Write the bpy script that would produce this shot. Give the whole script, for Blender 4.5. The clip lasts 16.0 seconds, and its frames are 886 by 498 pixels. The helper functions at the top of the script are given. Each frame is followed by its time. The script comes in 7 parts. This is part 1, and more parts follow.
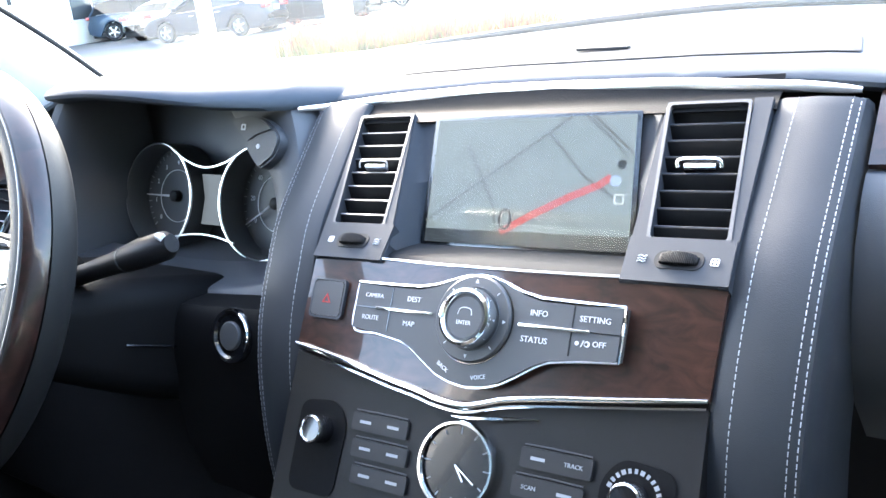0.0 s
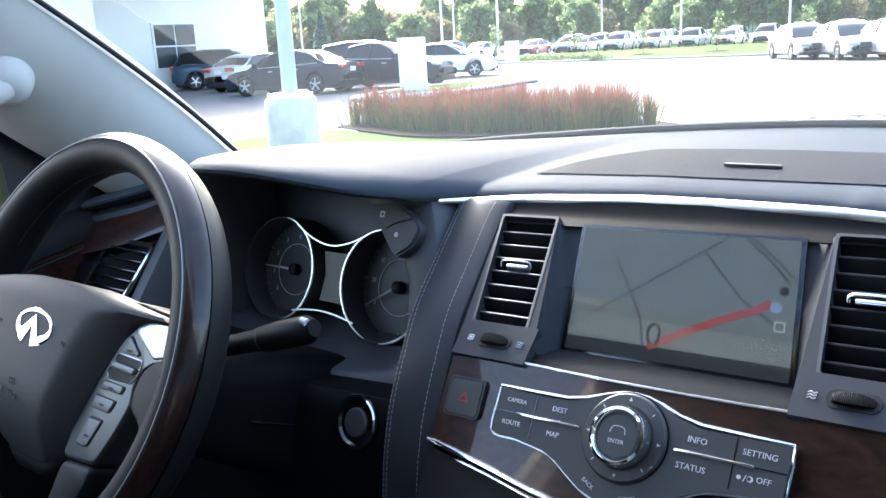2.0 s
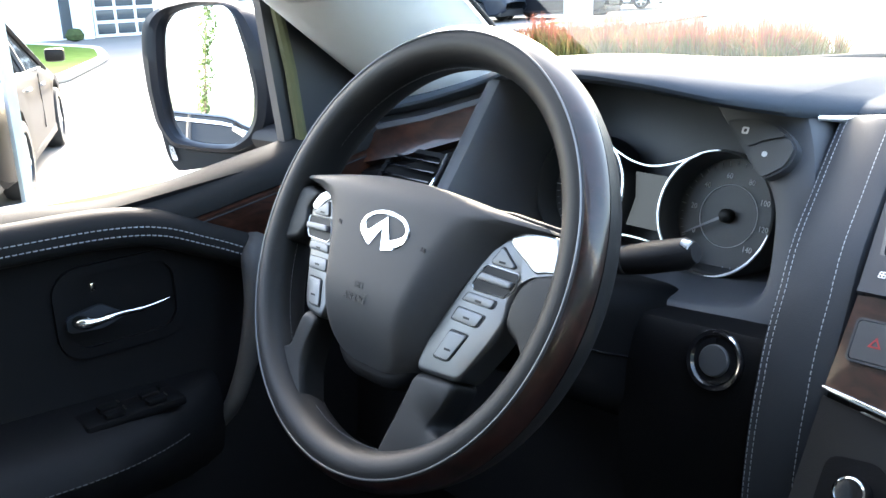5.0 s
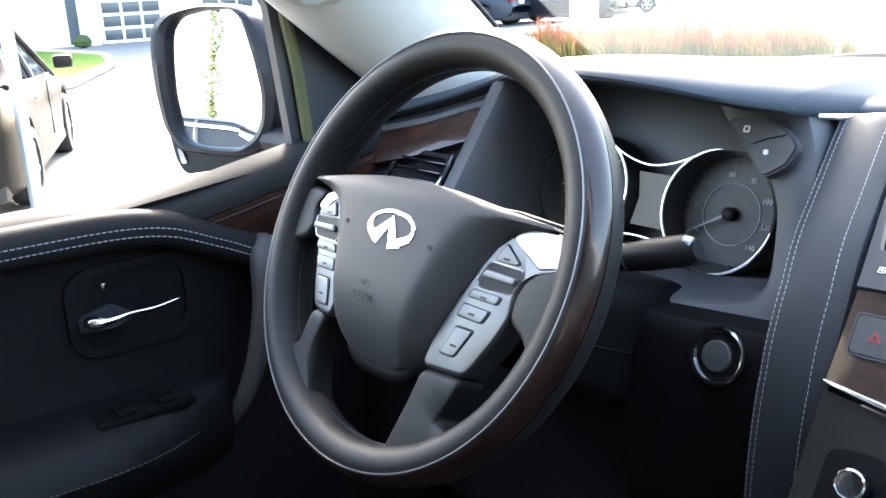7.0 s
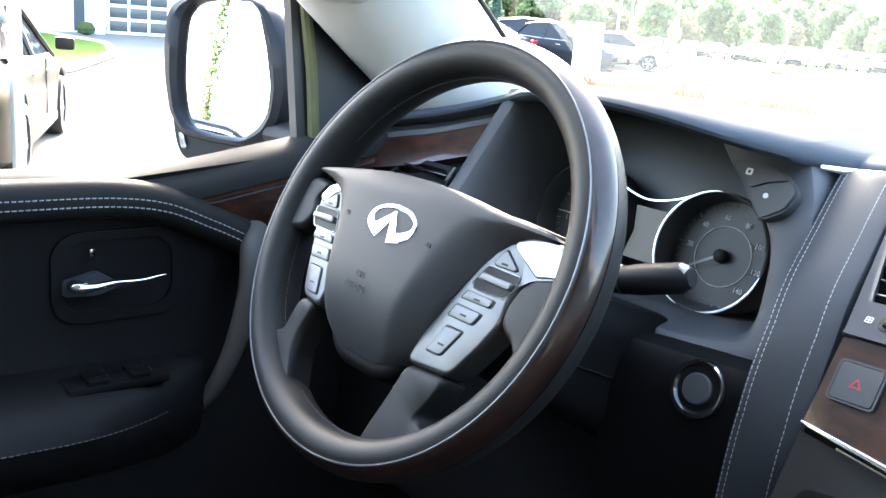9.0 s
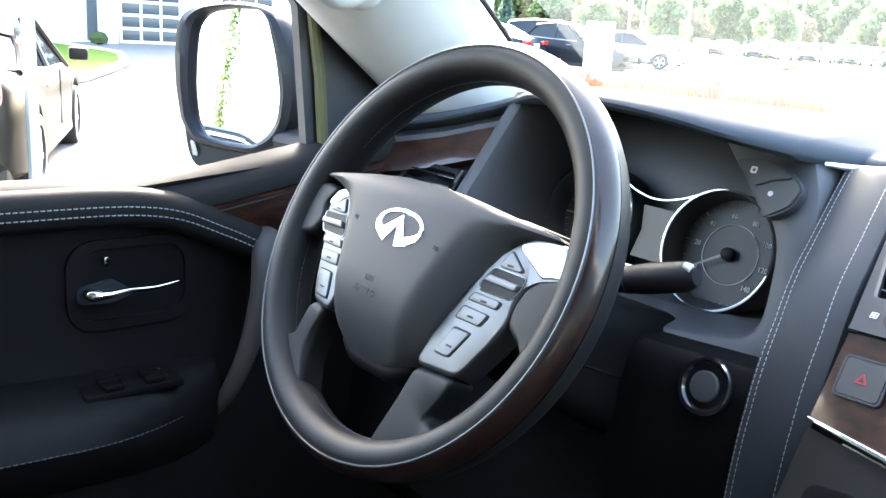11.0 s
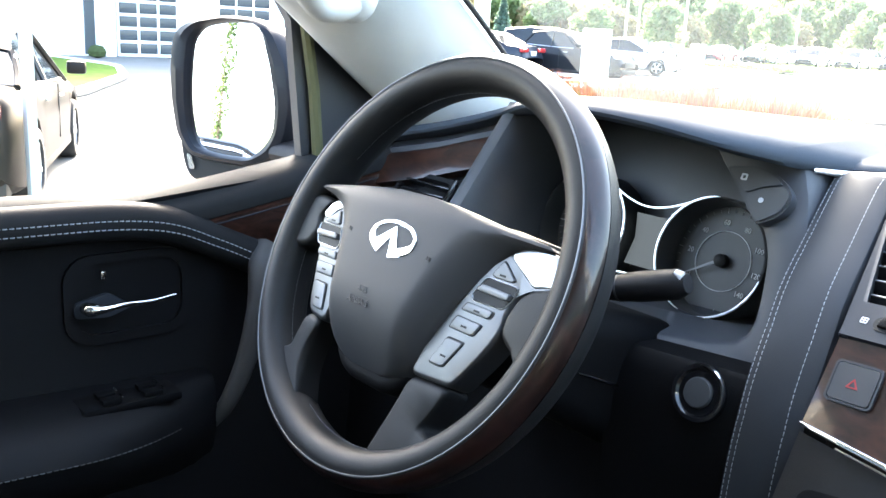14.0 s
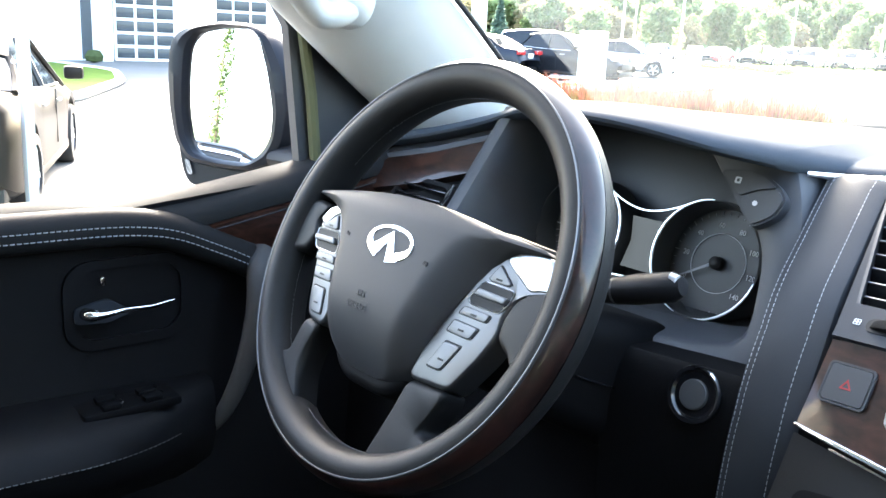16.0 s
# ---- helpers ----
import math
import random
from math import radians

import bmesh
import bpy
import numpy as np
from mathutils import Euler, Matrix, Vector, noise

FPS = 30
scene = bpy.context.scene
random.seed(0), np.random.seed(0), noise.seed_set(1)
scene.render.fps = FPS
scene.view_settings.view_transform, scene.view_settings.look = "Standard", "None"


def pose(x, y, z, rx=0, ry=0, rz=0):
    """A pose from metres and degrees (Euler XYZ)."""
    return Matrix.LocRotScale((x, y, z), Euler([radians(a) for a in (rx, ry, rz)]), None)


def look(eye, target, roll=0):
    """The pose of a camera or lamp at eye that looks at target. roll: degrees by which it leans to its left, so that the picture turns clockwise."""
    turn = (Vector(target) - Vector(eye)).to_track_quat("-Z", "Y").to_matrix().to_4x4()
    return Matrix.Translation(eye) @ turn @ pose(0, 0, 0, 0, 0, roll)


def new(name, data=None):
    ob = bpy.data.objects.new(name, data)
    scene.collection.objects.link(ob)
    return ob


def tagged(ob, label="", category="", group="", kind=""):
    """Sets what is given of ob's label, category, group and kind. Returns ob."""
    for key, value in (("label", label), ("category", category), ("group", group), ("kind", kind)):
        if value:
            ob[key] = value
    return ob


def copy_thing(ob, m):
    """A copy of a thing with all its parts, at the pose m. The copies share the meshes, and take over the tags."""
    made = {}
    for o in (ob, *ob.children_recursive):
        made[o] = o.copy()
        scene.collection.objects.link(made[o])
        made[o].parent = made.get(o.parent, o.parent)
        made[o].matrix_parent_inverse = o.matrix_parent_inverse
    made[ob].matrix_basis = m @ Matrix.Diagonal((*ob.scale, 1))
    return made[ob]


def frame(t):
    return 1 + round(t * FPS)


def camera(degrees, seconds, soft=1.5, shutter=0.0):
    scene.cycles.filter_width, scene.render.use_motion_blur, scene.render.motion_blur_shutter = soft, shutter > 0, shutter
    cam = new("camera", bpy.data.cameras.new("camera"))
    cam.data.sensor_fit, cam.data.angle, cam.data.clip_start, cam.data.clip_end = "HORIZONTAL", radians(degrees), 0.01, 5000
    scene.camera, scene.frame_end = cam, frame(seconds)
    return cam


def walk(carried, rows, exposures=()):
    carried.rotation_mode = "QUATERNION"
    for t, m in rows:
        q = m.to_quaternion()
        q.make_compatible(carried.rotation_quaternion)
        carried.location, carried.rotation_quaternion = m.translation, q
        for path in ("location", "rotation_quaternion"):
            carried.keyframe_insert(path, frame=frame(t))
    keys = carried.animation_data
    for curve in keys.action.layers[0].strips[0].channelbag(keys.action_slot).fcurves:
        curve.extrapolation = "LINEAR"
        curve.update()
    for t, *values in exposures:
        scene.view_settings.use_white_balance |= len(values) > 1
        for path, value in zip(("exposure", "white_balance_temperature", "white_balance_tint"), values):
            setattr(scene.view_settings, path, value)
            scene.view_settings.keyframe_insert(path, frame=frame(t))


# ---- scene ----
cam = camera(53.6, 16.0, soft=1.5)
PATH = [
    (0, (0.336, 0.324, 1.336), (-0.809, 1.848, 0.73), -6.9),
    (0.5, (0.351, 0.327, 1.346), (-0.747, 1.908, 0.802), -6.7),
    (1, (0.345, 0.326, 1.35), (-0.754, 1.916, 0.838), -5.5),
    (1.5, (0.323, 0.314, 1.358), (-0.823, 1.888, 0.9), -3.8),
    (2, (0.275, 0.288, 1.37), (-0.981, 1.777, 0.918), -3.1),
    (2.5, (0.209, 0.277, 1.381), (-1.094, 1.72, 0.911), -2.5),
    (3, (0.143, 0.274, 1.385), (-1.224, 1.633, 0.849), -5.0),
    (3.5, (0.11, 0.246, 1.374), (-1.337, 1.502, 0.801), -4.3),
    (4, (0.097, 0.221, 1.349), (-1.367, 1.453, 0.765), -1.9),
    (6.5, (0.103, 0.208, 1.343), (-1.372, 1.429, 0.765), -2.4),
    (7, (0.107, 0.205, 1.343), (-1.371, 1.424, 0.77), -2.4),
    (7.5, (0.109, 0.203, 1.344), (-1.362, 1.44, 0.791), -1.8),
    (8, (0.106, 0.2, 1.339), (-1.359, 1.448, 0.795), -0.5),
    (8.5, (0.105, 0.187, 1.334), (-1.36, 1.455, 0.841), 3.1),
    (9, (0.105, 0.186, 1.32), (-1.356, 1.456, 0.818), 5.0),
    (11.5, (0.116, 0.184, 1.323), (-1.37, 1.427, 0.825), 3.7),
    (12, (0.116, 0.183, 1.322), (-1.369, 1.43, 0.832), 3.7),
    (12.5, (0.121, 0.185, 1.328), (-1.352, 1.456, 0.865), 3.5),
    (13, (0.122, 0.188, 1.329), (-1.356, 1.45, 0.858), 3.0),
    (13.5, (0.124, 0.188, 1.331), (-1.361, 1.443, 0.862), 2.8),
    (14, (0.122, 0.186, 1.326), (-1.365, 1.434, 0.846), 3.1),
    (14.5, (0.127, 0.184, 1.33), (-1.367, 1.429, 0.864), 2.7),
    (15, (0.125, 0.186, 1.328), (-1.358, 1.439, 0.85), 2.8),
    (15.5, (0.126, 0.183, 1.327), (-1.361, 1.434, 0.855), 3.2),
    (16, (0.127, 0.183, 1.329), (-1.359, 1.435, 0.855), 2.8),
]
EXPOSURES = [(0.0, 4.92, 6500, 10), (0.4, 4.25, 6500, 10), (1.0, 3.69, 6450, 10), (1.6, 3.37, 6250, 10), (2.5, 3.08, 5950, 9), (3.0, 3.06, 5950, 9), (3.5, 3.58, 6250, 9), (4.2, 4.06, 6600, 8), (7.0, 4.54, 6800, 8), (9.0, 4.68, 6800, 8), (16.0, 4.49, 6800, 8)]
walk(cam, [(t, look(eye, target, roll)) for t, eye, target, roll in PATH], EXPOSURES)

# ---- light: a veiled sun on the driver's side, hazy sky ----
SUN_TO = Vector((0.71, -0.48, -0.45)).normalized()
sun = new("sun", bpy.data.lights.new("sun", "SUN"))
sun.data.energy, sun.data.angle, sun.data.color = 1.2, radians(12), (1.0, 0.985, 0.965)
sun.rotation_euler = SUN_TO.to_track_quat("-Z", "Y").to_euler()
world = bpy.data.worlds.new("sky")
scene.world = world
world.use_nodes = True
wn = world.node_tree
sky = wn.nodes.new("ShaderNodeTexSky")
sky.sky_type, sky.sun_disc = "NISHITA", False
sky.sun_elevation = math.asin(-SUN_TO.z)
sky.sun_rotation = math.atan2(-SUN_TO.x, -SUN_TO.y)
sky.air_density, sky.dust_density, sky.ozone_density = 1.0, 4.0, 1.0
wn.links.new(sky.outputs[0], wn.nodes["Background"].inputs[0])
wn.nodes["Background"].inputs[1].default_value = 0.15

# ---- building helpers ----
def part(name, bm, material, parent=None, label="", smooth=True):
    me = bpy.data.meshes.new(name)
    bmesh.ops.recalc_face_normals(bm, faces=bm.faces[:])
    bm.to_mesh(me)
    bm.free()
    if smooth:
        me.polygons.foreach_set("use_smooth", [True] * len(me.polygons))
        me.set_sharp_from_angle(angle=radians(38))
    me.materials.append(material)
    ob = new(name, me)
    if parent is not None:
        ob.parent = parent
    if label:
        ob["label"] = label
    return ob


def thing(name, label, category, place=(0, 0, 0), group="", kind=""):
    ob = new(name)
    ob.empty_display_size = 0.05
    ob.location = place
    return tagged(ob, label, category, group, kind)


def settle(root, place):
    """Moves a thing's origin to place while its parts, built in world metres, stay where they are."""
    m = Matrix.Translation(place)
    root.matrix_basis = m
    for ob in root.children:
        ob.matrix_parent_inverse = m.inverted()


def plane_frame(origin, slope, turn=0.0):
    """Local x across, y up along a panel that leans back by slope, z out of it towards the seats."""
    up = Vector((0, slope, 1)).normalized()
    out = Vector((0, -1, slope)).normalized()
    m = Matrix(((1, up.x, out.x, 0), (0, up.y, out.y, 0), (0, up.z, out.z, 0), (0, 0, 0, 1)))
    return Matrix.Translation(origin) @ m @ Matrix.Rotation(turn, 4, "Z")


def put(bm, m):
    bmesh.ops.transform(bm, matrix=m, verts=bm.verts[:])
    return bm


def soften(bm, width, seg=2, angle=30):
    if width > 0:
        es = [e for e in bm.edges if len(e.link_faces) == 2 and e.calc_face_angle(0) > radians(angle)]
        bmesh.ops.bevel(bm, geom=es, offset=width, segments=seg, profile=0.6, affect="EDGES", clamp_overlap=True)
    return bm


def box(x, y, z, sx, sy, sz, r=0.0, seg=2):
    bm = bmesh.new()
    bmesh.ops.create_cube(bm, size=1.0)
    put(bm, Matrix.Translation((x, y, z)) @ Matrix.Diagonal((sx, sy, sz, 1)))
    return soften(bm, r, seg)


def slab(outline, z0, z1, r=0.0, seg=2):
    """A plate: outline in x, y, from z0 to z1."""
    bm = bmesh.new()
    lo = [bm.verts.new((x, y, z0)) for x, y in outline]
    hi = [bm.verts.new((x, y, z1)) for x, y in outline]
    n = len(outline)
    bm.faces.new(lo[::-1])
    bm.faces.new(hi)
    for i in range(n):
        bm.faces.new((lo[i], lo[(i + 1) % n], hi[(i + 1) % n], hi[i]))
    return soften(bm, r, seg, 20)


def ring_slab(outer, inner, z0, z1, r=0.0):
    """A plate with a hole; both outlines have the same number of corners."""
    bm = bmesh.new()
    n = len(outer)
    rows = [[bm.verts.new((x, y, z)) for x, y in line] for line, z in ((outer, z0), (outer, z1), (inner, z1), (inner, z0))]
    for a in range(4):
        p, q = rows[a], rows[(a + 1) % 4]
        for i in range(n):
            bm.faces.new((p[i], p[(i + 1) % n], q[(i + 1) % n], q[i]))
    return soften(bm, r, 2, 40)


def merge(*bms):
    out = bmesh.new()
    for b in bms:
        me = bpy.data.meshes.new("tmp")
        b.to_mesh(me)
        out.from_mesh(me)
        bpy.data.meshes.remove(me)
        b.free()
    return out


def sheet(rows, close_u=False, close_v=False):
    """A surface through rows of points."""
    bm = bmesh.new()
    g = [[bm.verts.new(p) for p in row] for row in rows]
    nu, nv = len(g), len(g[0])
    for i in range(nu if close_u else nu - 1):
        for j in range(nv if close_v else nv - 1):
            a, b, c, d = g[i][j], g[(i + 1) % nu][j], g[(i + 1) % nu][(j + 1) % nv], g[i][(j + 1) % nv]
            if len({a, b, c, d}) == 4:
                bm.faces.new((a, b, c, d))
    return bm


def capped(rows):
    bm = sheet(rows, close_v=True)
    bm.verts.ensure_lookup_table()
    n = len(rows[0])
    bm.faces.new([bm.verts[i] for i in range(n)][::-1])
    bm.faces.new([bm.verts[len(bm.verts) - n + i] for i in range(n)])
    return bm


def tube(points, radius, seg=8, closed=False, flat=1.0, up=(0, 0, 1)):
    """A bar along points; radius is one number or one a point; flat squeezes it along up."""
    pts = [Vector(p) for p in points]
    n = len(pts)
    rad = radius if isinstance(radius, (list, tuple)) else [radius] * n
    rows = []
    for i, p in enumerate(pts):
        a = pts[i - 1] if (i or closed) else p
        b = pts[(i + 1) % n] if (i < n - 1 or closed) else p
        d = (b - a).normalized()
        side = d.cross(Vector(up))
        side = side.normalized() if side.length > 1e-4 else d.orthogonal().normalized()
        top = side.cross(d).normalized()
        rows.append([p + side * math.cos(2 * math.pi * k / seg) * rad[i] + top * math.sin(2 * math.pi * k / seg) * rad[i] * flat for k in range(seg)])
    return sheet(rows, close_u=True, close_v=True) if closed else capped(rows)


def lathe(profile, m=None, seg=32):
    """Turns (radius, height) pairs round local z."""
    bm = bmesh.new()
    rows = []
    for r, h in profile:
        if r < 1e-6:
            rows.append([bm.verts.new((0, 0, h))])
        else:
            rows.append([bm.verts.new((r * math.cos(2 * math.pi * k / seg), r * math.sin(2 * math.pi * k / seg), h)) for k in range(seg)])
    for a, b in zip(rows, rows[1:]):
        for k in range(seg):
            f = [a[k % len(a)], a[(k + 1) % len(a)], b[(k + 1) % len(b)], b[k % len(b)]]
            f = list(dict.fromkeys(f))
            if len(f) > 2:
                bm.faces.new(f)
    return put(bm, m) if m is not None else bm


def disc(r, h0, h1, m=None, seg=32, edge=0.0):
    e = edge
    pr = [(0, h0), (r, h0), (r, h1 - e), (r - e, h1), (0, h1)] if e else [(0, h0), (r, h0), (r, h1), (0, h1)]
    return lathe(pr, m, seg)


def rounded(x0, y0, x1, y1, r, n=4):
    """The outline of a rounded rectangle."""
    out = []
    for cx, cy, a in ((x1 - r, y1 - r, 0), (x0 + r, y1 - r, 90), (x0 + r, y0 + r, 180), (x1 - r, y0 + r, 270)):
        out += [(cx + r * math.cos(radians(a + 90 * k / n)), cy + r * math.sin(radians(a + 90 * k / n))) for k in range(n + 1)]
    return out


def rounded_poly(points, r, n=4):
    """Any convex or concave outline with its corners rounded."""
    out = []
    k = len(points)
    for i in range(k):
        p, a, b = Vector(points[i]), Vector(points[i - 1]), Vector(points[(i + 1) % k])
        rr = min(r, (a - p).length * 0.45, (b - p).length * 0.45)
        s, e = p + (a - p).normalized() * rr, p + (b - p).normalized() * rr
        for j in range(n + 1):
            t = j / n
            out.append(tuple(s * (1 - t) ** 2 + p * 2 * t * (1 - t) + e * t * t))
    return out


def curve_pts(keys, n):
    """A smooth line (Catmull-Rom) through keys."""
    k = [Vector(p) for p in keys]
    out = []
    for i in range(n + 1):
        s = i / n * (len(k) - 1)
        j = min(int(s), len(k) - 2)
        t = s - j
        p1, p2 = k[j], k[j + 1]
        p0 = k[j - 1] if j else p1 * 2 - p2
        p3 = k[j + 2] if j + 2 < len(k) else p2 * 2 - p1
        out.append(0.5 * (2 * p1 + (p2 - p0) * t + (2 * p0 - 5 * p1 + 4 * p2 - p3) * t * t + (3 * p1 - p0 - 3 * p2 + p3) * t ** 3))
    return out


def lettering(name, text, size, m, material, parent, spread=1.0, depth=0.0004):
    cu = bpy.data.curves.new(name, "FONT")
    cu.body, cu.size, cu.align_x, cu.align_y = text, size, "CENTER", "CENTER"
    cu.extrude = depth
    cu.resolution_u = 2
    tmp = bpy.data.objects.new(name, cu)
    scene.collection.objects.link(tmp)
    me = bpy.data.meshes.new_from_object(tmp.evaluated_get(bpy.context.evaluated_depsgraph_get()))
    bpy.data.objects.remove(tmp)
    me.transform(m @ Matrix.Diagonal((spread, 1, 1, 1)))
    me.materials.append(material)
    ob = new(name, me)
    ob.parent = parent
    return ob


def stitches(name, points, normal, material, parent, step=0.0048, length=0.0033, r=0.00033):
    """A row of thread stitches along a line."""
    pts = [Vector(p) for p in points]
    bms = bmesh.new()
    acc, nxt = 0.0, 0.0
    verts, faces = [], []
    nrm = Vector(normal).normalized()
    for a, b in zip(pts, pts[1:]):
        seg = (b - a).length
        d = (b - a).normalized()
        s = d.cross(nrm).normalized()
        while nxt < acc + seg:
            c = a + d * (nxt - acc)
            base = len(verts)
            e = c + d * length
            m = (c + e) / 2 + nrm * r
            for p in (c, e):
                verts += [p + s * r, p - s * r]
            verts += [m + s * r, m - s * r]
            faces += [(base, base + 4, base + 5, base + 1), (base + 4, base + 2, base + 3, base + 5)]
            nxt += step
        acc += seg
    bms.free()
    me = bpy.data.meshes.new(name)
    me.from_pydata([tuple(v) for v in verts], [], faces)
    me.materials.append(material)
    ob = new(name, me)
    ob.parent = parent
    ob["kind"] = "stuff"
    return ob


# ---- materials ----
def material(name, color, rough=0.5, metal=0.0, grain=0.0, grain_scale=400.0, vary=0.0, vary_scale=6.0, coat=0.0, spec=0.5, rough_vary=0.0):
    """Colour with a broad stain and fine grain, and a bump of the grain."""
    mat = bpy.data.materials.new(name)
    mat.use_nodes = True
    nt = mat.node_tree
    b = nt.nodes["Principled BSDF"]
    b.inputs["Base Color"].default_value = (*color, 1)
    b.inputs["Roughness"].default_value = rough
    b.inputs["Metallic"].default_value = metal
    b.inputs["Specular IOR Level"].default_value = spec
    b.inputs["Coat Weight"].default_value = coat
    b.inputs["Coat Roughness"].default_value = 0.04
    co = nt.nodes.new("ShaderNodeTexCoord")
    if vary:
        n1 = nt.nodes.new("ShaderNodeTexNoise")
        n1.inputs["Scale"].default_value, n1.inputs["Detail"].default_value = vary_scale, 6
        nt.links.new(co.outputs["Object"], n1.inputs["Vector"])
        mix = nt.nodes.new("ShaderNodeMix")
        mix.data_type = "RGBA"
        mix.inputs[6].default_value = (*[c * (1 - vary) for c in color], 1)
        mix.inputs[7].default_value = (*[min(1, c * (1 + vary)) for c in color], 1)
        nt.links.new(n1.outputs["Fac"], mix.inputs[0])
        nt.links.new(mix.outputs[2], b.inputs["Base Color"])
        if rough_vary:
            mr = nt.nodes.new("ShaderNodeMapRange")
            mr.inputs[3].default_value, mr.inputs[4].default_value = rough - rough_vary, rough + rough_vary
            nt.links.new(n1.outputs["Fac"], mr.inputs[0])
            nt.links.new(mr.outputs[0], b.inputs["Roughness"])
    if grain:
        n2 = nt.nodes.new("ShaderNodeTexNoise")
        n2.inputs["Scale"].default_value, n2.inputs["Detail"].default_value = grain_scale, 4
        nt.links.new(co.outputs["Object"], n2.inputs["Vector"])
        bp = nt.nodes.new("ShaderNodeBump")
        bp.inputs["Strength"].default_value, bp.inputs["Distance"].default_value = grain, 0.001
        nt.links.new(n2.outputs["Fac"], bp.inputs["Height"])
        nt.links.new(bp.outputs[0], b.inputs["Normal"])
    return mat


def leather(name, color, rough=0.5, cells=1400.0, spec=0.45):
    mat = material(name, color, rough, vary=0.18, vary_scale=9, rough_vary=0.06, spec=spec)
    nt = mat.node_tree
    co = nt.nodes["Texture Coordinate"]
    v = nt.nodes.new("ShaderNodeTexVoronoi")
    v.inputs["Scale"].default_value = cells
    nt.links.new(co.outputs["Object"], v.inputs["Vector"])
    bp = nt.nodes.new("ShaderNodeBump")
    bp.inputs["Strength"].default_value, bp.inputs["Distance"].default_value = 0.18, 0.0004
    nt.links.new(v.outputs["Distance"], bp.inputs["Height"])
    nt.links.new(bp.outputs[0], nt.nodes["Principled BSDF"].inputs["Normal"])
    return mat


def veneer(name, dark, light, stretch, coat=0.5):
    """Lacquered dark burl with a mottled figure."""
    mat = material(name, dark, 0.3, coat=coat, spec=0.3)
    nt = mat.node_tree
    co = nt.nodes["Texture Coordinate"]
    mp = nt.nodes.new("ShaderNodeMapping")
    mp.inputs["Scale"].default_value = stretch
    n1 = nt.nodes.new("ShaderNodeTexNoise")
    n1.inputs["Scale"].default_value, n1.inputs["Detail"].default_value, n1.inputs["Distortion"].default_value = 30, 8, 1.6
    cr = nt.nodes.new("ShaderNodeValToRGB")
    cr.color_ramp.elements[0].position, cr.color_ramp.elements[1].position = 0.35, 0.72
    cr.color_ramp.elements[0].color, cr.color_ramp.elements[1].color = (*dark, 1), (*light, 1)
    nt.links.new(co.outputs["Object"], mp.inputs[0])
    nt.links.new(mp.outputs[0], n1.inputs["Vector"])
    nt.links.new(n1.outputs["Fac"], cr.inputs[0])
    nt.links.new(cr.outputs[0], nt.nodes["Principled BSDF"].inputs["Base Color"])
    return mat


def glass(name, tint=(1, 1, 1), clear=0.9, sheen=0.05):
    """Thin pane: mostly see-through, with a sheen."""
    mat = bpy.data.materials.new(name)
    mat.use_nodes = True
    nt = mat.node_tree
    nt.nodes.remove(nt.nodes["Principled BSDF"])
    tr, gl, mx = (nt.nodes.new(k) for k in ("ShaderNodeBsdfTransparent", "ShaderNodeBsdfGlossy", "ShaderNodeMixShader"))
    tr.inputs[0].default_value = (*[c * clear for c in tint], 1)
    gl.inputs["Roughness"].default_value = 0.02
    mx.inputs[0].default_value = sheen
    nt.links.new(tr.outputs[0], mx.inputs[1])
    nt.links.new(gl.outputs[0], mx.inputs[2])
    nt.links.new(mx.outputs[0], nt.nodes["Material Output"].inputs[0])
    return mat


M_DASH = leather("soft_touch_dash", (0.050, 0.053, 0.060), 0.5, 1500, 0.35)
M_TOP = material("matte_dash_top", (0.047, 0.057, 0.071), 0.75, grain=0.25, grain_scale=1300, vary=0.12, vary_scale=7, spec=0.08)
M_GRILLE = material("speaker_cloth", (0.022, 0.026, 0.033), 0.9, grain=0.6, grain_scale=900, vary=0.15, vary_scale=20, spec=0.08)
M_LEATHER = leather("black_leather", (0.010, 0.0101, 0.0105), 0.52, 1400, 0.24)
M_PAD = leather("airbag_pad", (0.044, 0.0445, 0.047), 0.58, 1600, 0.2)
M_PLASTIC = material("black_plastic", (0.007, 0.007, 0.008), 0.5, grain=0.15, grain_scale=900, vary=0.15, spec=0.2)
M_GREYPLASTIC = material("grey_plastic", (0.028, 0.030, 0.035), 0.46, grain=0.12, grain_scale=900, vary=0.12)
M_GLOSSBLACK = material("gloss_black", (0.008, 0.008, 0.009), 0.18, vary=0.1, coat=0.5)
M_BEZEL = material("graphite_bezel", (0.030, 0.034, 0.041), 0.58, grain=0.08, grain_scale=1200, vary=0.1, spec=0.14)
M_BUTTON = material("button_grey", (0.040, 0.042, 0.045), 0.5, grain=0.08, grain_scale=1000, vary=0.1)
M_CHROME = material("chrome", (0.86, 0.87, 0.88), 0.09, metal=1.0, vary=0.03, vary_scale=30)
M_SATIN = material("satin_silver", (0.72, 0.73, 0.75), 0.3, metal=1.0, vary=0.05, vary_scale=20, grain=0.05, grain_scale=1500)
M_WOOD = veneer("dark_burl_veneer", (0.012, 0.0052, 0.0036), (0.050, 0.019, 0.012), (1, 1, 2.2), 0.55)
M_PILLAR = material("grey_pillar_cloth", (0.52, 0.52, 0.50), 0.85, grain=0.5, grain_scale=1500, vary=0.08, vary_scale=14)
M_HEADLINER = material("headliner_cloth", (0.60, 0.59, 0.56), 0.9, grain=0.5, grain_scale=1200, vary=0.06)
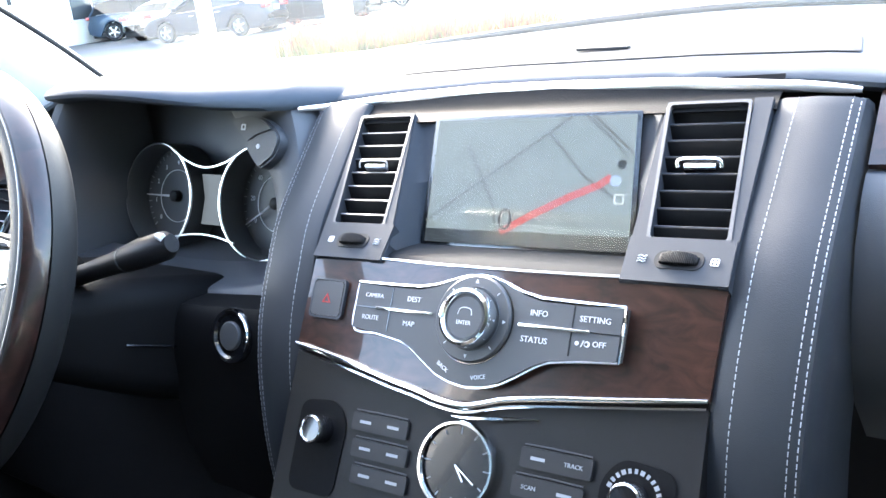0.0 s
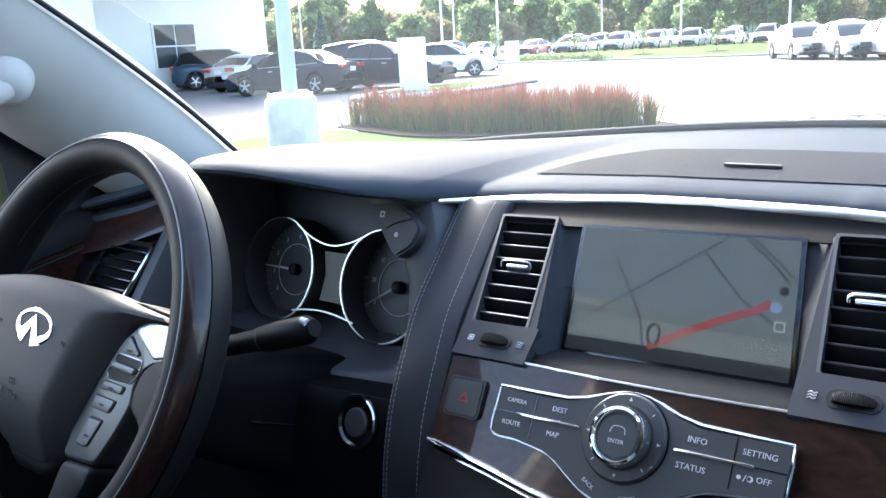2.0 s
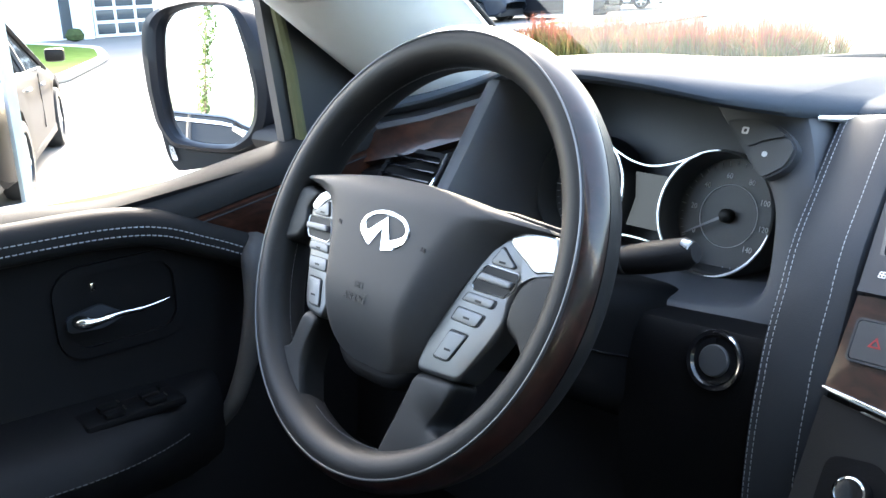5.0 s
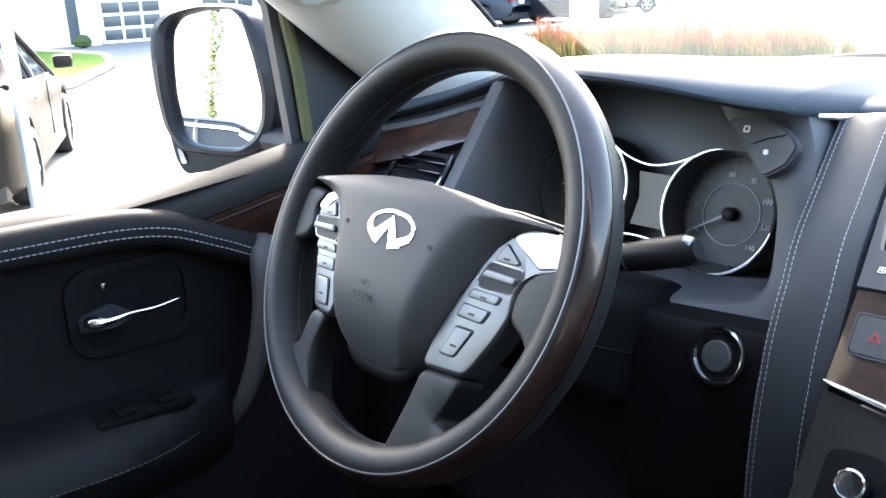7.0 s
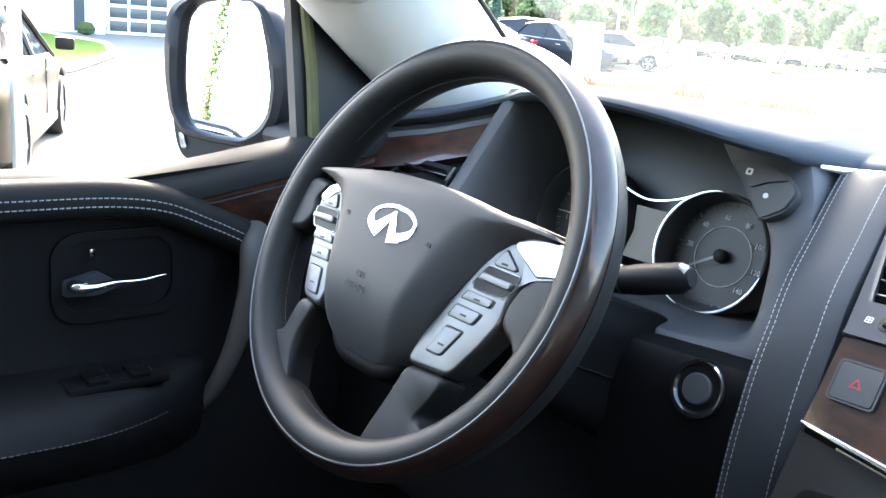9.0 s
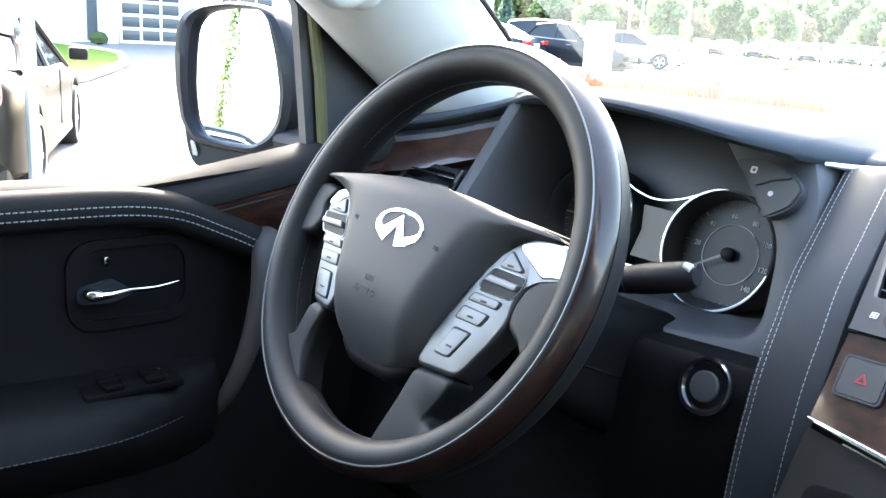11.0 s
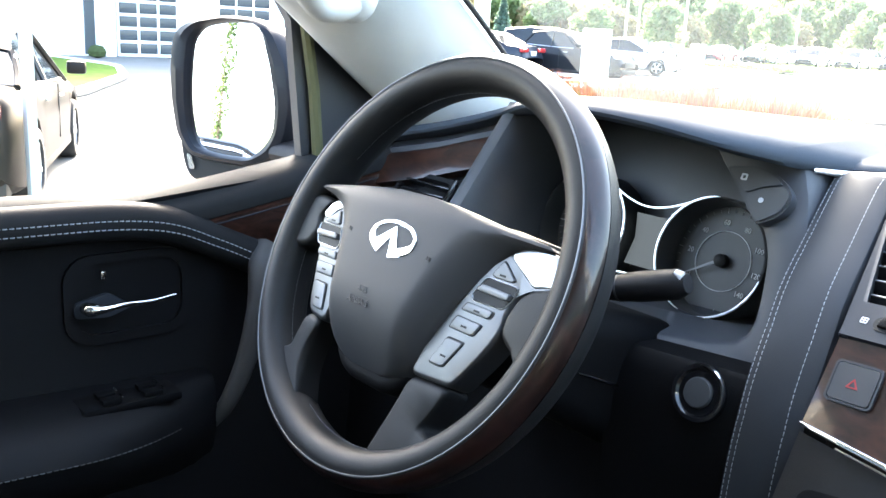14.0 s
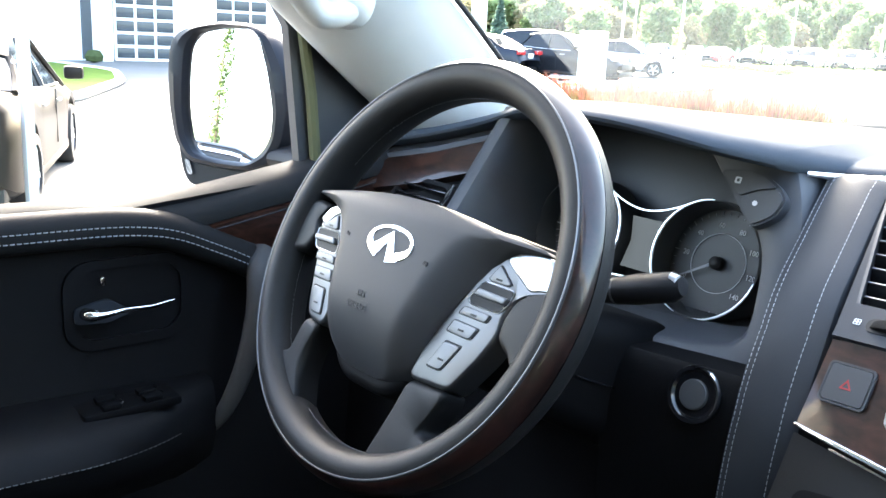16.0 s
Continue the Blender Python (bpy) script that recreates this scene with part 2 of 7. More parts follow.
M_THREAD = material("grey_thread", (0.29, 0.30, 0.32), 0.7, vary=0.1, vary_scale=80)
# darker copy of the grey thread, for the armrest seam in shade
M_DIMTHREAD = material("shaded_thread", (0.10, 0.102, 0.106), 0.7, vary=0.1, vary_scale=80)
M_WHITEPRINT = material("white_print", (0.56, 0.57, 0.59), 0.6, vary=0.04, vary_scale=90)
M_PRINT_DIM = material("dim_print", (0.26, 0.27, 0.29), 0.6, vary=0.06, vary_scale=40)
M_LOWBUTTON = material("dark_button", (0.018, 0.018, 0.019), 0.5, grain=0.08, grain_scale=1000, vary=0.1, spec=0.3)
# near-black trim: the shade low in the cabin is put into its colour
M_KNEE = material("shade_dark_trim", (0.004, 0.004, 0.0045), 0.6, grain=0.2, grain_scale=700, vary=0.2, spec=0.1)
# darker copy of the bezel graphite, with the screen shelf's shade in it
M_LOWTRIM = material("shaded_graphite", (0.013, 0.014, 0.016), 0.65, grain=0.1, grain_scale=1200, vary=0.1, spec=0.06)
M_SLAT = material("left_vent_sheen", (0.36, 0.37, 0.39), 0.36, metal=0.8, vary=0.06, vary_scale=30)
M_RING = material("bright_gauge_ring", (0.93, 0.94, 0.95), 0.28, metal=0.85, vary=0.03, vary_scale=40)
M_KEY = material("satin_key", (0.125, 0.127, 0.131), 0.42, metal=0.4, vary=0.06, vary_scale=30, grain=0.05, grain_scale=1500)
M_PADMARK = material("embossed_mark", (0.014, 0.014, 0.015), 0.6, vary=0.1, vary_scale=40)
M_WING = material("silver_wing", (0.36, 0.365, 0.375), 0.3, metal=1.0, vary=0.05, vary_scale=20, grain=0.05, grain_scale=1500)
M_PULL = leather("grey_pull_leather", (0.062, 0.061, 0.062), 0.55, 1300, 0.25)
M_RUBBER = material("rubber", (0.012, 0.012, 0.013), 0.75, grain=0.2, vary=0.2)
M_CARPET = material("black_carpet", (0.015, 0.015, 0.016), 0.95, grain=0.8, grain_scale=300, vary=0.25)
M_COLUMN = leather("column_leather", (0.024, 0.0265, 0.031), 0.48, 1400, 0.24)
M_STRIP = material("dark_satin_metal", (0.11, 0.111, 0.114), 0.37, metal=0.7, vary=0.06, vary_scale=20, grain=0.05, grain_scale=1500)
# darker than sill and roll: the lower door's shade is in this colour
M_DOOR = leather("door_leather_shaded", (0.006, 0.006, 0.0068), 0.58, 1400, 0.13)
M_OLIVE = material("primer_olive", (0.085, 0.085, 0.035), 0.6, vary=0.15, vary_scale=12)
M_BODYBLACK = material("vehicle_black_paint", (0.010, 0.011, 0.014), 0.25, coat=1.0, vary=0.1, vary_scale=3)
M_SCREEN = glass("dusty_windscreen", (0.97, 1.0, 0.98), 0.93)
nt = M_SCREEN.node_tree
dust, veil = nt.nodes.new("ShaderNodeBsdfTranslucent"), nt.nodes.new("ShaderNodeMixShader")
film = nt.nodes.new("ShaderNodeTexNoise")
film.inputs["Scale"].default_value, film.inputs["Detail"].default_value = 5.0, 5
share = nt.nodes.new("ShaderNodeMapRange")
share.inputs[3].default_value, share.inputs[4].default_value = 0.013, 0.026
nt.links.new(nt.nodes.new("ShaderNodeTexCoord").outputs["Object"], film.inputs["Vector"])
nt.links.new(film.outputs["Fac"], share.inputs[0])
nt.links.new(share.outputs[0], veil.inputs[0])
dust.inputs[0].default_value = (0.78, 0.86, 0.90, 1)
nt.links.new(nt.nodes["Material Output"].inputs[0].links[0].from_socket, veil.inputs[1])
nt.links.new(dust.outputs[0], veil.inputs[2])
nt.links.new(veil.outputs[0], nt.nodes["Material Output"].inputs[0])
M_MIRROR = material("mirror_silver", (0.92, 0.93, 0.93), 0.0, metal=1.0)

# ---- the vehicle's cabin: dashboard ----
def lerp_keys(x, xs, vs):
    return float(np.interp(x, xs, vs))


EDGE_X = [-0.80, -0.72, -0.645, -0.62, -0.60, -0.53, -0.47, -0.41, -0.344, -0.28, -0.263, -0.25, -0.235, -0.167, -0.067, 0.0, 0.10, 0.19, 0.235, 0.5, 0.80]
EDGE_Y = [0.845, 0.872, 0.903, 0.898, 0.885, 0.825, 0.800, 0.797, 0.802, 0.836, 0.868, 0.915, 0.945, 0.952, 0.957, 0.958, 0.956, 0.951, 0.948, 0.950, 0.98]
EDGE_Z = [1.195, 1.213, 1.237, 1.246, 1.250, 1.260, 1.265, 1.267, 1.262, 1.247, 1.241, 1.234, 1.2305, 1.2350, 1.2395, 1.2405, 1.2415, 1.2395, 1.236, 1.235, 1.225]


def dash_far(x):
    a = abs(x) / 0.8
    return 1.40 - 0.20 * a ** 2.2, 1.250 - 0.032 * min(1.0, a / 0.75) ** 1.5


def edge(x, vs):
    """The brow's front edge, rounded off along its length, crisp at the fold."""
    if x >= -0.25 or x < -0.76:
        return lerp_keys(x, EDGE_X, vs)
    r = min(0.026, -0.25 - x)
    return sum(lerp_keys(x + r * k / 3, EDGE_X, vs) for k in range(-3, 4)) / 7


def hump(x, t):
    """How far the dash top swells over the instruments, t from its edge to the glass."""
    b = lerp_keys(x, [-0.76, -0.64, -0.56, -0.42], [0.0, 1.0, 1.0, 0.0])
    return (0.005 + 0.007 * b * b * (3 - 2 * b)) * math.sin(math.pi * t ** 0.8)


def build_top_pad(parent):
    rows = []
    xs = sorted(set(list(np.linspace(-0.80, 0.80, 129)) + EDGE_X))
    for x in xs:
        y, z = edge(x, EDGE_Y), edge(x, EDGE_Z)
        yf, zf = dash_far(x)
        row = [(x, y + 0.09, z - 0.013), (x, y + 0.010, z - 0.010), (x, y + 0.0012, z - 0.0055), (x, y, z - 0.0022), (x, y + 0.0022, z + 0.0008), (x, y + 0.007, z + 0.0030), (x, y + 0.016, z + 0.006)]
        for t in (0.06, 0.15, 0.3, 0.45, 0.6, 0.75, 0.9, 1.0):
            row.append((x, y + 0.016 + (yf - y - 0.016) * t, z + 0.006 + (zf - z - 0.006) * t + hump(x, t)))
        row.append((x, yf + 0.02, zf - 0.03))
        rows.append(row)
    return part("top_pad", sheet(rows), M_TOP, parent, "charcoal soft-touch dash top with a fold beside the cluster")


def top_height(x, y):
    """The height of the dash top at a place."""
    ye, ze = edge(x, EDGE_Y), edge(x, EDGE_Z)
    yf, zf = dash_far(x)
    t = max(0.0, min(1.0, (y - ye - 0.016) / (yf - ye - 0.016)))
    return ze + 0.006 + (zf - ze - 0.006) * t + hump(x, t)


dashboard = thing("dashboard", "charcoal leather-look dashboard with contrast stitching and wood trim", "dashboard")
build_top_pad(dashboard)

# black seal where the dash meets the windscreen
part("cowl_seal", tube([(x, dash_far(x)[0] + 0.004, dash_far(x)[1] + 0.004) for x in np.linspace(-0.79, 0.79, 41)], 0.0055, 8), M_RUBBER, dashboard)
# speaker grille let into the top, with its small sensor bar
rows = []
for i in range(41):
    a = i / 40
    x = -0.205 + 0.415 * a
    y0 = 1.005 - 0.008 * math.sin(math.pi * a)
    deep = 0.004 + 0.15 * min(1.0, 7 * a) ** 0.5 * min(1.0, 7 * (1 - a)) ** 0.5
    rows.append([(x, y0 + deep * k / 10, top_height(x, y0 + deep * k / 10) + 0.0012) for k in range(11)])
part("speaker_grille", sheet(rows), M_GRILLE, dashboard, "flat black speaker grille on the dash top")
part("sensor_bar", box(-0.005, 1.045, top_height(0, 1.045) + 0.003, 0.05, 0.005, 0.003, 0.001), M_GREYPLASTIC, dashboard)

# chrome strip that arches along the front edge of the centre
rows = []
for i in range(49):
    a = i / 48
    x = -0.250 + 0.474 * a
    y, z = lerp_keys(x, EDGE_X, EDGE_Y) - 0.0055, lerp_keys(x, EDGE_X, EDGE_Z) - 0.0065
    h = 0.0016 + 0.0032 * math.sin(math.pi * a) ** 0.5
    rows.append([(x, y - h * 1.1 * math.sin(radians(q)), z + h * 1.25 * math.cos(radians(q))) for q in range(-20, 201, 22)])
part("chrome_strip", sheet(rows), material("brushed_chrome", (0.86, 0.87, 0.88), 0.30, metal=1.0, vary=0.04, vary_scale=30), dashboard, "polished chrome strip arching over the centre stack")

# instrument binnacle: side walls, floor, back and the facing around it
U = plane_frame((0, 0.925, 1.219), 1.2)
W = plane_frame((0, 0.815, 1.128), 0.55)

# bezel round the gauges: stack side, rounded corner and lower lip in one piece
inner_edge = curve_pts([(-0.356, 0, 1.240), (-0.330, 0, 1.216), (-0.308, 0, 1.199), (-0.279, 0, 1.177), (-0.264, 0, 1.156), (-0.257, 0, 1.132), (-0.253, 0, 1.104), (-0.257, 0, 1.087), (-0.274, 0, 1.078), (-0.332, 0, 1.069), (-0.45, 0, 1.062), (-0.60, 0, 1.068)], 66)
outer_edge = curve_pts([(-0.256, 0, 1.231), (-0.248, 0, 1.216), (-0.242, 0, 1.203), (-0.234, 0, 1.180), (-0.226, 0, 1.158), (-0.217, 0, 1.130), (-0.208, 0, 1.098), (-0.206, 0, 1.066), (-0.236, 0, 1.058), (-0.332, 0, 1.050), (-0.45, 0, 1.043), (-0.60, 0, 1.050)], 66)
rows = []
for a, b in zip(inner_edge, outer_edge):
    d = b - a
    row = []
    for f, back in ((-0.06, 0.075), (-0.03, 0.020), (0.0, 0.007), (0.05, 0.0018), (0.12, 0.0), (0.5, -0.0012), (0.9, 0.0), (0.97, 0.002), (1.0, 0.008), (1.0, 0.05)):
        p = a + d * f
        row.append((p.x, 0.905 - (1.232 - p.z) * 0.447 + back, p.z))
    rows.append(row)
part("cluster_bezel", sheet(rows), M_DASH, dashboard, "smooth charcoal bezel curving round the gauges")
# far side wall of the binnacle
rows = []
for k in range(13):
    a = k / 12
    z = 1.25 - a * 0.215
    yf = 0.905 - a * 0.16
    rows.append([(-0.588, 0.99, z), (-0.600, yf + 0.02, z), (-0.612, yf + 0.002, z), (-0.622, yf, z), (-0.634, yf + 0.006, z), (-0.642, yf + 0.03, z), (-0.648, 1.0, z)])
part("cluster_outer_wall", sheet(rows), M_DASH, dashboard)
# floor lip under the gauges
rows = []
for i in range(25):
    x = -0.63 + 0.365 * i / 24
    sag = 0.006 * math.cos(math.pi * (i / 24 - 0.5))
    rows.append([(x, 0.96, 1.070 - sag), (x, 0.885, 1.058 - sag), (x, 0.850, 1.052 - sag), (x, 0.838, 1.045 - sag), (x, 0.836, 1.034 - sag), (x, 0.842, 1.022 - sag), (x, 0.87, 1.005)])
part("cluster_floor", sheet(rows), M_DASH, dashboard)
# closed back of the dash and knee panel
rows = []
for i in range(33):
    x = -0.80 + 0.60 * i / 32
    rows.append([(x, 0.852, 1.015), (x, 0.835, 1.000), (x, 0.828, 0.97), (x, 0.80, 0.88), (x, 0.78, 0.78), (x, 0.84, 0.70), (x, 1.10, 0.62)])
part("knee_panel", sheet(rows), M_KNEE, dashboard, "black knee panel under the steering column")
# passenger side of the dash
rows = []
for i in range(25):
    x = 0.234 + 0.566 * i / 24
    drop = 0.038 - 0.016 * (i / 24)
    rows.append([(x, 0.925 + 0.6 * (0.038 - drop), 1.186 + 0.038 - drop), (x, 0.905, 1.184), (x, 0.892, 1.172), (x, 0.878, 1.145), (x, 0.872, 1.110), (x, 0.876, 1.070), (x, 0.892, 1.030), (x, 0.940, 0.980), (x, 1.02, 0.94)])
part("passenger_panel", sheet(rows), M_DASH, dashboard, "smooth grey-black passenger dash panel")
rows = []
for i in range(25):
    x = 0.2345 + 0.5455 * i / 24
    drop = 0.039 - 0.014 * (i / 24)
    rows.append([(x, 0.956, 1.226), (x, 0.951, 1.2285), (x, 0.947, 1.2265), (x, 0.947 - drop * 0.5, 1.2285 - drop * 0.52), (x, 0.948 - drop, 1.2285 - drop), (x, 0.952 - drop, 1.2245 - drop)])
part("passenger_wood", sheet(rows), M_WOOD, dashboard, "lacquered wood strip on the passenger side")
# outer end by the driver's door: cap, wood strip and round vent
rows = []
for i in range(13):
    x = -0.80 + 0.16 * i / 12
    ye, ze = lerp_keys(x, EDGE_X, EDGE_Y), lerp_keys(x, EDGE_X, EDGE_Z)
    rows.append([(x, ye + 0.02, ze - 0.012), (x, ye + 0.004, ze - 0.02), (x, ye, ze - 0.028)])
part("end_cap", sheet(rows), M_GREYPLASTIC, dashboard)
rows = []
for i in range(13):
    x = -0.80 + 0.165 * i / 12
    ye, ze = lerp_keys(x, EDGE_X, EDGE_Y), lerp_keys(x, EDGE_X, EDGE_Z)
    rows.append([(x, ye + 0.004, ze - 0.025), (x, ye - 0.006, ze - 0.030), (x, ye - 0.026, ze - 0.064), (x, ye - 0.014, ze - 0.071)])
part("outer_wood", sheet(rows), M_WOOD, dashboard, "lacquered dark wood strip")
rows = []
for i in range(13):
    x = -0.80 + 0.175 * i / 12
    ye, ze = lerp_keys(x, EDGE_X, EDGE_Y), lerp_keys(x, EDGE_X, EDGE_Z)
    rows.append([(x, ye - 0.012, ze - 0.069), (x, ye - 0.03, ze - 0.076), (x, ye - 0.07, ze - 0.14), (x, ye - 0.09, ze - 0.20), (x, ye - 0.05, ze - 0.26)])
part("outer_panel", sheet(rows), M_KNEE, dashboard)
VL = plane_frame((-0.700, 0.832, 1.122), 0.9)
vent = part("outer_vent", put(ring_slab(rounded(-0.052, -0.040, 0.052, 0.040, 0.016), rounded(-0.045, -0.034, 0.045, 0.034, 0.013), 0.0, 0.007, 0.002), VL), M_PLASTIC, dashboard, "driver's outer air vent with chrome edge")
for k in range(5):
    part("slat", put(box(0, -0.026 + 0.013 * k, 0.004, 0.09, 0.0025, 0.012, 0.0006), VL), M_GLOSSBLACK, vent)
part("chrome_edge", put(tube([(0.050, -0.040, 0.010), (0.053, -0.01, 0.012), (0.050, 0.038, 0.010)], 0.0018, 6), VL), M_CHROME, vent)

# stack columns in stitched leather on both sides of the centre
COLUMN = [(0.9425, 1.2240), (0.930, 1.216), (0.885, 1.180), (0.835, 1.136), (0.795, 1.075), (0.778, 1.020), (0.772, 0.93), (0.785, 0.84)]
for sgn in (-1, 1):
    line = curve_pts([(0, y, z) for y, z in COLUMN], 30)
    rows = []
    for i, p in enumerate(line):
        d = (line[min(i + 1, 30)] - line[max(i - 1, 0)]).normalized()
        n = Vector((0, d.z, -d.y))
        if n.y > 0:
            n = -n
        row = []
        for x, h in ((0.1705, -0.03), (0.1715, 0.001), (0.1735, 0.0045), (0.178, 0.0062), (0.200, 0.0075), (0.221, 0.0065), (0.2275, 0.0040), (0.2310, -0.003), (0.2325, -0.03), (0.233, -0.11)):
            q = p + n * (h * min(1.0, 0.3 + i / 3) if h > 0 else h)
            row.append((sgn * x, q.y, q.z))
        rows.append(row)
    col = part("stack_column", sheet(rows), M_COLUMN, dashboard, "stitched black leather column beside the centre stack")
    for x, h in ((0.1865, 0.0070), (0.2205, 0.0069), (0.2255, 0.0056)):
        ln = []
        for i, p in enumerate(line):
            d = (line[min(i + 1, 30)] - line[max(i - 1, 0)]).normalized()
            n = Vector((0, -abs(d.z), abs(d.y)))
            q = p + n * h * min(1.0, 0.3 + i / 3)
            ln.append((sgn * x, q.y, q.z))
        stitches("stitching", ln, (0, -0.75, 0.65), M_THREAD, col)

# start button
SB = plane_frame((-0.2565, 0.787, 1.0485), 0.35)
start = part("start_button", lathe([(0.0250, -0.02), (0.0250, 0.0012), (0.0240, 0.0026), (0.0205, 0.0026), (0.0185, 0.0004), (0.0, 0.0004)], SB, 40), M_GLOSSBLACK, dashboard, "round push-button starter with a chrome crescent")
part("button_face", lathe([(0.0130, -0.002), (0.0130, 0.0022), (0.0120, 0.0034), (0.0, 0.0038)], SB, 32), M_BUTTON, start, "grey round button face")
part("chrome_crescent", put(tube([(0.0226 * math.cos(radians(a)), 0.0226 * math.sin(radians(a)), 0.0030) for a in range(-30, 111, 7)], [0.0004 + 0.0012 * math.sin(math.pi * k / 20) for k in range(21)], 6, up=(0, 0, 1)), SB), M_CHROME, start)
rows = []
for i in range(13):
    x = -0.345 + 0.135 * i / 12
    zt = 1.0715 + 0.08 * (x + 0.2565)
    rows.append([(x, 0.872, zt - 0.004), (x, 0.808, zt), (x, 0.7985, zt - 0.001), (x, 0.7945, zt - 0.005), (x, 0.7885, 1.048), (x, 0.782, 1.020), (x, 0.780, 0.98), (x, 0.782, 0.92), (x, 0.80, 0.86)])
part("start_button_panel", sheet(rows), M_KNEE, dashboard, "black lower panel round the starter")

# the two trip buttons on the pod beside the gauges
PD = plane_frame((-0.289, 0.8855, 1.200), 0.447)
pod = part("trip_pod", put(slab(rounded_poly([(-0.034, 0.0215), (-0.003, 0.0258), (0.014, 0.0222), (0.029, 0.0140), (0.0385, 0.003), (0.034, -0.0130), (0.0150, -0.0265), (0.000, -0.0125), (-0.020, 0.009)], 0.008, 4), -0.02, 0.006, 0.004, 3), PD), M_GREYPLASTIC, dashboard, "small raised pod with two trip buttons")
part("trip_button", put(slab(rounded_poly([(-0.029, 0.0190), (-0.003, 0.0235), (0.012, 0.0202), (0.0265, 0.0125), (0.008, 0.0075), (-0.005, 0.000), (-0.016, 0.009)], 0.004, 3), 0.004, 0.0085, 0.002), PD), M_BUTTON, pod)
part("trip_button", put(slab(rounded_poly([(-0.0035, -0.0015), (0.009, 0.0058), (0.0285, 0.0110), (0.0360, 0.003), (0.0315, -0.0120), (0.0150, -0.0240), (0.002, -0.0110)], 0.004, 3), 0.004, 0.0085, 0.002), PD), M_BUTTON, pod)
part("square_mark", put(ring_slab(rounded(-0.0140, 0.0105, -0.0080, 0.0165, 0.001, 2), rounded(-0.0125, 0.0120, -0.0095, 0.0150, 0.0006, 2), 0.0085, 0.0091), PD), M_WHITEPRINT, pod)
part("round_mark", disc(0.0024, 0.0085, 0.0091, PD @ Matrix.Translation((0.0120, -0.0045, 0)), 16), M_WHITEPRINT, pod)
settle(dashboard, (0, 0.95, 0.65))

# ---- centre stack: vents, screen, wood panel, controls ----
stack = thing("centre_stack", "centre stack with map screen, two vents, wood panel and control buttons", "centre stack")
# frame round the vents and the screen
bez = []
for sgn in (-1, 1):
    top_x, low_x = (0.172, 0.169) if sgn < 0 else (0.186, 0.169)
    # outer rail, strip between vent and screen, and the plate that holds the thumb wheel
    bez.append(slab([(sgn * (0.1715 if sgn < 0 else 0.1735), 0.004), (sgn * top_x, 0.004), (sgn * low_x, -0.144), (sgn * 0.1625, -0.144), (sgn * 0.1640, -0.112)][::sgn], -0.02, 0.003, 0.002))
    bez.append(slab([(sgn * 0.1132, 0.003), (sgn * 0.1156, 0.003), (sgn * 0.1118, -0.112), (sgn * 0.1110, -0.144), (sgn * 0.0985, -0.144), (sgn * 0.0985, -0.128)][::sgn], -0.02, 0.003, 0.002))
    bez.append(slab([(sgn * 0.0990, -0.1105), (sgn * 0.1690, -0.1105), (sgn * 0.1690, -0.1435), (sgn * 0.0990, -0.1435)][::sgn], -0.018, 0.0045, 0.003))
for k, name in enumerate(("vent_rail", "vent_divider", "thumb_wheel_plate")):
    for b in (bez[k], bez[k + 3]):
        part(name, put(b, U), M_BEZEL, stack)
part("backing", put(box(0, -0.055, -0.055, 0.36, 0.19, 0.01), U), M_PLASTIC, stack)
# shade below the strip is painted in with this near-black sheet
part("top_recess", sheet([[(x, 0.948, 1.236), (x, 0.942, 1.226), (x, 0.930, 1.221), (x, 0.922, 1.2165), (x, 0.935, 1.210)] for x in (-0.176, -0.09, 0.0, 0.09, 0.188)]), M_KNEE, stack, "recess under the chrome strip with shade in its colour")


# walls of the screen recess: two cheeks, a shelf below
def on(m, x, y, z=0.0):
    return tuple(m @ Vector((x, y, z)))


S = plane_frame((0.0025, 0.8924, 1.1734), 0.68)
sw, sh = 0.0890, 0.0530
for sgn in (-1, 1):
    part("screen_cheek", sheet([[on(U, sgn * 0.1138, 0.002, 0.002), on(U, sgn * 0.108, 0.001, -0.004), on(S, sgn * (sw + 0.003), sh + 0.002, -0.003)], [on(U, sgn * 0.1062, -0.064, 0.002), on(U, sgn * 0.101, -0.064, -0.006), on(S, sgn * (sw + 0.003), 0.0, -0.003)], [on(U, sgn * 0.0988, -0.128, 0.002), on(U, sgn * 0.0965, -0.127, -0.010), on(S, sgn * (sw + 0.003), -sh - 0.002, -0.003)]]), M_BEZEL, stack, "slanted cheek of the screen recess")
rows = []
for i in range(13):
    x = -0.105 + 0.210 * i / 12
    rows.append([on(S, x, -sh - 0.001, -0.002), (x, 0.850, 1.1300), (x, 0.832, 1.1318), (x, 0.824, 1.1312), (x, 0.8195, 1.1285), (x, 0.822, 1.124)])
part("screen_shelf", sheet(rows), M_LOWTRIM, stack, "graphite shelf under the screen")
# the screen with its map
screen = part("screen", put(box(0, 0, -0.006, 2 * sw + 0.006, 2 * sh + 0.004, 0.012, 0.001), S), M_GLOSSBLACK, stack, "navigation screen showing a pale grey map with a red route")


def glow(name, color, strength):
    mat = bpy.data.materials.new(name)
    mat.use_nodes = True
    nt = mat.node_tree
    b = nt.nodes["Principled BSDF"]
    b.inputs["Base Color"].default_value = (0.006, 0.006, 0.006, 1)
    b.inputs["Roughness"].default_value = 0.45
    b.inputs["Specular IOR Level"].default_value = 0.15
    b.inputs["Emission Color"].default_value = (*color, 1)
    b.inputs["Emission Strength"].default_value = strength
    return mat


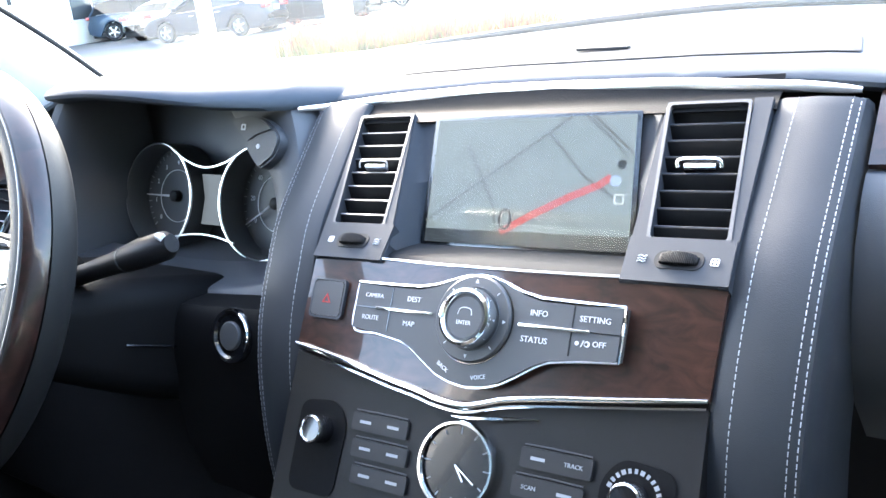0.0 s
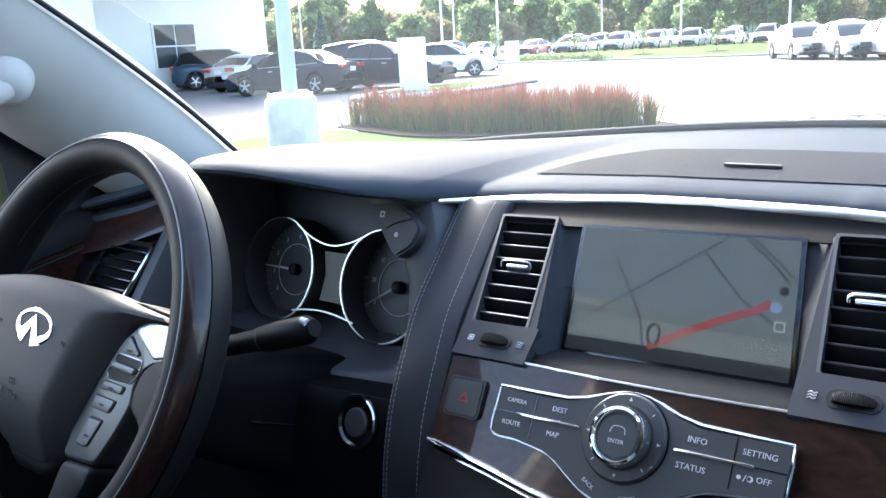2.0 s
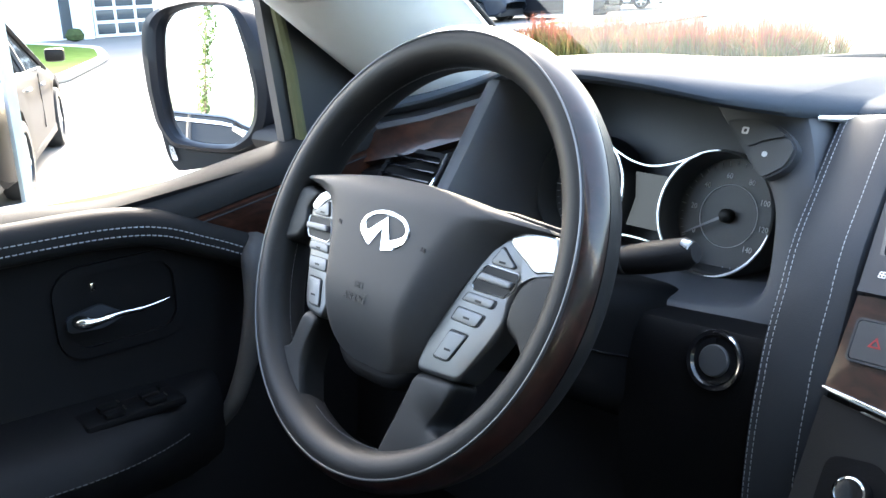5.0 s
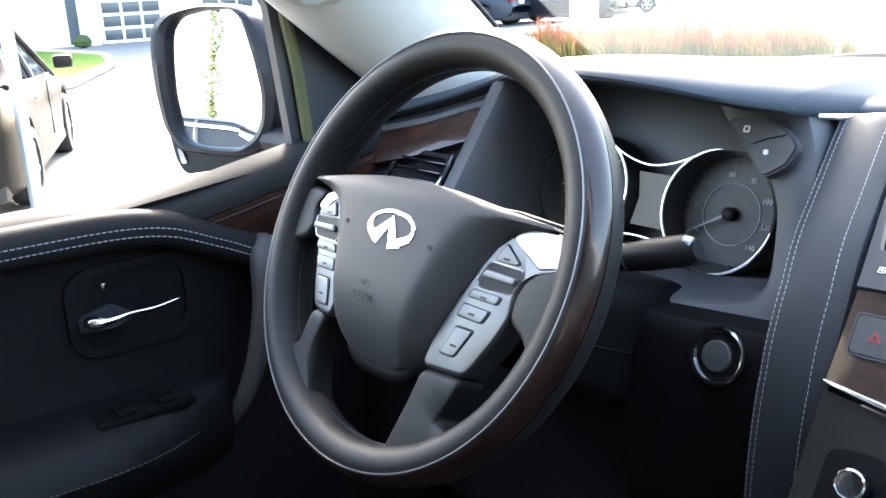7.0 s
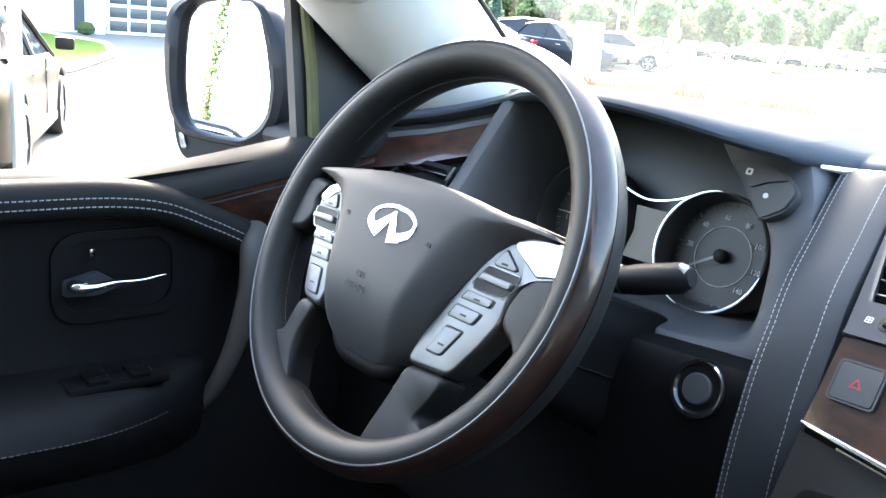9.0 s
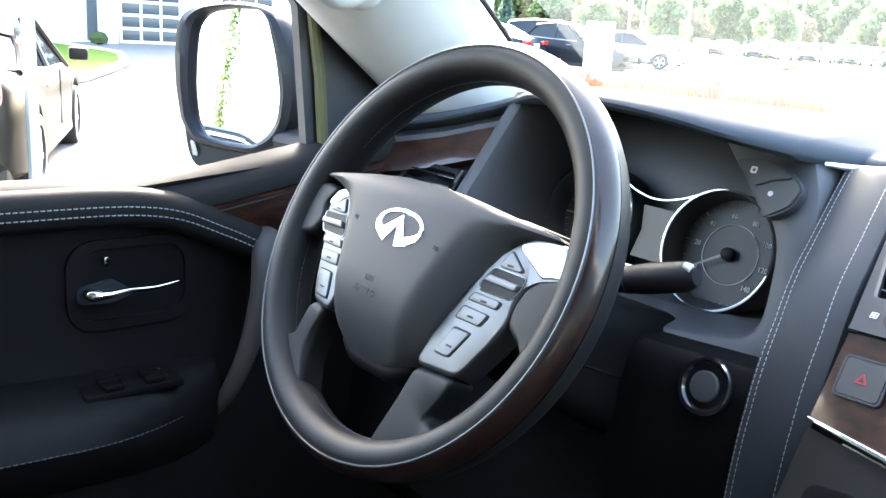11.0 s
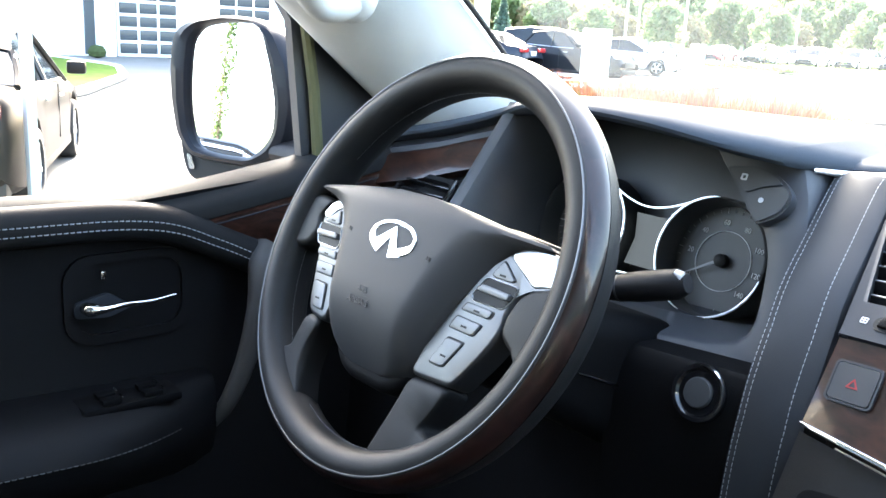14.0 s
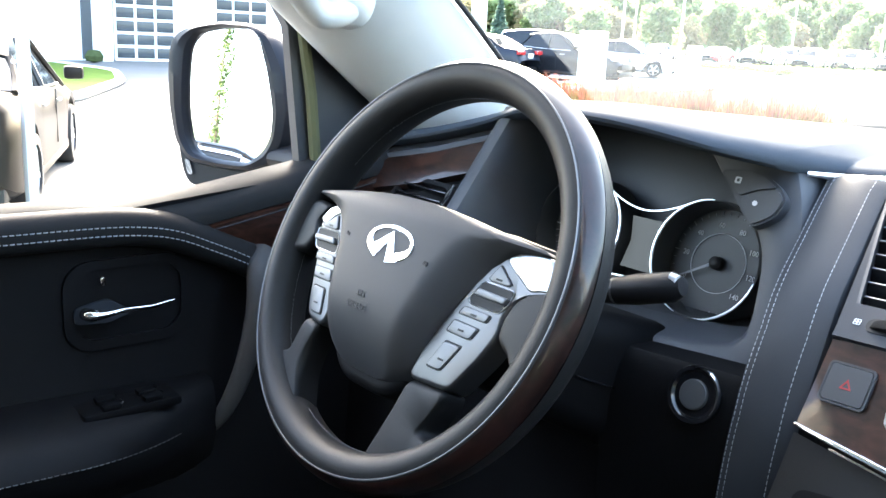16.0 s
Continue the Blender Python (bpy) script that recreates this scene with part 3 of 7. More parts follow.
M_MAP = glow("map_ground", (0.31, 0.375, 0.395), 0.052)
M_ROAD = glow("map_road", (0.17, 0.19, 0.19), 0.052)
M_MINOR = glow("map_minor_road", (0.27, 0.31, 0.315), 0.052)
M_ROUTE = glow("map_route", (0.45, 0.09, 0.09), 0.085)
M_BAR = glow("map_bar", (0.05, 0.06, 0.07), 0.06)
M_BLUE = glow("map_blue", (0.20, 0.26, 0.40), 0.13)
M_PALE = glow("map_pale", (0.50, 0.55, 0.56), 0.09)


def scr(px, py):
    """Share of the screen's width and height, from its top left corner, to its plane."""
    return (-sw + 2 * sw * px, sh - 2 * sh * py)


def stroke(name, pts, width, h, mat):
    p = [Vector(scr(*q)) for q in pts]
    bm = bmesh.new()
    rows = []
    for i, q in enumerate(p):
        d = (p[min(i + 1, len(p) - 1)] - p[max(i - 1, 0)]).normalized()
        s = Vector((-d.y, d.x)) * width
        rows.append([(q.x + s.x, q.y + s.y, h), (q.x - s.x, q.y - s.y, h)])
    bm.free()
    return part(name, put(sheet(rows), S), mat, screen, smooth=False)


part("map", put(box(0, 0, 0.0002, 2 * sw - 0.002, 2 * sh - 0.002, 0.0006), S), M_MAP, screen)
part("map_bar", put(box(0, -sh + 0.006, 0.0008, 2 * sw - 0.002, 0.011, 0.0004), S), M_BAR, screen)
for pts in ([(0.0, 0.83), (0.66, 0.06), (0.70, 0.01)], [(0.19, 0.24), (0.29, 0.52), (0.35, 0.70), (0.38, 0.92)], [(0.60, 0.14), (0.78, 0.47), (0.92, 0.62)], [(0.77, 0.01), (0.88, 0.17), (0.97, 0.33)], [(0.80, 0.01), (0.91, 0.17), (0.99, 0.30)]):
    stroke("road", pts, 0.0011, 0.0008, M_ROAD)
for pts in ([(0.02, 0.88), (0.70, 0.08)], [(0.0, 0.55), (0.19, 0.24), (0.22, 0.1)], [(0.45, 0.35), (0.60, 0.62)], [(0.30, 0.42), (0.52, 0.86)], [(0.10, 0.72), (0.2, 0.9)], [(0.62, 0.35), (0.5, 0.22)], [(0.6, 0.72), (0.9, 0.9)], [(0.55, 0.5), (0.75, 0.8)], [(0.0, 0.3), (0.15, 0.36), (0.3, 0.2)]):
    stroke("minor_road", pts, 0.0005, 0.0007, M_MINOR)
stroke("route", [(0.40, 0.90), (0.55, 0.76), (0.72, 0.62), (0.85, 0.53), (0.90, 0.47)], 0.0029, 0.0012, M_ROUTE)
part("route_end", put(ring_slab([(0.006 * math.cos(a * math.pi / 8), 0.009 * math.sin(a * math.pi / 8)) for a in range(16)], [(0.0038 * math.cos(a * math.pi / 8), 0.0068 * math.sin(a * math.pi / 8)) for a in range(16)], 0.0012, 0.0016), S @ Matrix.Translation((*scr(0.42, 0.80), 0))), M_BAR, screen)
part("position_mark", put(disc(0.0042, 0.0012, 0.0018, None, 20), S @ Matrix.Translation((*scr(0.92, 0.50), 0))), M_BLUE, screen)
part("compass_mark", put(ring_slab(rounded(-0.004, -0.004, 0.004, 0.004, 0.0015), rounded(-0.0028, -0.0028, 0.0028, 0.0028, 0.001), 0.0012, 0.0016), S @ Matrix.Translation((*scr(0.94, 0.63), 0))), M_PALE, screen)
part("heading_mark", put(disc(0.0036, 0.0012, 0.0018, None, 20), S @ Matrix.Translation((*scr(0.945, 0.38), 0))), M_BAR, screen)
part("screen_glass", put(box(0, 0, 0.0030, 2 * sw + 0.004, 2 * sh + 0.002, 0.0006), S), glass("screen_cover", (0.9, 0.92, 0.92), 0.9, 0.010), screen).visible_shadow = False

# vents with slats, a chrome tab and a thumb wheel
for sgn in (-1, 1):
    v0, v1 = -0.1115, 0.0015
    mid = lambda v: sgn * (0.1370 + 0.0058 * (v + 0.1115) / 0.113)
    half = lambda v: 0.0264 + 0.0022 * (v + 0.1115) / 0.113
    corner = lambda g: rounded_poly([(mid(v1) + half(v1) + g, v1 + g), (mid(v1) - half(v1) - g, v1 + g), (mid(v0) - half(v0) - g, v0 - g), (mid(v0) + half(v0) + g, v0 - g)], 0.003, 3)
    vent = part("air_vent", put(ring_slab(corner(0.0012), corner(-0.0012), -0.03, 0.0036, 0.0006), U), M_GREYPLASTIC, stack, "air vent with dark slats and a chrome tab")
    part("vent_back", put(box(mid(-0.05), (v0 + v1) / 2, -0.034, 0.060, v1 - v0, 0.004), U), M_PLASTIC, vent)
    for k in range(8):
        v = v0 + (v1 - v0) * (k + 0.55) / 8
        wide = 2 * half(v) - 0.003
        slat = part("slat", put(box(0, 0, 0, wide, 0.0030, 0.021, 0.0011), U @ Matrix.Translation((mid(v), v, -0.0105)) @ Matrix.Rotation(radians(-30), 4, "X")), M_PLASTIC, vent)
        # sky sheen on the left vent's edges is put in as brighter metal
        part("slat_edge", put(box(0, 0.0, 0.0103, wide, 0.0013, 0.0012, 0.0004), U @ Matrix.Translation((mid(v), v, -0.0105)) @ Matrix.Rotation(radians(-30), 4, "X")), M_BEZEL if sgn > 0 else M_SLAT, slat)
    vc = (v0 + v1) / 2 + 0.003
    tab = put(merge(tube(curve_pts([(-0.0150, -0.0022, -0.001), (-0.0142, 0.0012, 0.002), (-0.008, 0.0020, 0.0032), (0.008, 0.0020, 0.0032), (0.0142, 0.0012, 0.002), (0.0150, -0.0022, -0.001)], 24), 0.0013 if sgn > 0 else 0.0009, 8, flat=0.8), box(0, 0.0005, -0.006, 0.022, 0.0035, 0.008, 0.001)), U @ Matrix.Translation((mid(vc), vc, 0.004)))
    # the left tab's weaker reflection is put in as a duller metal
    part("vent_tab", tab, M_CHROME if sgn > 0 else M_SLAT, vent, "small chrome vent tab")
    wheel_at = U @ Matrix.Translation((sgn * 0.1345, -0.1272, 0.0060))
    part("wheel_slot", put(slab(rounded(-0.0160, -0.0066, 0.0160, 0.0066, 0.006, 5), -0.003, -0.0008, 0.0003), wheel_at), M_PLASTIC, vent)
    part("thumb_wheel", put(merge(*[box(0.026 * (k / 23 - 0.5), 0, -0.003 + 0.0048 * math.sqrt(max(0, 1 - (2 * k / 23 - 1) ** 2)), 0.00065, 0.0088 * (0.45 + 0.55 * math.sqrt(max(0, 1 - (2 * k / 23 - 1) ** 2))), 0.004, 0.0002, 1) for k in range(24)], lathe([(0.0, -0.0135), (0.0035, -0.0125), (0.0045, -0.006), (0.0046, 0.006), (0.0035, 0.0125), (0.0, 0.0135)], Matrix.Translation((0, 0, -0.0028)) @ Matrix.Rotation(radians(90), 4, "Y"), 20)), wheel_at), M_PLASTIC, vent, "ribbed thumb wheel")
    for off in (-0.0237, 0.0237):
        part("vent_symbol", put(merge(*[tube([(-0.0028, 0.002 * j - 0.0004, 0), (-0.001, 0.002 * j + 0.0006, 0), (0.001, 0.002 * j - 0.0006, 0), (0.0028, 0.002 * j + 0.0004, 0)], 0.00045, 4) for j in (-1, 0, 1)]) if (off < 0) == (sgn > 0) else merge(ring_slab(rounded(-0.0026, -0.0026, 0.0026, 0.0026, 0.0005, 1), rounded(-0.0020, -0.0020, 0.0020, 0.0020, 0.0004, 1), 0, 0.0004), box(0, 0, 0.0002, 0.0008, 0.0034, 0.0004), box(0, 0, 0.0003, 0.0034, 0.0008, 0.0004)), U @ Matrix.Translation((sgn * 0.1337 + off, -0.1272, 0.0048))), M_WHITEPRINT, vent)

# wood panel with the bright V-shaped edge below it
vee = [(-0.1705, -0.0712), (-0.140, -0.0760), (-0.104, -0.0815), (-0.069, -0.0880), (-0.0415, -0.0922), (-0.0255, -0.0955), (-0.006, -0.0970), (0.008, -0.0948), (0.030, -0.0882), (0.064, -0.0826), (0.104, -0.0773), (0.1665, -0.0686)]
head = lambda x: 0.0003 + 0.0036 * (x / 0.165) ** 2
crest = [(0.1685 - 0.0337 * k, head(0.1685 - 0.0337 * k)) for k in range(11)]
part("wood_panel", put(slab(crest + vee, -0.012, 0.0, 0.0015), W), M_WOOD, stack, "lacquered dark burl wood panel")
part("frame_line", put(tube([(x, y + 0.0010, 0.0012) for x, y in crest], 0.0010, 6), W), M_SATIN, stack)
vline = curve_pts([(x, y, 0.003) for x, y in vee], 66)
part("chrome_edge", put(tube(vline, [0.0014 + 0.0016 * math.sin(math.pi * i / 66) ** 0.6 for i in range(67)], 8, flat=0.8), W), M_CHROME, stack, "bright chrome edge in a shallow V")
part("chrome_edge", put(tube([p + Vector((0, -0.0048, 0.001)) for p in vline[6:]], 0.0011, 6), W), M_CHROME, stack)
part("chrome_lip", put(tube(curve_pts([(-0.012, -0.1055, 0.0), (0.004, -0.1046, 0.001), (0.030, -0.1010, 0.001), (0.056, -0.0975, -0.001)], 20), [0.0004 + 0.0012 * math.sin(math.pi * k / 20) for k in range(21)], 6), W), M_CHROME, stack)
low = [(-0.170, -0.230), (0.170, -0.230)] + [(x, y - 0.0055) for x, y in vee[::-1]]
# panel colour is lowered to carry the falling-off light down here
part("lower_panel", put(slab(low, -0.02, -0.002, 0.002), W), material("lower_panel_shaded", (0.008, 0.0078, 0.0082), 0.5, grain=0.12, grain_scale=900, vary=0.12, spec=0.25), stack, "dark lower control panel")

# hazard switch
HZ = W @ Matrix.Translation((-0.1455, -0.0327, 0))
hz = part("hazard_button", put(ring_slab(rounded(-0.0172, -0.0160, 0.0172, 0.0160, 0.004), rounded(-0.0155, -0.0143, 0.0155, 0.0143, 0.003), -0.004, 0.0032, 0.0010), HZ), M_GREYPLASTIC, stack, "grey hazard button with a red triangle")
part("button_face", put(slab(rounded(-0.0150, -0.0138, 0.0150, 0.0138, 0.003), -0.004, 0.0036, 0.0012), HZ), M_BUTTON, hz)
M_RED = material("red_print", (0.35, 0.03, 0.03), 0.5, vary=0.1, vary_scale=50)
tri_o = [(0.0052 * math.sin(radians(a)), 0.0052 * math.cos(radians(a)) - 0.001) for a in (0, -120, -240)]
tri_i = [(0.0030 * math.sin(radians(a)), 0.0030 * math.cos(radians(a)) - 0.001) for a in (0, -120, -240)]
part("hazard_mark", put(ring_slab(tri_o, tri_i, 0.0036, 0.0040), HZ), M_RED, hz)

# control panel round the rotary knob
KC = Vector((-0.0005, -0.0362))
half_top = [(0.1088, -0.0187), (0.080, -0.0189), (0.050, -0.0184), (0.035, -0.0152), (0.020, -0.0096), (0.010, -0.0066)]
half_low = [(0.1085, -0.0527), (0.085, -0.0548), (0.061, -0.0582), (0.050, -0.0628), (0.040, -0.0692), (0.026, -0.0775), (0.0133, -0.0815)]
top = [(-x, y) for x, y in half_top] + [(0.0, -0.0056)] + half_top[::-1]
bot = half_low + [(0.0, -0.0830)] + [(-x, y) for x, y in half_low[::-1]]
panel = part("control_panel", put(slab(top + bot, -0.004, 0.0105, 0.0018, 3), W), M_BUTTON, stack, "grey control panel with labelled buttons and chrome rim")
rim_line = [Vector((x * 1.006, y + 0.0008, 0.0092)) for x, y in top] + [Vector((0.1105, -0.0300, 0.0092)), Vector((0.1096, -0.0537, 0.0085))]
rim_r = [0.0010 + 0.0019 * abs(x) / 0.11 * max(0.0, 1.5 - abs(abs(x) - 0.045) / 0.05) for x, y in top] + [0.0015, 0.0010]
part("panel_rim", put(tube(rim_line, rim_r, 8), W), M_CHROME, panel, "chrome rim swelling beside the knob")
part("panel_rim", put(tube(curve_pts([(x * 1.005, y - 0.0006, 0.0075) for x, y in bot] + [(-0.1100, -0.030, 0.0085), (-0.1094, -0.0187, 0.009)], 60), 0.0010, 6), W), M_SATIN, panel)
# button seams and the two bright bars
for sgn in (-1, 1):
    part("bright_bar", put(box(sgn * 0.0620, -0.0362, 0.0112, 0.053, 0.0020, 0.002, 0.0006), W), M_CHROME, panel)
    part("seam", put(box(sgn * 0.0750, -0.0364, 0.0105, 0.0007, 0.033, 0.0008), W), M_GLOSSBLACK, panel)
    part("seam", put(box(sgn * 0.0985, -0.0362, 0.0105, 0.0195, 0.0007, 0.0008), W), M_GLOSSBLACK, panel)
for text, x, y, size in (("CAMERA", -0.0918, -0.0272, 0.0044), ("DEST", -0.0545, -0.0272, 0.0054), ("ROUTE", -0.0925, -0.0440, 0.0050), ("MAP", -0.0560, -0.0454, 0.0054), ("INFO", 0.0496, -0.0276, 0.0058), ("SETTING", 0.0905, -0.0281, 0.0056), ("STATUS", 0.0485, -0.0456, 0.0058), ("OFF", 0.0955, -0.0436, 0.0054)):
    lettering("label", text, size, W @ Matrix.Translation((x, y, 0.0106)), M_WHITEPRINT, panel)
part("day_mark", disc(0.0014, 0.0100, 0.0111, W @ Matrix.Translation((0.0800, -0.0440, 0)), 12), M_WHITEPRINT, panel)
part("slash_mark", put(box(0, 0, 0.0106, 0.0005, 0.0046, 0.0008), W @ Matrix.Translation((0.0838, -0.0440, 0)) @ Matrix.Rotation(radians(-20), 4, "Z")), M_WHITEPRINT, panel)
part("night_mark", put(ring_slab([(0.0020 * math.cos(a * math.pi / 6), 0.0020 * math.sin(a * math.pi / 6)) for a in range(12)], [(0.0013 * math.cos(a * math.pi / 6) - 0.0006, 0.0013 * math.sin(a * math.pi / 6)) for a in range(12)], 0.0100, 0.0111), W @ Matrix.Translation((0.0872, -0.0440, 0))), M_WHITEPRINT, panel)
for ch, x, y, rot in (("BACK", -0.0200, -0.0722, -30), ("VOICE", 0.0105, -0.0758, 12)):
    lettering("label", ch, 0.0042, W @ Matrix.Translation((x, y, 0.0106)) @ Matrix.Rotation(radians(rot), 4, "Z"), M_WHITEPRINT, panel)
KN = W @ Matrix.Translation((KC.x, KC.y, 0))
dial = part("dial_base", lathe([(0.0308, 0.006), (0.0308, 0.0125), (0.0295, 0.0140), (0.0225, 0.0140), (0.0215, 0.013), (0, 0.013)], KN, 56), M_BUTTON, panel, "round button ring under the knob")
part("dial_gap", lathe([(0.0318, 0.0106), (0.0318, 0.0110), (0.0308, 0.0110)], KN, 56), M_GLOSSBLACK, dial)
knob = part("rotary_knob", lathe([(0.0212, 0.013), (0.0210, 0.022), (0.0198, 0.0252), (0.0178, 0.0258), (0.0158, 0.0235), (0.0152, 0.021)], KN, 56), M_CHROME, panel, "chrome-ringed rotary knob")
part("knob_top", lathe([(0.0154, 0.018), (0.0154, 0.0222), (0.0142, 0.0232), (0, 0.0236)], KN, 40), M_BUTTON, knob)
lettering("label", "ENTER", 0.0040, KN @ Matrix.Translation((0, -0.0040, 0.0234)), M_WHITEPRINT, knob)
part("knob_mark", put(tube(curve_pts([(-0.0056, 0.0015, 0.0236), (-0.0044, 0.0055, 0.0236), (0, 0.0066, 0.0236), (0.0044, 0.0055, 0.0236), (0.0056, 0.0015, 0.0236)], 14), 0.00035, 5), KN), M_WHITEPRINT, knob)
for a in range(0, 360, 45):
    q = (0.0262 * math.cos(radians(a)), 0.0262 * math.sin(radians(a)))
    part("direction_mark", put(slab([(0.0015, 0), (-0.0010, 0.0012), (-0.0010, -0.0012)] if a % 90 == 0 else [(0.0012, 0.0003), (-0.0012, 0.0003), (-0.0012, -0.0003), (0.0012, -0.0003)], 0.0138, 0.0144), KN @ Matrix.Translation((*q, 0)) @ Matrix.Rotation(radians(a), 4, "Z")), M_WHITEPRINT, dial)

# lower panel: knobs, clock, buttons
CL = W @ Matrix.Translation((-0.0008, -0.1385, -0.002))
clock = part("clock", lathe([(0.0315, 0.0), (0.0316, 0.004), (0.0305, 0.0065), (0.0288, 0.0065), (0.0280, 0.004)], CL, 56), M_CHROME, stack, "round analogue clock with chrome rim and black face")
part("clock_face", lathe([(0.0285, 0.001), (0.0285, 0.0025), (0, 0.0025)], CL, 40), M_GLOSSBLACK, clock)
for k in range(12):
    part("hour_mark", put(box(0.0245, 0, 0.0028, 0.005 if k % 3 == 0 else 0.0035, 0.0007, 0.0006), CL @ Matrix.Rotation(radians(30 * k), 4, "Z")), M_PRINT_DIM, clock)
part("hand", put(box(0.009, 0, 0.0036, 0.020, 0.0009, 0.0006), CL @ Matrix.Rotation(radians(-32), 4, "Z")), M_SATIN, clock)
part("hand", put(box(0.006, 0, 0.0040, 0.013, 0.0011, 0.0006), CL @ Matrix.Rotation(radians(-52), 4, "Z")), M_SATIN, clock)
for sgn in (-1, 1):
    KB = W @ Matrix.Translation((sgn * 0.1280, -0.1345, -0.002))
    part("knob_recess", put(slab(rounded_poly([(-0.026, 0.020), (0.010, 0.024), (0.023, 0.008), (0.020, -0.050), (-0.026, -0.050)] if sgn < 0 else [(-0.010, 0.024), (0.026, 0.020), (0.026, -0.050), (-0.020, -0.050), (-0.023, 0.008)], 0.010, 4), 0.0, 0.0012, 0.0008), KB), M_KNEE, stack)
    kb = part("side_knob", lathe([(0.0108, 0.001), (0.0104, 0.014), (0.0094, 0.0160), (0, 0.0165)], KB, 36), M_GLOSSBLACK, stack, "round black knob with a chrome ring")
    part("knob_ring", lathe([(0.0106, 0.0118), (0.0112, 0.0140), (0.0106, 0.0166), (0.0094, 0.0172), (0.0088, 0.0160)], KB, 36), M_CHROME, kb)
    if sgn > 0:
        for k in range(11):
            a = radians(160 - k * 14)
            part("print_bar", put(box(0.0172, 0, 0.0014, 0.0030, 0.0020 if k % 3 else 0.0028, 0.0005), KB @ Matrix.Rotation(a, 4, "Z")), M_PRINT_DIM, kb)
    for row in range(3):
        x0 = sgn * (0.0735 - 0.0035 * row)
        y0 = -0.1225 - 0.0195 * row
        b = part("long_button", put(slab(rounded_poly([(x0 - 0.026, y0 - 0.0068), (x0 + 0.026, y0 - 0.0068), (x0 + 0.026, y0 + 0.0068), (x0 - 0.026, y0 + 0.0068)], 0.002, 3), -0.002, 0.0006, 0.0006), W), M_LOWBUTTON, stack, "long dark grey button")
        part("bright_bar", put(tube([(x0 - 0.0245, y0 + 0.0082, -0.0010), (x0, y0 + 0.0086, -0.0008), (x0 + 0.0245, y0 + 0.0082, -0.0010)], 0.0006, 6), W), M_BUTTON, b)
        for side, tx in ((-1, x0 - 0.013), (1, x0 + 0.013)):
            text = {(1, 0, 1): "TRACK", (1, 1, -1): "SCAN"}.get((sgn, row, side))
            if text:
                lettering("label", text, 0.0042, W @ Matrix.Translation((tx, y0, 0.0008)), M_PRINT_DIM, b)
            else:
                part("print_bar", put(box(tx, y0, 0.0007, 0.0105, 0.0022, 0.0005), W), M_PRINT_DIM, b)


# the leather column on the driver's side splays outwards towards the top
def splay(ob):
    for v in ob.data.vertices:
        if v.co.x < -0.085:
            s = float(np.interp(v.co.z, [0.93, 1.05, 1.115, 1.165, 1.22], [-0.013, -0.012, -0.006, 0.003, 0.015]))
            v.co.x -= s
    for c in ob.children:
        splay(c)


# the whole stack stands a little askew: it leans back towards the driver and rises to the passenger
def skew(ob):
    for v in ob.data.vertices:
        x, y, z = v.co
        v.co.x = x + 0.0073 - 0.0212 * max(0.0, min(1.0, (y - 0.830) / 0.095))
        v.co.y = y + 0.015 * x
        v.co.z = z + 0.0285 * x
    for c in ob.children:
        skew(c)


for ob in dashboard.children:
    if ob.name.split(".")[0] == "stack_column":
        splay(ob)
for ob in stack.children:
    skew(ob)
settle(stack, (0, 0.80, 0.93))

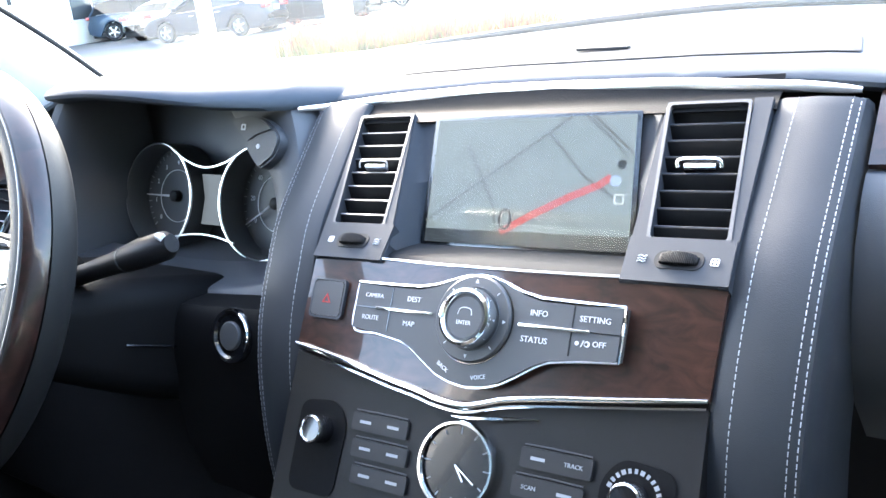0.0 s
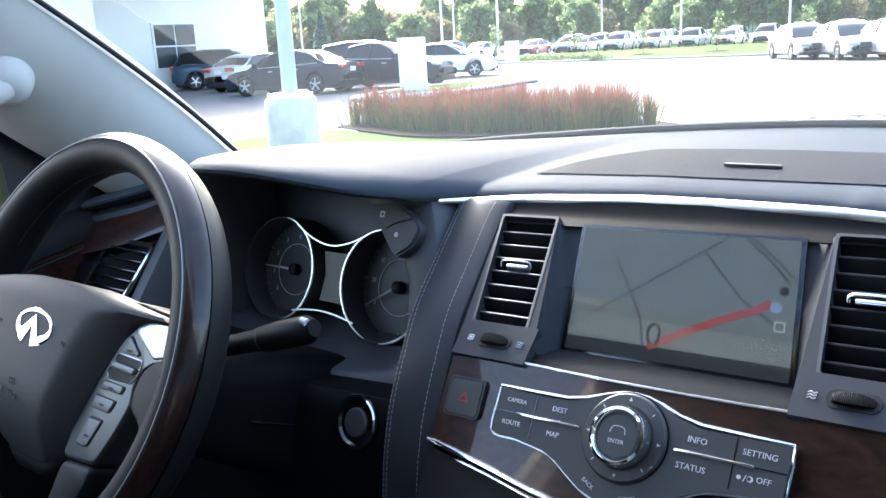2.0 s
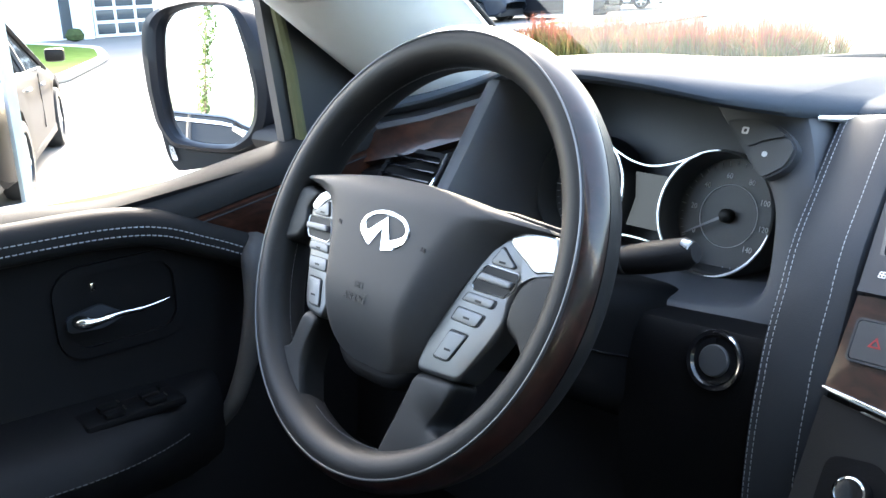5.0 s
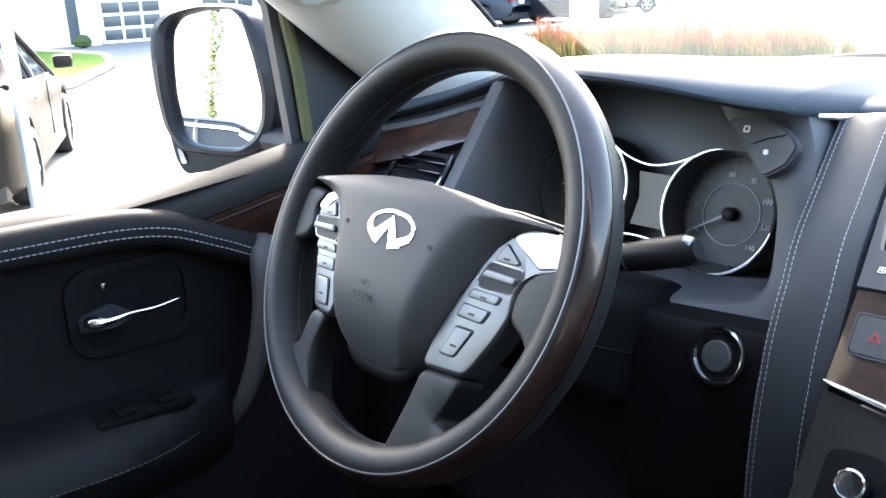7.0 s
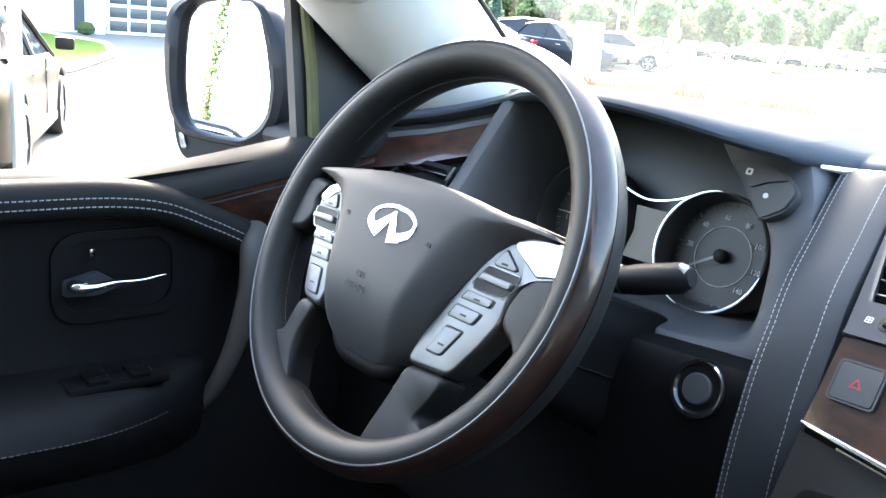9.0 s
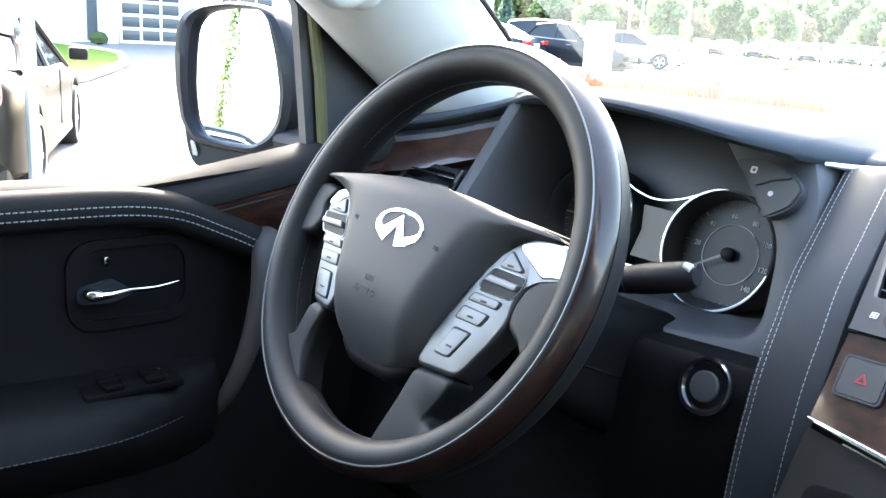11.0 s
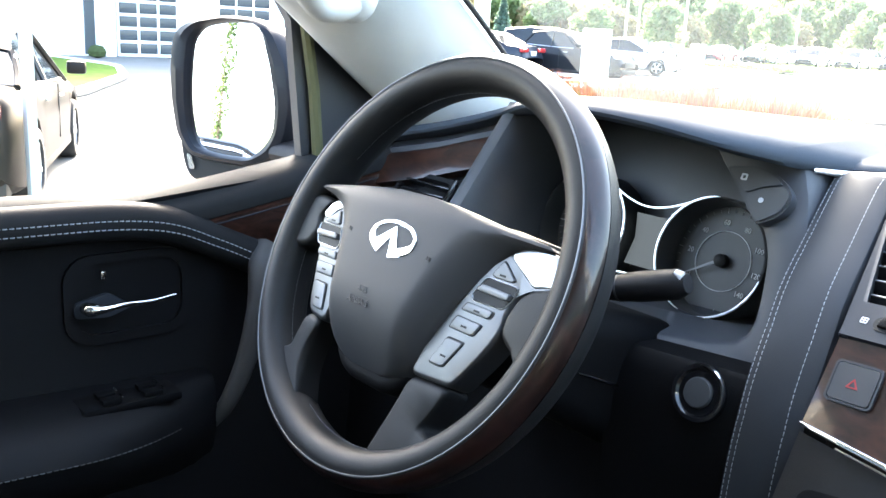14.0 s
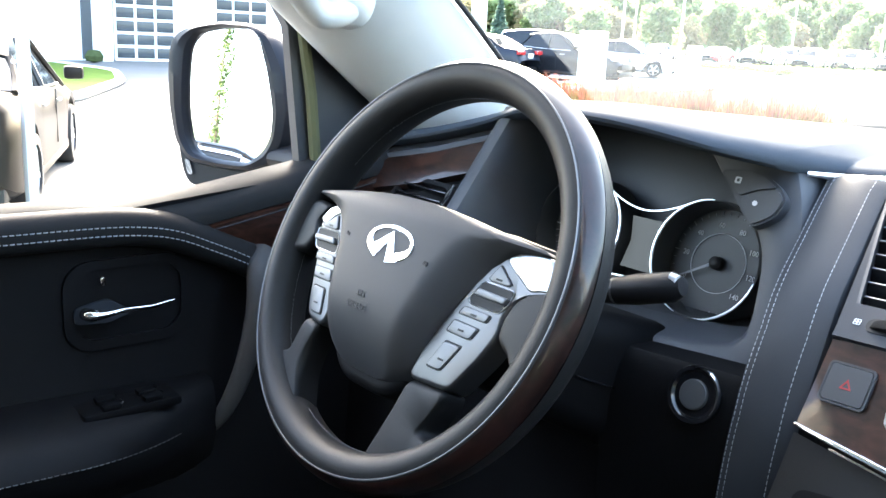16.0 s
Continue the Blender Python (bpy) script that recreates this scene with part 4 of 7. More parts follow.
# ---- instrument cluster ----
G = plane_frame((-0.447, 0.951, 1.119), 0.3)
cluster = thing("instrument_cluster", "instrument cluster with two bright-ringed round gauges and a small screen between", "gauges")
# lighter grey backing: veiling haze inside the hood is put into its colour
part("backing", put(box(0, 0.030, -0.034, 0.36, 0.226, 0.010, 0.003), G), M_GREYPLASTIC, cluster)
M_DIAL = material("dial_face", (0.044, 0.046, 0.050), 0.5, vary=0.15, vary_scale=20, grain=0.05)
for sgn in (-1, 1):
    D = G @ Matrix.Translation((sgn * 0.0853, -0.001, 0))
    g = part("gauge", lathe([(0.0625, -0.026), (0.0622, 0.012), (0.0600, 0.013), (0.0580, 0.008), (0.0572, -0.017), (0, -0.017)], D, 64), M_DIAL, cluster, "speedometer" if sgn > 0 else "rev counter")
    a0, a1 = (95, 255) if sgn > 0 else (-75, 85)
    arc = [(0.0612 * math.cos(radians(a0 + (a1 - a0) * k / 40)), 0.0612 * math.sin(radians(a0 + (a1 - a0) * k / 40)), 0.0135) for k in range(41)]
    part("chrome_arc", put(tube(arc, [0.0003 + 0.0014 * math.sin(math.pi * k / 40) ** 0.5 for k in range(41)], 6), D), M_RING, g)
    if sgn > 0:
        arc = [(0.0612 * math.cos(radians(275 + 75 * k / 20)), 0.0612 * math.sin(radians(275 + 75 * k / 20)), 0.0135) for k in range(21)]
        part("chrome_arc", put(tube(arc, [0.0003 + 0.0013 * math.sin(math.pi * k / 20) ** 0.5 for k in range(21)], 6), D), M_RING, g)
    D = D @ Matrix.Translation((0, 0, -0.016))
    part("inner_ring", lathe([(0.0313, 0.0), (0.0315, 0.0008), (0.0309, 0.0008), (0.0309, 0.0)], D, 56), M_WHITEPRINT, g)
    part("hub", lathe([(0.0072, 0.0), (0.0068, 0.0070), (0.0050, 0.0084), (0, 0.0086)], D, 24), M_PLASTIC, g)
    na = 211 if sgn > 0 else 180
    n0, step = (211, 36.8) if sgn > 0 else (222, 33.0)
    part("needle", put(slab([(0.004, -0.0015), (0.050, -0.0005), (0.050, 0.0005), (0.004, 0.0015)], 0.0060, 0.0074), D @ Matrix.Rotation(radians(na), 4, "Z")), M_WHITEPRINT if sgn < 0 else M_PRINT_DIM, g)
    for k in range(0, 33):
        a = radians(n0 - k * step / 4)
        part("tick", put(box(0.0525, 0, 0.0, 0.005 if k % 4 == 0 else 0.003, 0.0009 if k % 4 == 0 else 0.0005, 0.0008), D @ Matrix.Rotation(a, 4, "Z")), M_PRINT_DIM, g)
    vals = [str(v) for v in range(0, 141, 20)] if sgn > 0 else [str(v) for v in range(0, 9)]
    for k, v in enumerate(vals):
        a = radians(n0 - k * step)
        lettering("numeral", v, 0.0080, D @ Matrix.Translation((0.0400 * math.cos(a), 0.0400 * math.sin(a), 0.0004)), M_WHITEPRINT, g, 0.9, 0.0002)
# screen and bright bows between the gauges
# room light falling on the unlit screen is put in as faint emission
part("info_screen", put(slab([(-0.0215, 0.027), (0.0225, 0.027), (0.0155, 0.0), (0.0215, -0.030), (-0.0205, -0.030), (-0.0155, 0.0)], -0.002, 0.001, 0.001), G), glow("info_room_light", (0.29, 0.34, 0.38), 0.022), cluster, "pale unlit information screen")
bow = [(-0.060 + 0.12 * k / 24, 0.0345 + 0.020 * abs(k / 12 - 1) ** 1.8, 0.014) for k in range(25)]
part("upper_bow", put(tube(bow, 0.0012, 6), G), M_RING, cluster, "bright bow joining the gauges")
bow = [(-0.050 + 0.100 * k / 24, -0.0405 - 0.006 * abs(k / 12 - 1) ** 1.8, 0.014) for k in range(25)]
part("lower_bow", put(tube(bow, 0.0012, 6), G), M_RING, cluster)
part("small_gauge_arc", put(tube([(0.118 + 0.036 * k / 10, -0.066 - 0.012 * k / 10 + 0.004 * (k / 10) ** 2, 0.006) for k in range(11)], 0.0008, 5), G), M_RING, cluster)
part("small_gauge_arc", put(tube([(-0.118 - 0.036 * k / 10, -0.066 - 0.012 * k / 10 + 0.004 * (k / 10) ** 2, 0.006) for k in range(11)], 0.0008, 5), G), M_RING, cluster)
settle(cluster, (-0.447, 0.95, 1.04))

# ---- steering wheel ----
H = plane_frame((-0.4426, 0.6092, 1.1452), math.tan(radians(25.9))) @ Matrix.Rotation(radians(-0.6), 4, "Y") @ Matrix(((1.0114, 0.0148, 0, 0), (0.0148, 0.9886, 0, 0), (0, 0, 1, 0), (0, 0, 0, 1)))
wheel = thing("steering_wheel", "black leather and lacquered wood steering wheel with silver spoke inserts", "steering wheel")
R0, RW, RD = 0.1760, 0.0165, 0.0190
HR = H @ Matrix.Translation((0.002, -0.001, -0.017))


def rim_piece(a0, a1, grow=0.0, seg=128, steps=14):
    """A strip of the rim; section angles: 0 outwards, 90 towards the driver, 180 inwards."""
    rows = []
    for i in range(seg):
        t = 2 * math.pi * i / seg
        row = []
        for k in range(steps + 1):
            a = radians(a0 + (a1 - a0) * k / steps)
            r = R0 + (RW + grow) * math.cos(a)
            row.append((r * math.cos(t), r * math.sin(t), ((RD if math.sin(a) > 0 else 0.030) + grow) * math.sin(a)))
        rows.append(row)
    return put(sheet(rows, close_u=True), HR)


part("rim_leather", rim_piece(70, 215), M_LEATHER, wheel, "black leather inner side of the rim")
part("rim_back", rim_piece(-148, -2), M_LEATHER, wheel, "black leather back of the rim")
part("rim_wood", rim_piece(2, 63, 0.0005), veneer("rim_veneer", (0.007, 0.0035, 0.003), (0.026, 0.010, 0.008), (1, 1, 1), 0.45), wheel, "glossy dark wood outer side of the rim")
rl, rz_ = R0 + RW * math.cos(radians(66)), RD * math.sin(radians(66))
part("rim_groove", put(sheet([[((rl + 0.0022 * math.cos(b)) * math.cos(t), (rl + 0.0022 * math.cos(b)) * math.sin(t), rz_ - 0.0010 + 0.0018 * math.sin(b)) for b in (0, 1.05, 2.1, 3.14, 4.19, 5.24)] for t in [2 * math.pi * i / 128 for i in range(128)]], True, True), HR), M_RUBBER, wheel)
part("rim_line", put(sheet([[((rl + 0.0008 * math.cos(b)) * math.cos(t), (rl + 0.0008 * math.cos(b)) * math.sin(t), rz_ + 0.0007 + 0.0008 * math.sin(b)) for b in (0, 1.05, 2.1, 3.14, 4.19, 5.24)] for t in [2 * math.pi * i / 128 for i in range(128)]], True, True), HR), M_STRIP, wheel, "thin bright line round the rim")
for t0, t1 in ((30, 150), (188, 222), (250, 290), (318, 352)):
    stitches("rim_stitching", [HR @ Vector(((R0 - 0.0162) * math.cos(radians(t0 + (t1 - t0) * i / 60)), (R0 - 0.0162) * math.sin(radians(t0 + (t1 - t0) * i / 60)), -0.004)) for i in range(61)], (0, -0.9, 0.4), M_THREAD, wheel, 0.005, 0.0034, 0.0005)


def mound(points, r, z0, z1, edge, n=4):
    """A plate with a broadly rounded edge."""
    out = rounded_poly(points, r, n)
    cx, cy = sum(p[0] for p in out) / len(out), sum(p[1] for p in out) / len(out)
    bm = bmesh.new()
    rows = []
    for k in range(6):
        a = math.pi / 2 * k / 5
        inset = edge * (1 - math.cos(a))
        z = z1 - edge * 1.1 + edge * 1.1 * math.sin(a)
        row = []
        for i, (x, y) in enumerate(out):
            d = Vector((x - cx, y - cy))
            f = max(0.0, 1 - inset / max(d.length, 1e-4))
            row.append((cx + d.x * f, cy + d.y * f, z))
        rows.append(row)
    bm.free()
    rows.insert(0, [(x, y, z0) for x, y in out])
    bm = sheet(rows, close_v=True)
    bm.verts.ensure_lookup_table()
    m, k = len(bm.verts), len(out)
    f = bm.faces.new([bm.verts[m - k + i] for i in range(k)])
    bmesh.ops.triangulate(bm, faces=[f])
    return bm


# airbag cover: a flat face that rolls under at its sides and its lower end
PAD_Y = [0.0540, 0.0525, 0.0500, 0.0470, 0.0440, 0.0420, 0.0395, 0.035, 0.028, 0.018, 0.004, -0.012, -0.030, -0.046, -0.060, -0.070, -0.078, -0.085, -0.091, -0.096, -0.099]
PAD_W = [0.030, 0.052, 0.076, 0.100, 0.128, 0.148, 0.152, 0.124, 0.112, 0.103, 0.093, 0.085, 0.077, 0.071, 0.067, 0.065, 0.063, 0.060, 0.055, 0.046, 0.030]
rows = []
for y, w in zip(PAD_Y, PAD_W):
    row = []
    roll = max(0.0, min(1.0, (0.040 - y) / 0.016))
    for k in range(-20, 21):
        s = k / 20
        x = w * math.copysign(abs(s) ** 0.8, s)
        side = max(0.0, (abs(x) / w - 0.64) / 0.36)
        z = 0.0145 - 0.006 * (abs(x) / 0.1) ** 2.4 - (0.004 + 0.015 * roll) * side ** 1.6 - 8.0 * max(0.0, -0.036 - y) ** 2 - 24.0 * max(0.0, y - 0.034) ** 2
        row.append((x, y, z))
    row = [(row[0][0], y, row[0][2] - 0.03)] + row + [(row[-1][0], y, row[-1][2] - 0.03)]
    rows.append(row)
rows.insert(0, [(x * 0.9, y, z - 0.03) for x, y, z in rows[0]])
rows.append([(x * 0.9, y, z - 0.03) for x, y, z in rows[-1]])
part("airbag_pad", put(sheet(rows), H), M_PAD, wheel, "domed charcoal airbag cover")
part("hub_core", put(mound([(-0.07, 0.03), (0.07, 0.03), (0.055, -0.095), (0.03, -0.112), (-0.03, -0.112), (-0.055, -0.095)], 0.02, -0.06, -0.018, 0.01), H), M_KNEE, wheel)
B = H @ Matrix.Translation((0, 0, -0.010))
BUTTONS = ([(0.1103, 0.0240), (0.1030, 0.0105), (0.1060, 0.0086), (0.1262, 0.0086), (0.1288, 0.0108)], [(0.0901, -0.0152), (0.1215, -0.0158), (0.1190, -0.0230), (0.0862, -0.0230)], [(0.0852, -0.0275), (0.1152, -0.0282), (0.1100, -0.0394), (0.0812, -0.0391)], [(0.0853, -0.0452), (0.1050, -0.0452), (0.0935, -0.0690), (0.0885, -0.0704), (0.0756, -0.0702)])
SPOKES = {
    1: dict(insert=[(0.076, 0.005), (0.090, 0.026), (0.106, 0.0355), (0.131, 0.0385), (0.156, 0.0380), (0.170, 0.0150), (0.154, 0.0115), (0.1465, 0.0090), (0.1365, 0.0010), (0.1310, -0.0157), (0.1325, -0.0300), (0.124, -0.050), (0.106, -0.0815), (0.060, -0.0845), (0.066, -0.045)],
            wing=[(0.1140, 0.0275), (0.1165, 0.0362), (0.131, 0.0388), (0.156, 0.0382), (0.1702, 0.0146), (0.154, 0.0115), (0.1465, 0.0090), (0.1277, 0.0190)],
            spoke=[(0.154, 0.0118), (0.176, 0.018), (0.178, -0.030), (0.166, -0.062), (0.1585, -0.050), (0.150, -0.0405), (0.1390, -0.0350), (0.1330, -0.0290), (0.1313, -0.0157), (0.1368, 0.0012), (0.1465, 0.0092)],
            lower=[(0.061, -0.0840), (0.1060, -0.0815), (0.1010, -0.100), (0.0930, -0.1190), (0.1127, -0.1245), (0.130, -0.1215), (0.122, -0.136), (0.090, -0.158), (0.030, -0.178), (0.0340, -0.1680), (0.0449, -0.1627), (0.0492, -0.1367), (0.0560, -0.1074)]),
    -1: dict(insert=[(-0.070, 0.005), (-0.088, 0.028), (-0.1050, 0.0368), (-0.1293, 0.0285), (-0.1370, 0.0152), (-0.1300, -0.0024), (-0.1180, -0.0291), (-0.1045, -0.0604), (-0.0960, -0.0760), (-0.0700, -0.0790), (-0.066, -0.045)],
             wing=[(-0.098, 0.030), (-0.1050, 0.0372), (-0.1293, 0.0288), (-0.1372, 0.0152), (-0.128, 0.010), (-0.112, 0.024)],
             spoke=[(-0.128, 0.030), (-0.150, 0.034), (-0.176, 0.026), (-0.178, -0.024), (-0.160, -0.023), (-0.140, -0.018), (-0.131, -0.002), (-0.1375, 0.0152)],
             lower=[(-0.0760, -0.0770), (-0.0985, -0.0745), (-0.1020, -0.0935), (-0.1060, -0.1110), (-0.124, -0.118), (-0.138, -0.120), (-0.115, -0.150), (-0.060, -0.174), (-0.0591, -0.1573), (-0.0772, -0.1252), (-0.080, -0.10)]),
}
for sgn in (-1, 1):
    fl = lambda pts: [(sgn * x, y) for x, y in pts]
    shape = SPOKES[sgn]
    part("spoke_cover", put(mound(fl([(0.066, 0.049), (0.100, 0.050), (0.165, 0.044), (0.172, 0.034), (0.150, 0.036), (0.105, 0.036), (0.075, 0.02)]), 0.006, -0.04, -0.019, 0.004), H), M_KNEE, wheel)
    ins = part("spoke_insert", put(mound(shape["insert"], 0.007, -0.034, -0.0098, 0.0045, 5), H), M_STRIP, wheel, "satin metal spoke insert with buttons")
    part("silver_wing", put(mound(shape["wing"], 0.004, -0.02, -0.0088, 0.0025), H), M_WING, ins, "bright silver wing of the spoke")
    part("spoke", put(mound(shape["spoke"], 0.006, -0.034, -0.0075, 0.006), H), M_LEATHER, wheel)
    part("lower_spoke", put(mound(shape["lower"], 0.008, -0.036, -0.0105, 0.007), H), M_LEATHER, wheel)
    for pts in BUTTONS:
        cx = sum(x for x, _ in pts) / len(pts)
        cy = sum(y for _, y in pts) / len(pts)
        part("button_gap", put(slab(rounded_poly(fl(pts), 0.0030, 4), -0.002, 0.0007, 0.0001), B), M_PLASTIC, ins)
        b = part("wheel_button", put(mound(fl([(cx + (x - cx) * 0.91, cy + (y - cy) * 0.91) for x, y in pts]), 0.0028, -0.002, 0.0019, 0.0011, 4), B), M_KEY, ins, "satin grey key")
        part("button_mark", put(box(sgn * cx, cy - 0.001, 0.0019, 0.0065, 0.0016, 0.0003), B), M_PLASTIC, b)
    part("toggle_recess", put(slab(rounded_poly(fl([(0.1005, 0.0068), (0.1325, 0.0060), (0.1310, -0.0035), (0.1252, -0.0118), (0.0955, -0.0125), (0.0925, -0.0090)]), 0.003, 4), -0.002, 0.0007, 0.0002), B), M_PLASTIC, ins, "black recess of the toggle")
    part("recess_rim", put(tube([(x, y, 0.0006) for x, y in rounded_poly(fl([(0.0998, 0.0074), (0.1335, 0.0066), (0.1320, -0.0040), (0.1258, -0.0126), (0.0950, -0.0132), (0.0916, -0.0092)]), 0.003, 4)], 0.0006, 5, closed=True), B), M_WING, ins)
    part("toggle", put(mound(fl([(0.0995, 0.0012), (0.1315, 0.0000), (0.1300, -0.0055), (0.0965, -0.0048)]), 0.002, 0.0, 0.0042, 0.0018), B), M_KEY, ins, "satin roller toggle")
# the oval badge, a plain bright shape
LG = H @ Matrix.Translation((0, 0, 0.0120))
arc = [radians(279 + 327 * k / 60) for k in range(61)]
oval = lambda z, k: [((0.0053 + 0.0308 * math.cos(a), 0.0105 + 0.0162 * math.sin(a), z) if k else (0.0062 + 0.0250 * math.cos(a), 0.0128 + 0.0098 * math.sin(a), z)) for a in arc]
badge = part("badge", put(sheet([oval(-0.002, 1), oval(0.0024, 1), [tuple((Vector(p) * 0.8 + Vector(q) * 0.2)) for p, q in zip(oval(0.0031, 1), oval(0.0031, 0))], [tuple((Vector(p) * 0.2 + Vector(q) * 0.8)) for p, q in zip(oval(0.0031, 1), oval(0.0031, 0))], oval(0.0024, 0), oval(-0.002, 0)], close_u=True), LG), M_CHROME, wheel, "oval chrome badge")
part("badge_arm", put(slab([(0.0062, 0.0212), (0.0040, 0.0125), (-0.0068, -0.0040), (-0.0125, -0.0015), (-0.0185, 0.0045), (-0.0105, 0.0088)], -0.002, 0.0033, 0.0004), LG), M_CHROME, badge)
part("badge_arm", put(slab([(0.0062, 0.0212), (0.0152, 0.0052), (0.0230, -0.0030), (0.0095, -0.0058), (0.0040, 0.0125)][::-1], -0.002, 0.0033, 0.0004), LG), M_CHROME, badge)
for tx, ty, w in ((-0.0546, 0.007, 0.0045), (0.0551, 0.0031, 0.0055)):
    part("horn_mark", put(merge(box(tx, ty, 0.0133, w, 0.0010, 0.0008), box(tx - 0.0015, ty + 0.0012, 0.0133, 0.001, 0.003, 0.0008), box(tx + 0.0015, ty + 0.0005, 0.0133, 0.001, 0.0035, 0.0008)), H), M_PLASTIC, wheel)
lettering("label", "SRS", 0.0080, H @ Matrix.Translation((-0.0035, -0.0372, 0.0143)), M_PADMARK, wheel)
lettering("label", "AIRBAG", 0.0082, H @ Matrix.Translation((-0.0045, -0.0480, 0.0143)), M_PADMARK, wheel)
part("emboss_line", put(box(-0.004, -0.0425, 0.0144, 0.030, 0.0006, 0.0005), H), M_PADMARK, wheel)
part("steering_shroud", put(lathe([(0.045, -0.030), (0.048, -0.085), (0.044, -0.15)], None, 28), H), M_KNEE, wheel)
settle(wheel, (-0.447, 0.75, 1.08))

# column cover behind the wheel
cover = thing("column_cover", "black moulded cover over the steering column", "column cover")
rows = []
for y, hw, z0, z1 in ((0.675, 0.060, 1.045, 1.105), (0.680, 0.080, 1.030, 1.113), (0.74, 0.098, 0.990, 1.104), (0.80, 0.112, 0.955, 1.090), (0.86, 0.120, 0.940, 1.072)):
    out = rounded(-hw, z0, hw, z1, 0.028, 5)
    rows.append([(-0.447 + a, y, b) for a, b in out])
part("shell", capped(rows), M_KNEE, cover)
part("split_line", tube([(-0.447 + 0.1005, 0.74, 1.045), (-0.447 + 0.1145, 0.80, 1.02), (-0.447 + 0.1225, 0.855, 1.005)], 0.0010, 5), M_GLOSSBLACK, cover)
settle(cover, (-0.447, 0.78, 0.95))

# wiper stalk
stalk = thing("wiper_stalk", "black wiper stalk with a bright tip", "stalk")
SA, SBp = Vector((-0.40, 0.722, 1.106)), Vector((-0.2485, 0.741, 1.151))
d = SBp - SA
pts = [SA + d * t for t in (0, 0.3, 0.55, 0.62, 0.75, 0.95, 1.0)]
part("stalk_arm", tube(pts, [0.0085, 0.0088, 0.0098, 0.0112, 0.0126, 0.0122, 0.0075], 20), M_PLASTIC, stalk)
part("stalk_ring", tube([SA + d * 0.62, SA + d * 0.632], 0.0117, 20), M_BUTTON, stalk)
part("stalk_tip", tube([SBp + Vector((-0.008, -0.007, 0.0078)), SBp + Vector((-0.002, -0.006, 0.0060))], [0.0025, 0.0035], 10), M_WHITEPRINT, stalk, "bright mark on the stalk's tip")
settle(stalk, tuple(SA))

# ---- cabin shell: door, pillar, mirror, roof, glass ----
DX = -0.79
door = thing("driver_door", "black leather driver's door with wood trim and chrome handle", "car door")
# window sill and inner panel, a profile run along the door
sill = curve_pts([(0, -0.70, 1.125), (0, 0.0, 1.130), (0, 0.40, 1.136), (0, 0.54, 1.132), (0, 0.71, 1.158), (0, 0.86, 1.185), (0, 1.02, 1.205)], 60)
rows = []
for p in sill:
    y, z = p.y, p.z
    rows.append([(DX - 0.075, y, z - 0.02), (DX - 0.066, y, z - 0.002), (DX - 0.05, y, z + 0.003), (DX - 0.025, y, z + 0.004), (DX - 0.006, y, z - 0.002), (DX + 0.005, y, z - 0.011), (DX + 0.009, y, z - 0.020), (DX + 0.008, y, z - 0.030), (DX + 0.000, y, z - 0.036)])
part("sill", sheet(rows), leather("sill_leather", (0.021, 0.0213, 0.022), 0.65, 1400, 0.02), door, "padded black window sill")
rows = []
for i in range(61):
    y = -0.70 + 1.72 * i / 60
    s = sill[i].z
    f = max(0.0, min(1.0, (y - 0.50) / 0.25))
    rows.append([(DX - 0.004, y, s - 0.032), (DX - 0.008, y, s - 0.045), (DX - 0.012, y, s - 0.085), (DX - 0.012, y, 1.00), (DX - 0.010, y, 0.93), (DX + 0.0, y, 0.90), (DX + 0.02, y, 0.80), (DX + 0.01, y, 0.60), (DX - 0.02, y, 0.45)])
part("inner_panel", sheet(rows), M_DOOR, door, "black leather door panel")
# padded roll with double stitching, rear of the wood wedge
roll = curve_pts([(0, -0.70, 1.110), (0, 0.10, 1.117), (0, 0.39, 1.117), (0, 0.53, 1.111), (0, 0.61, 1.082), (0, 0.70, 1.035)], 50)
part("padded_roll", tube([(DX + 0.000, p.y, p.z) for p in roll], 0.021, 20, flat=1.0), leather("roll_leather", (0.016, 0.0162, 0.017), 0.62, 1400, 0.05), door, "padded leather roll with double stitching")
for dz in (0.004, -0.005):
    stitches("stitching", [(DX + 0.0213 - abs(dz) * 0.1, p.y, p.z + dz) for p in roll], (1, 0, 0), M_THREAD, door, 0.0062, 0.0044, 0.0006)
# wood wedge under the sill
rows = []
for i in range(21):
    y = 0.55 + 0.36 * i / 20
    s = lerp_keys(y, [p.y for p in sill], [p.z for p in sill]) - 0.030
    w = 0.002 + 0.062 * min(1.0, i / 9) ** 0.8
    rows.append([(DX + 0.003, y, s), (DX + 0.009, y, s - 0.004), (DX + 0.009, y, s - w * 0.6), (DX + 0.004, y, s - w - 0.004)])
part("wood_trim", sheet(rows), M_WOOD, door, "lacquered dark wood wedge")
rows = []
part("bright_line", tube([(DX + 0.010, 0.57 + 0.30 * k / 12, lerp_keys(0.57 + 0.30 * k / 12, [p.y for p in sill], [p.z for p in sill]) - 0.038) for k in range(13)], 0.0009, 6), M_BEZEL, door)
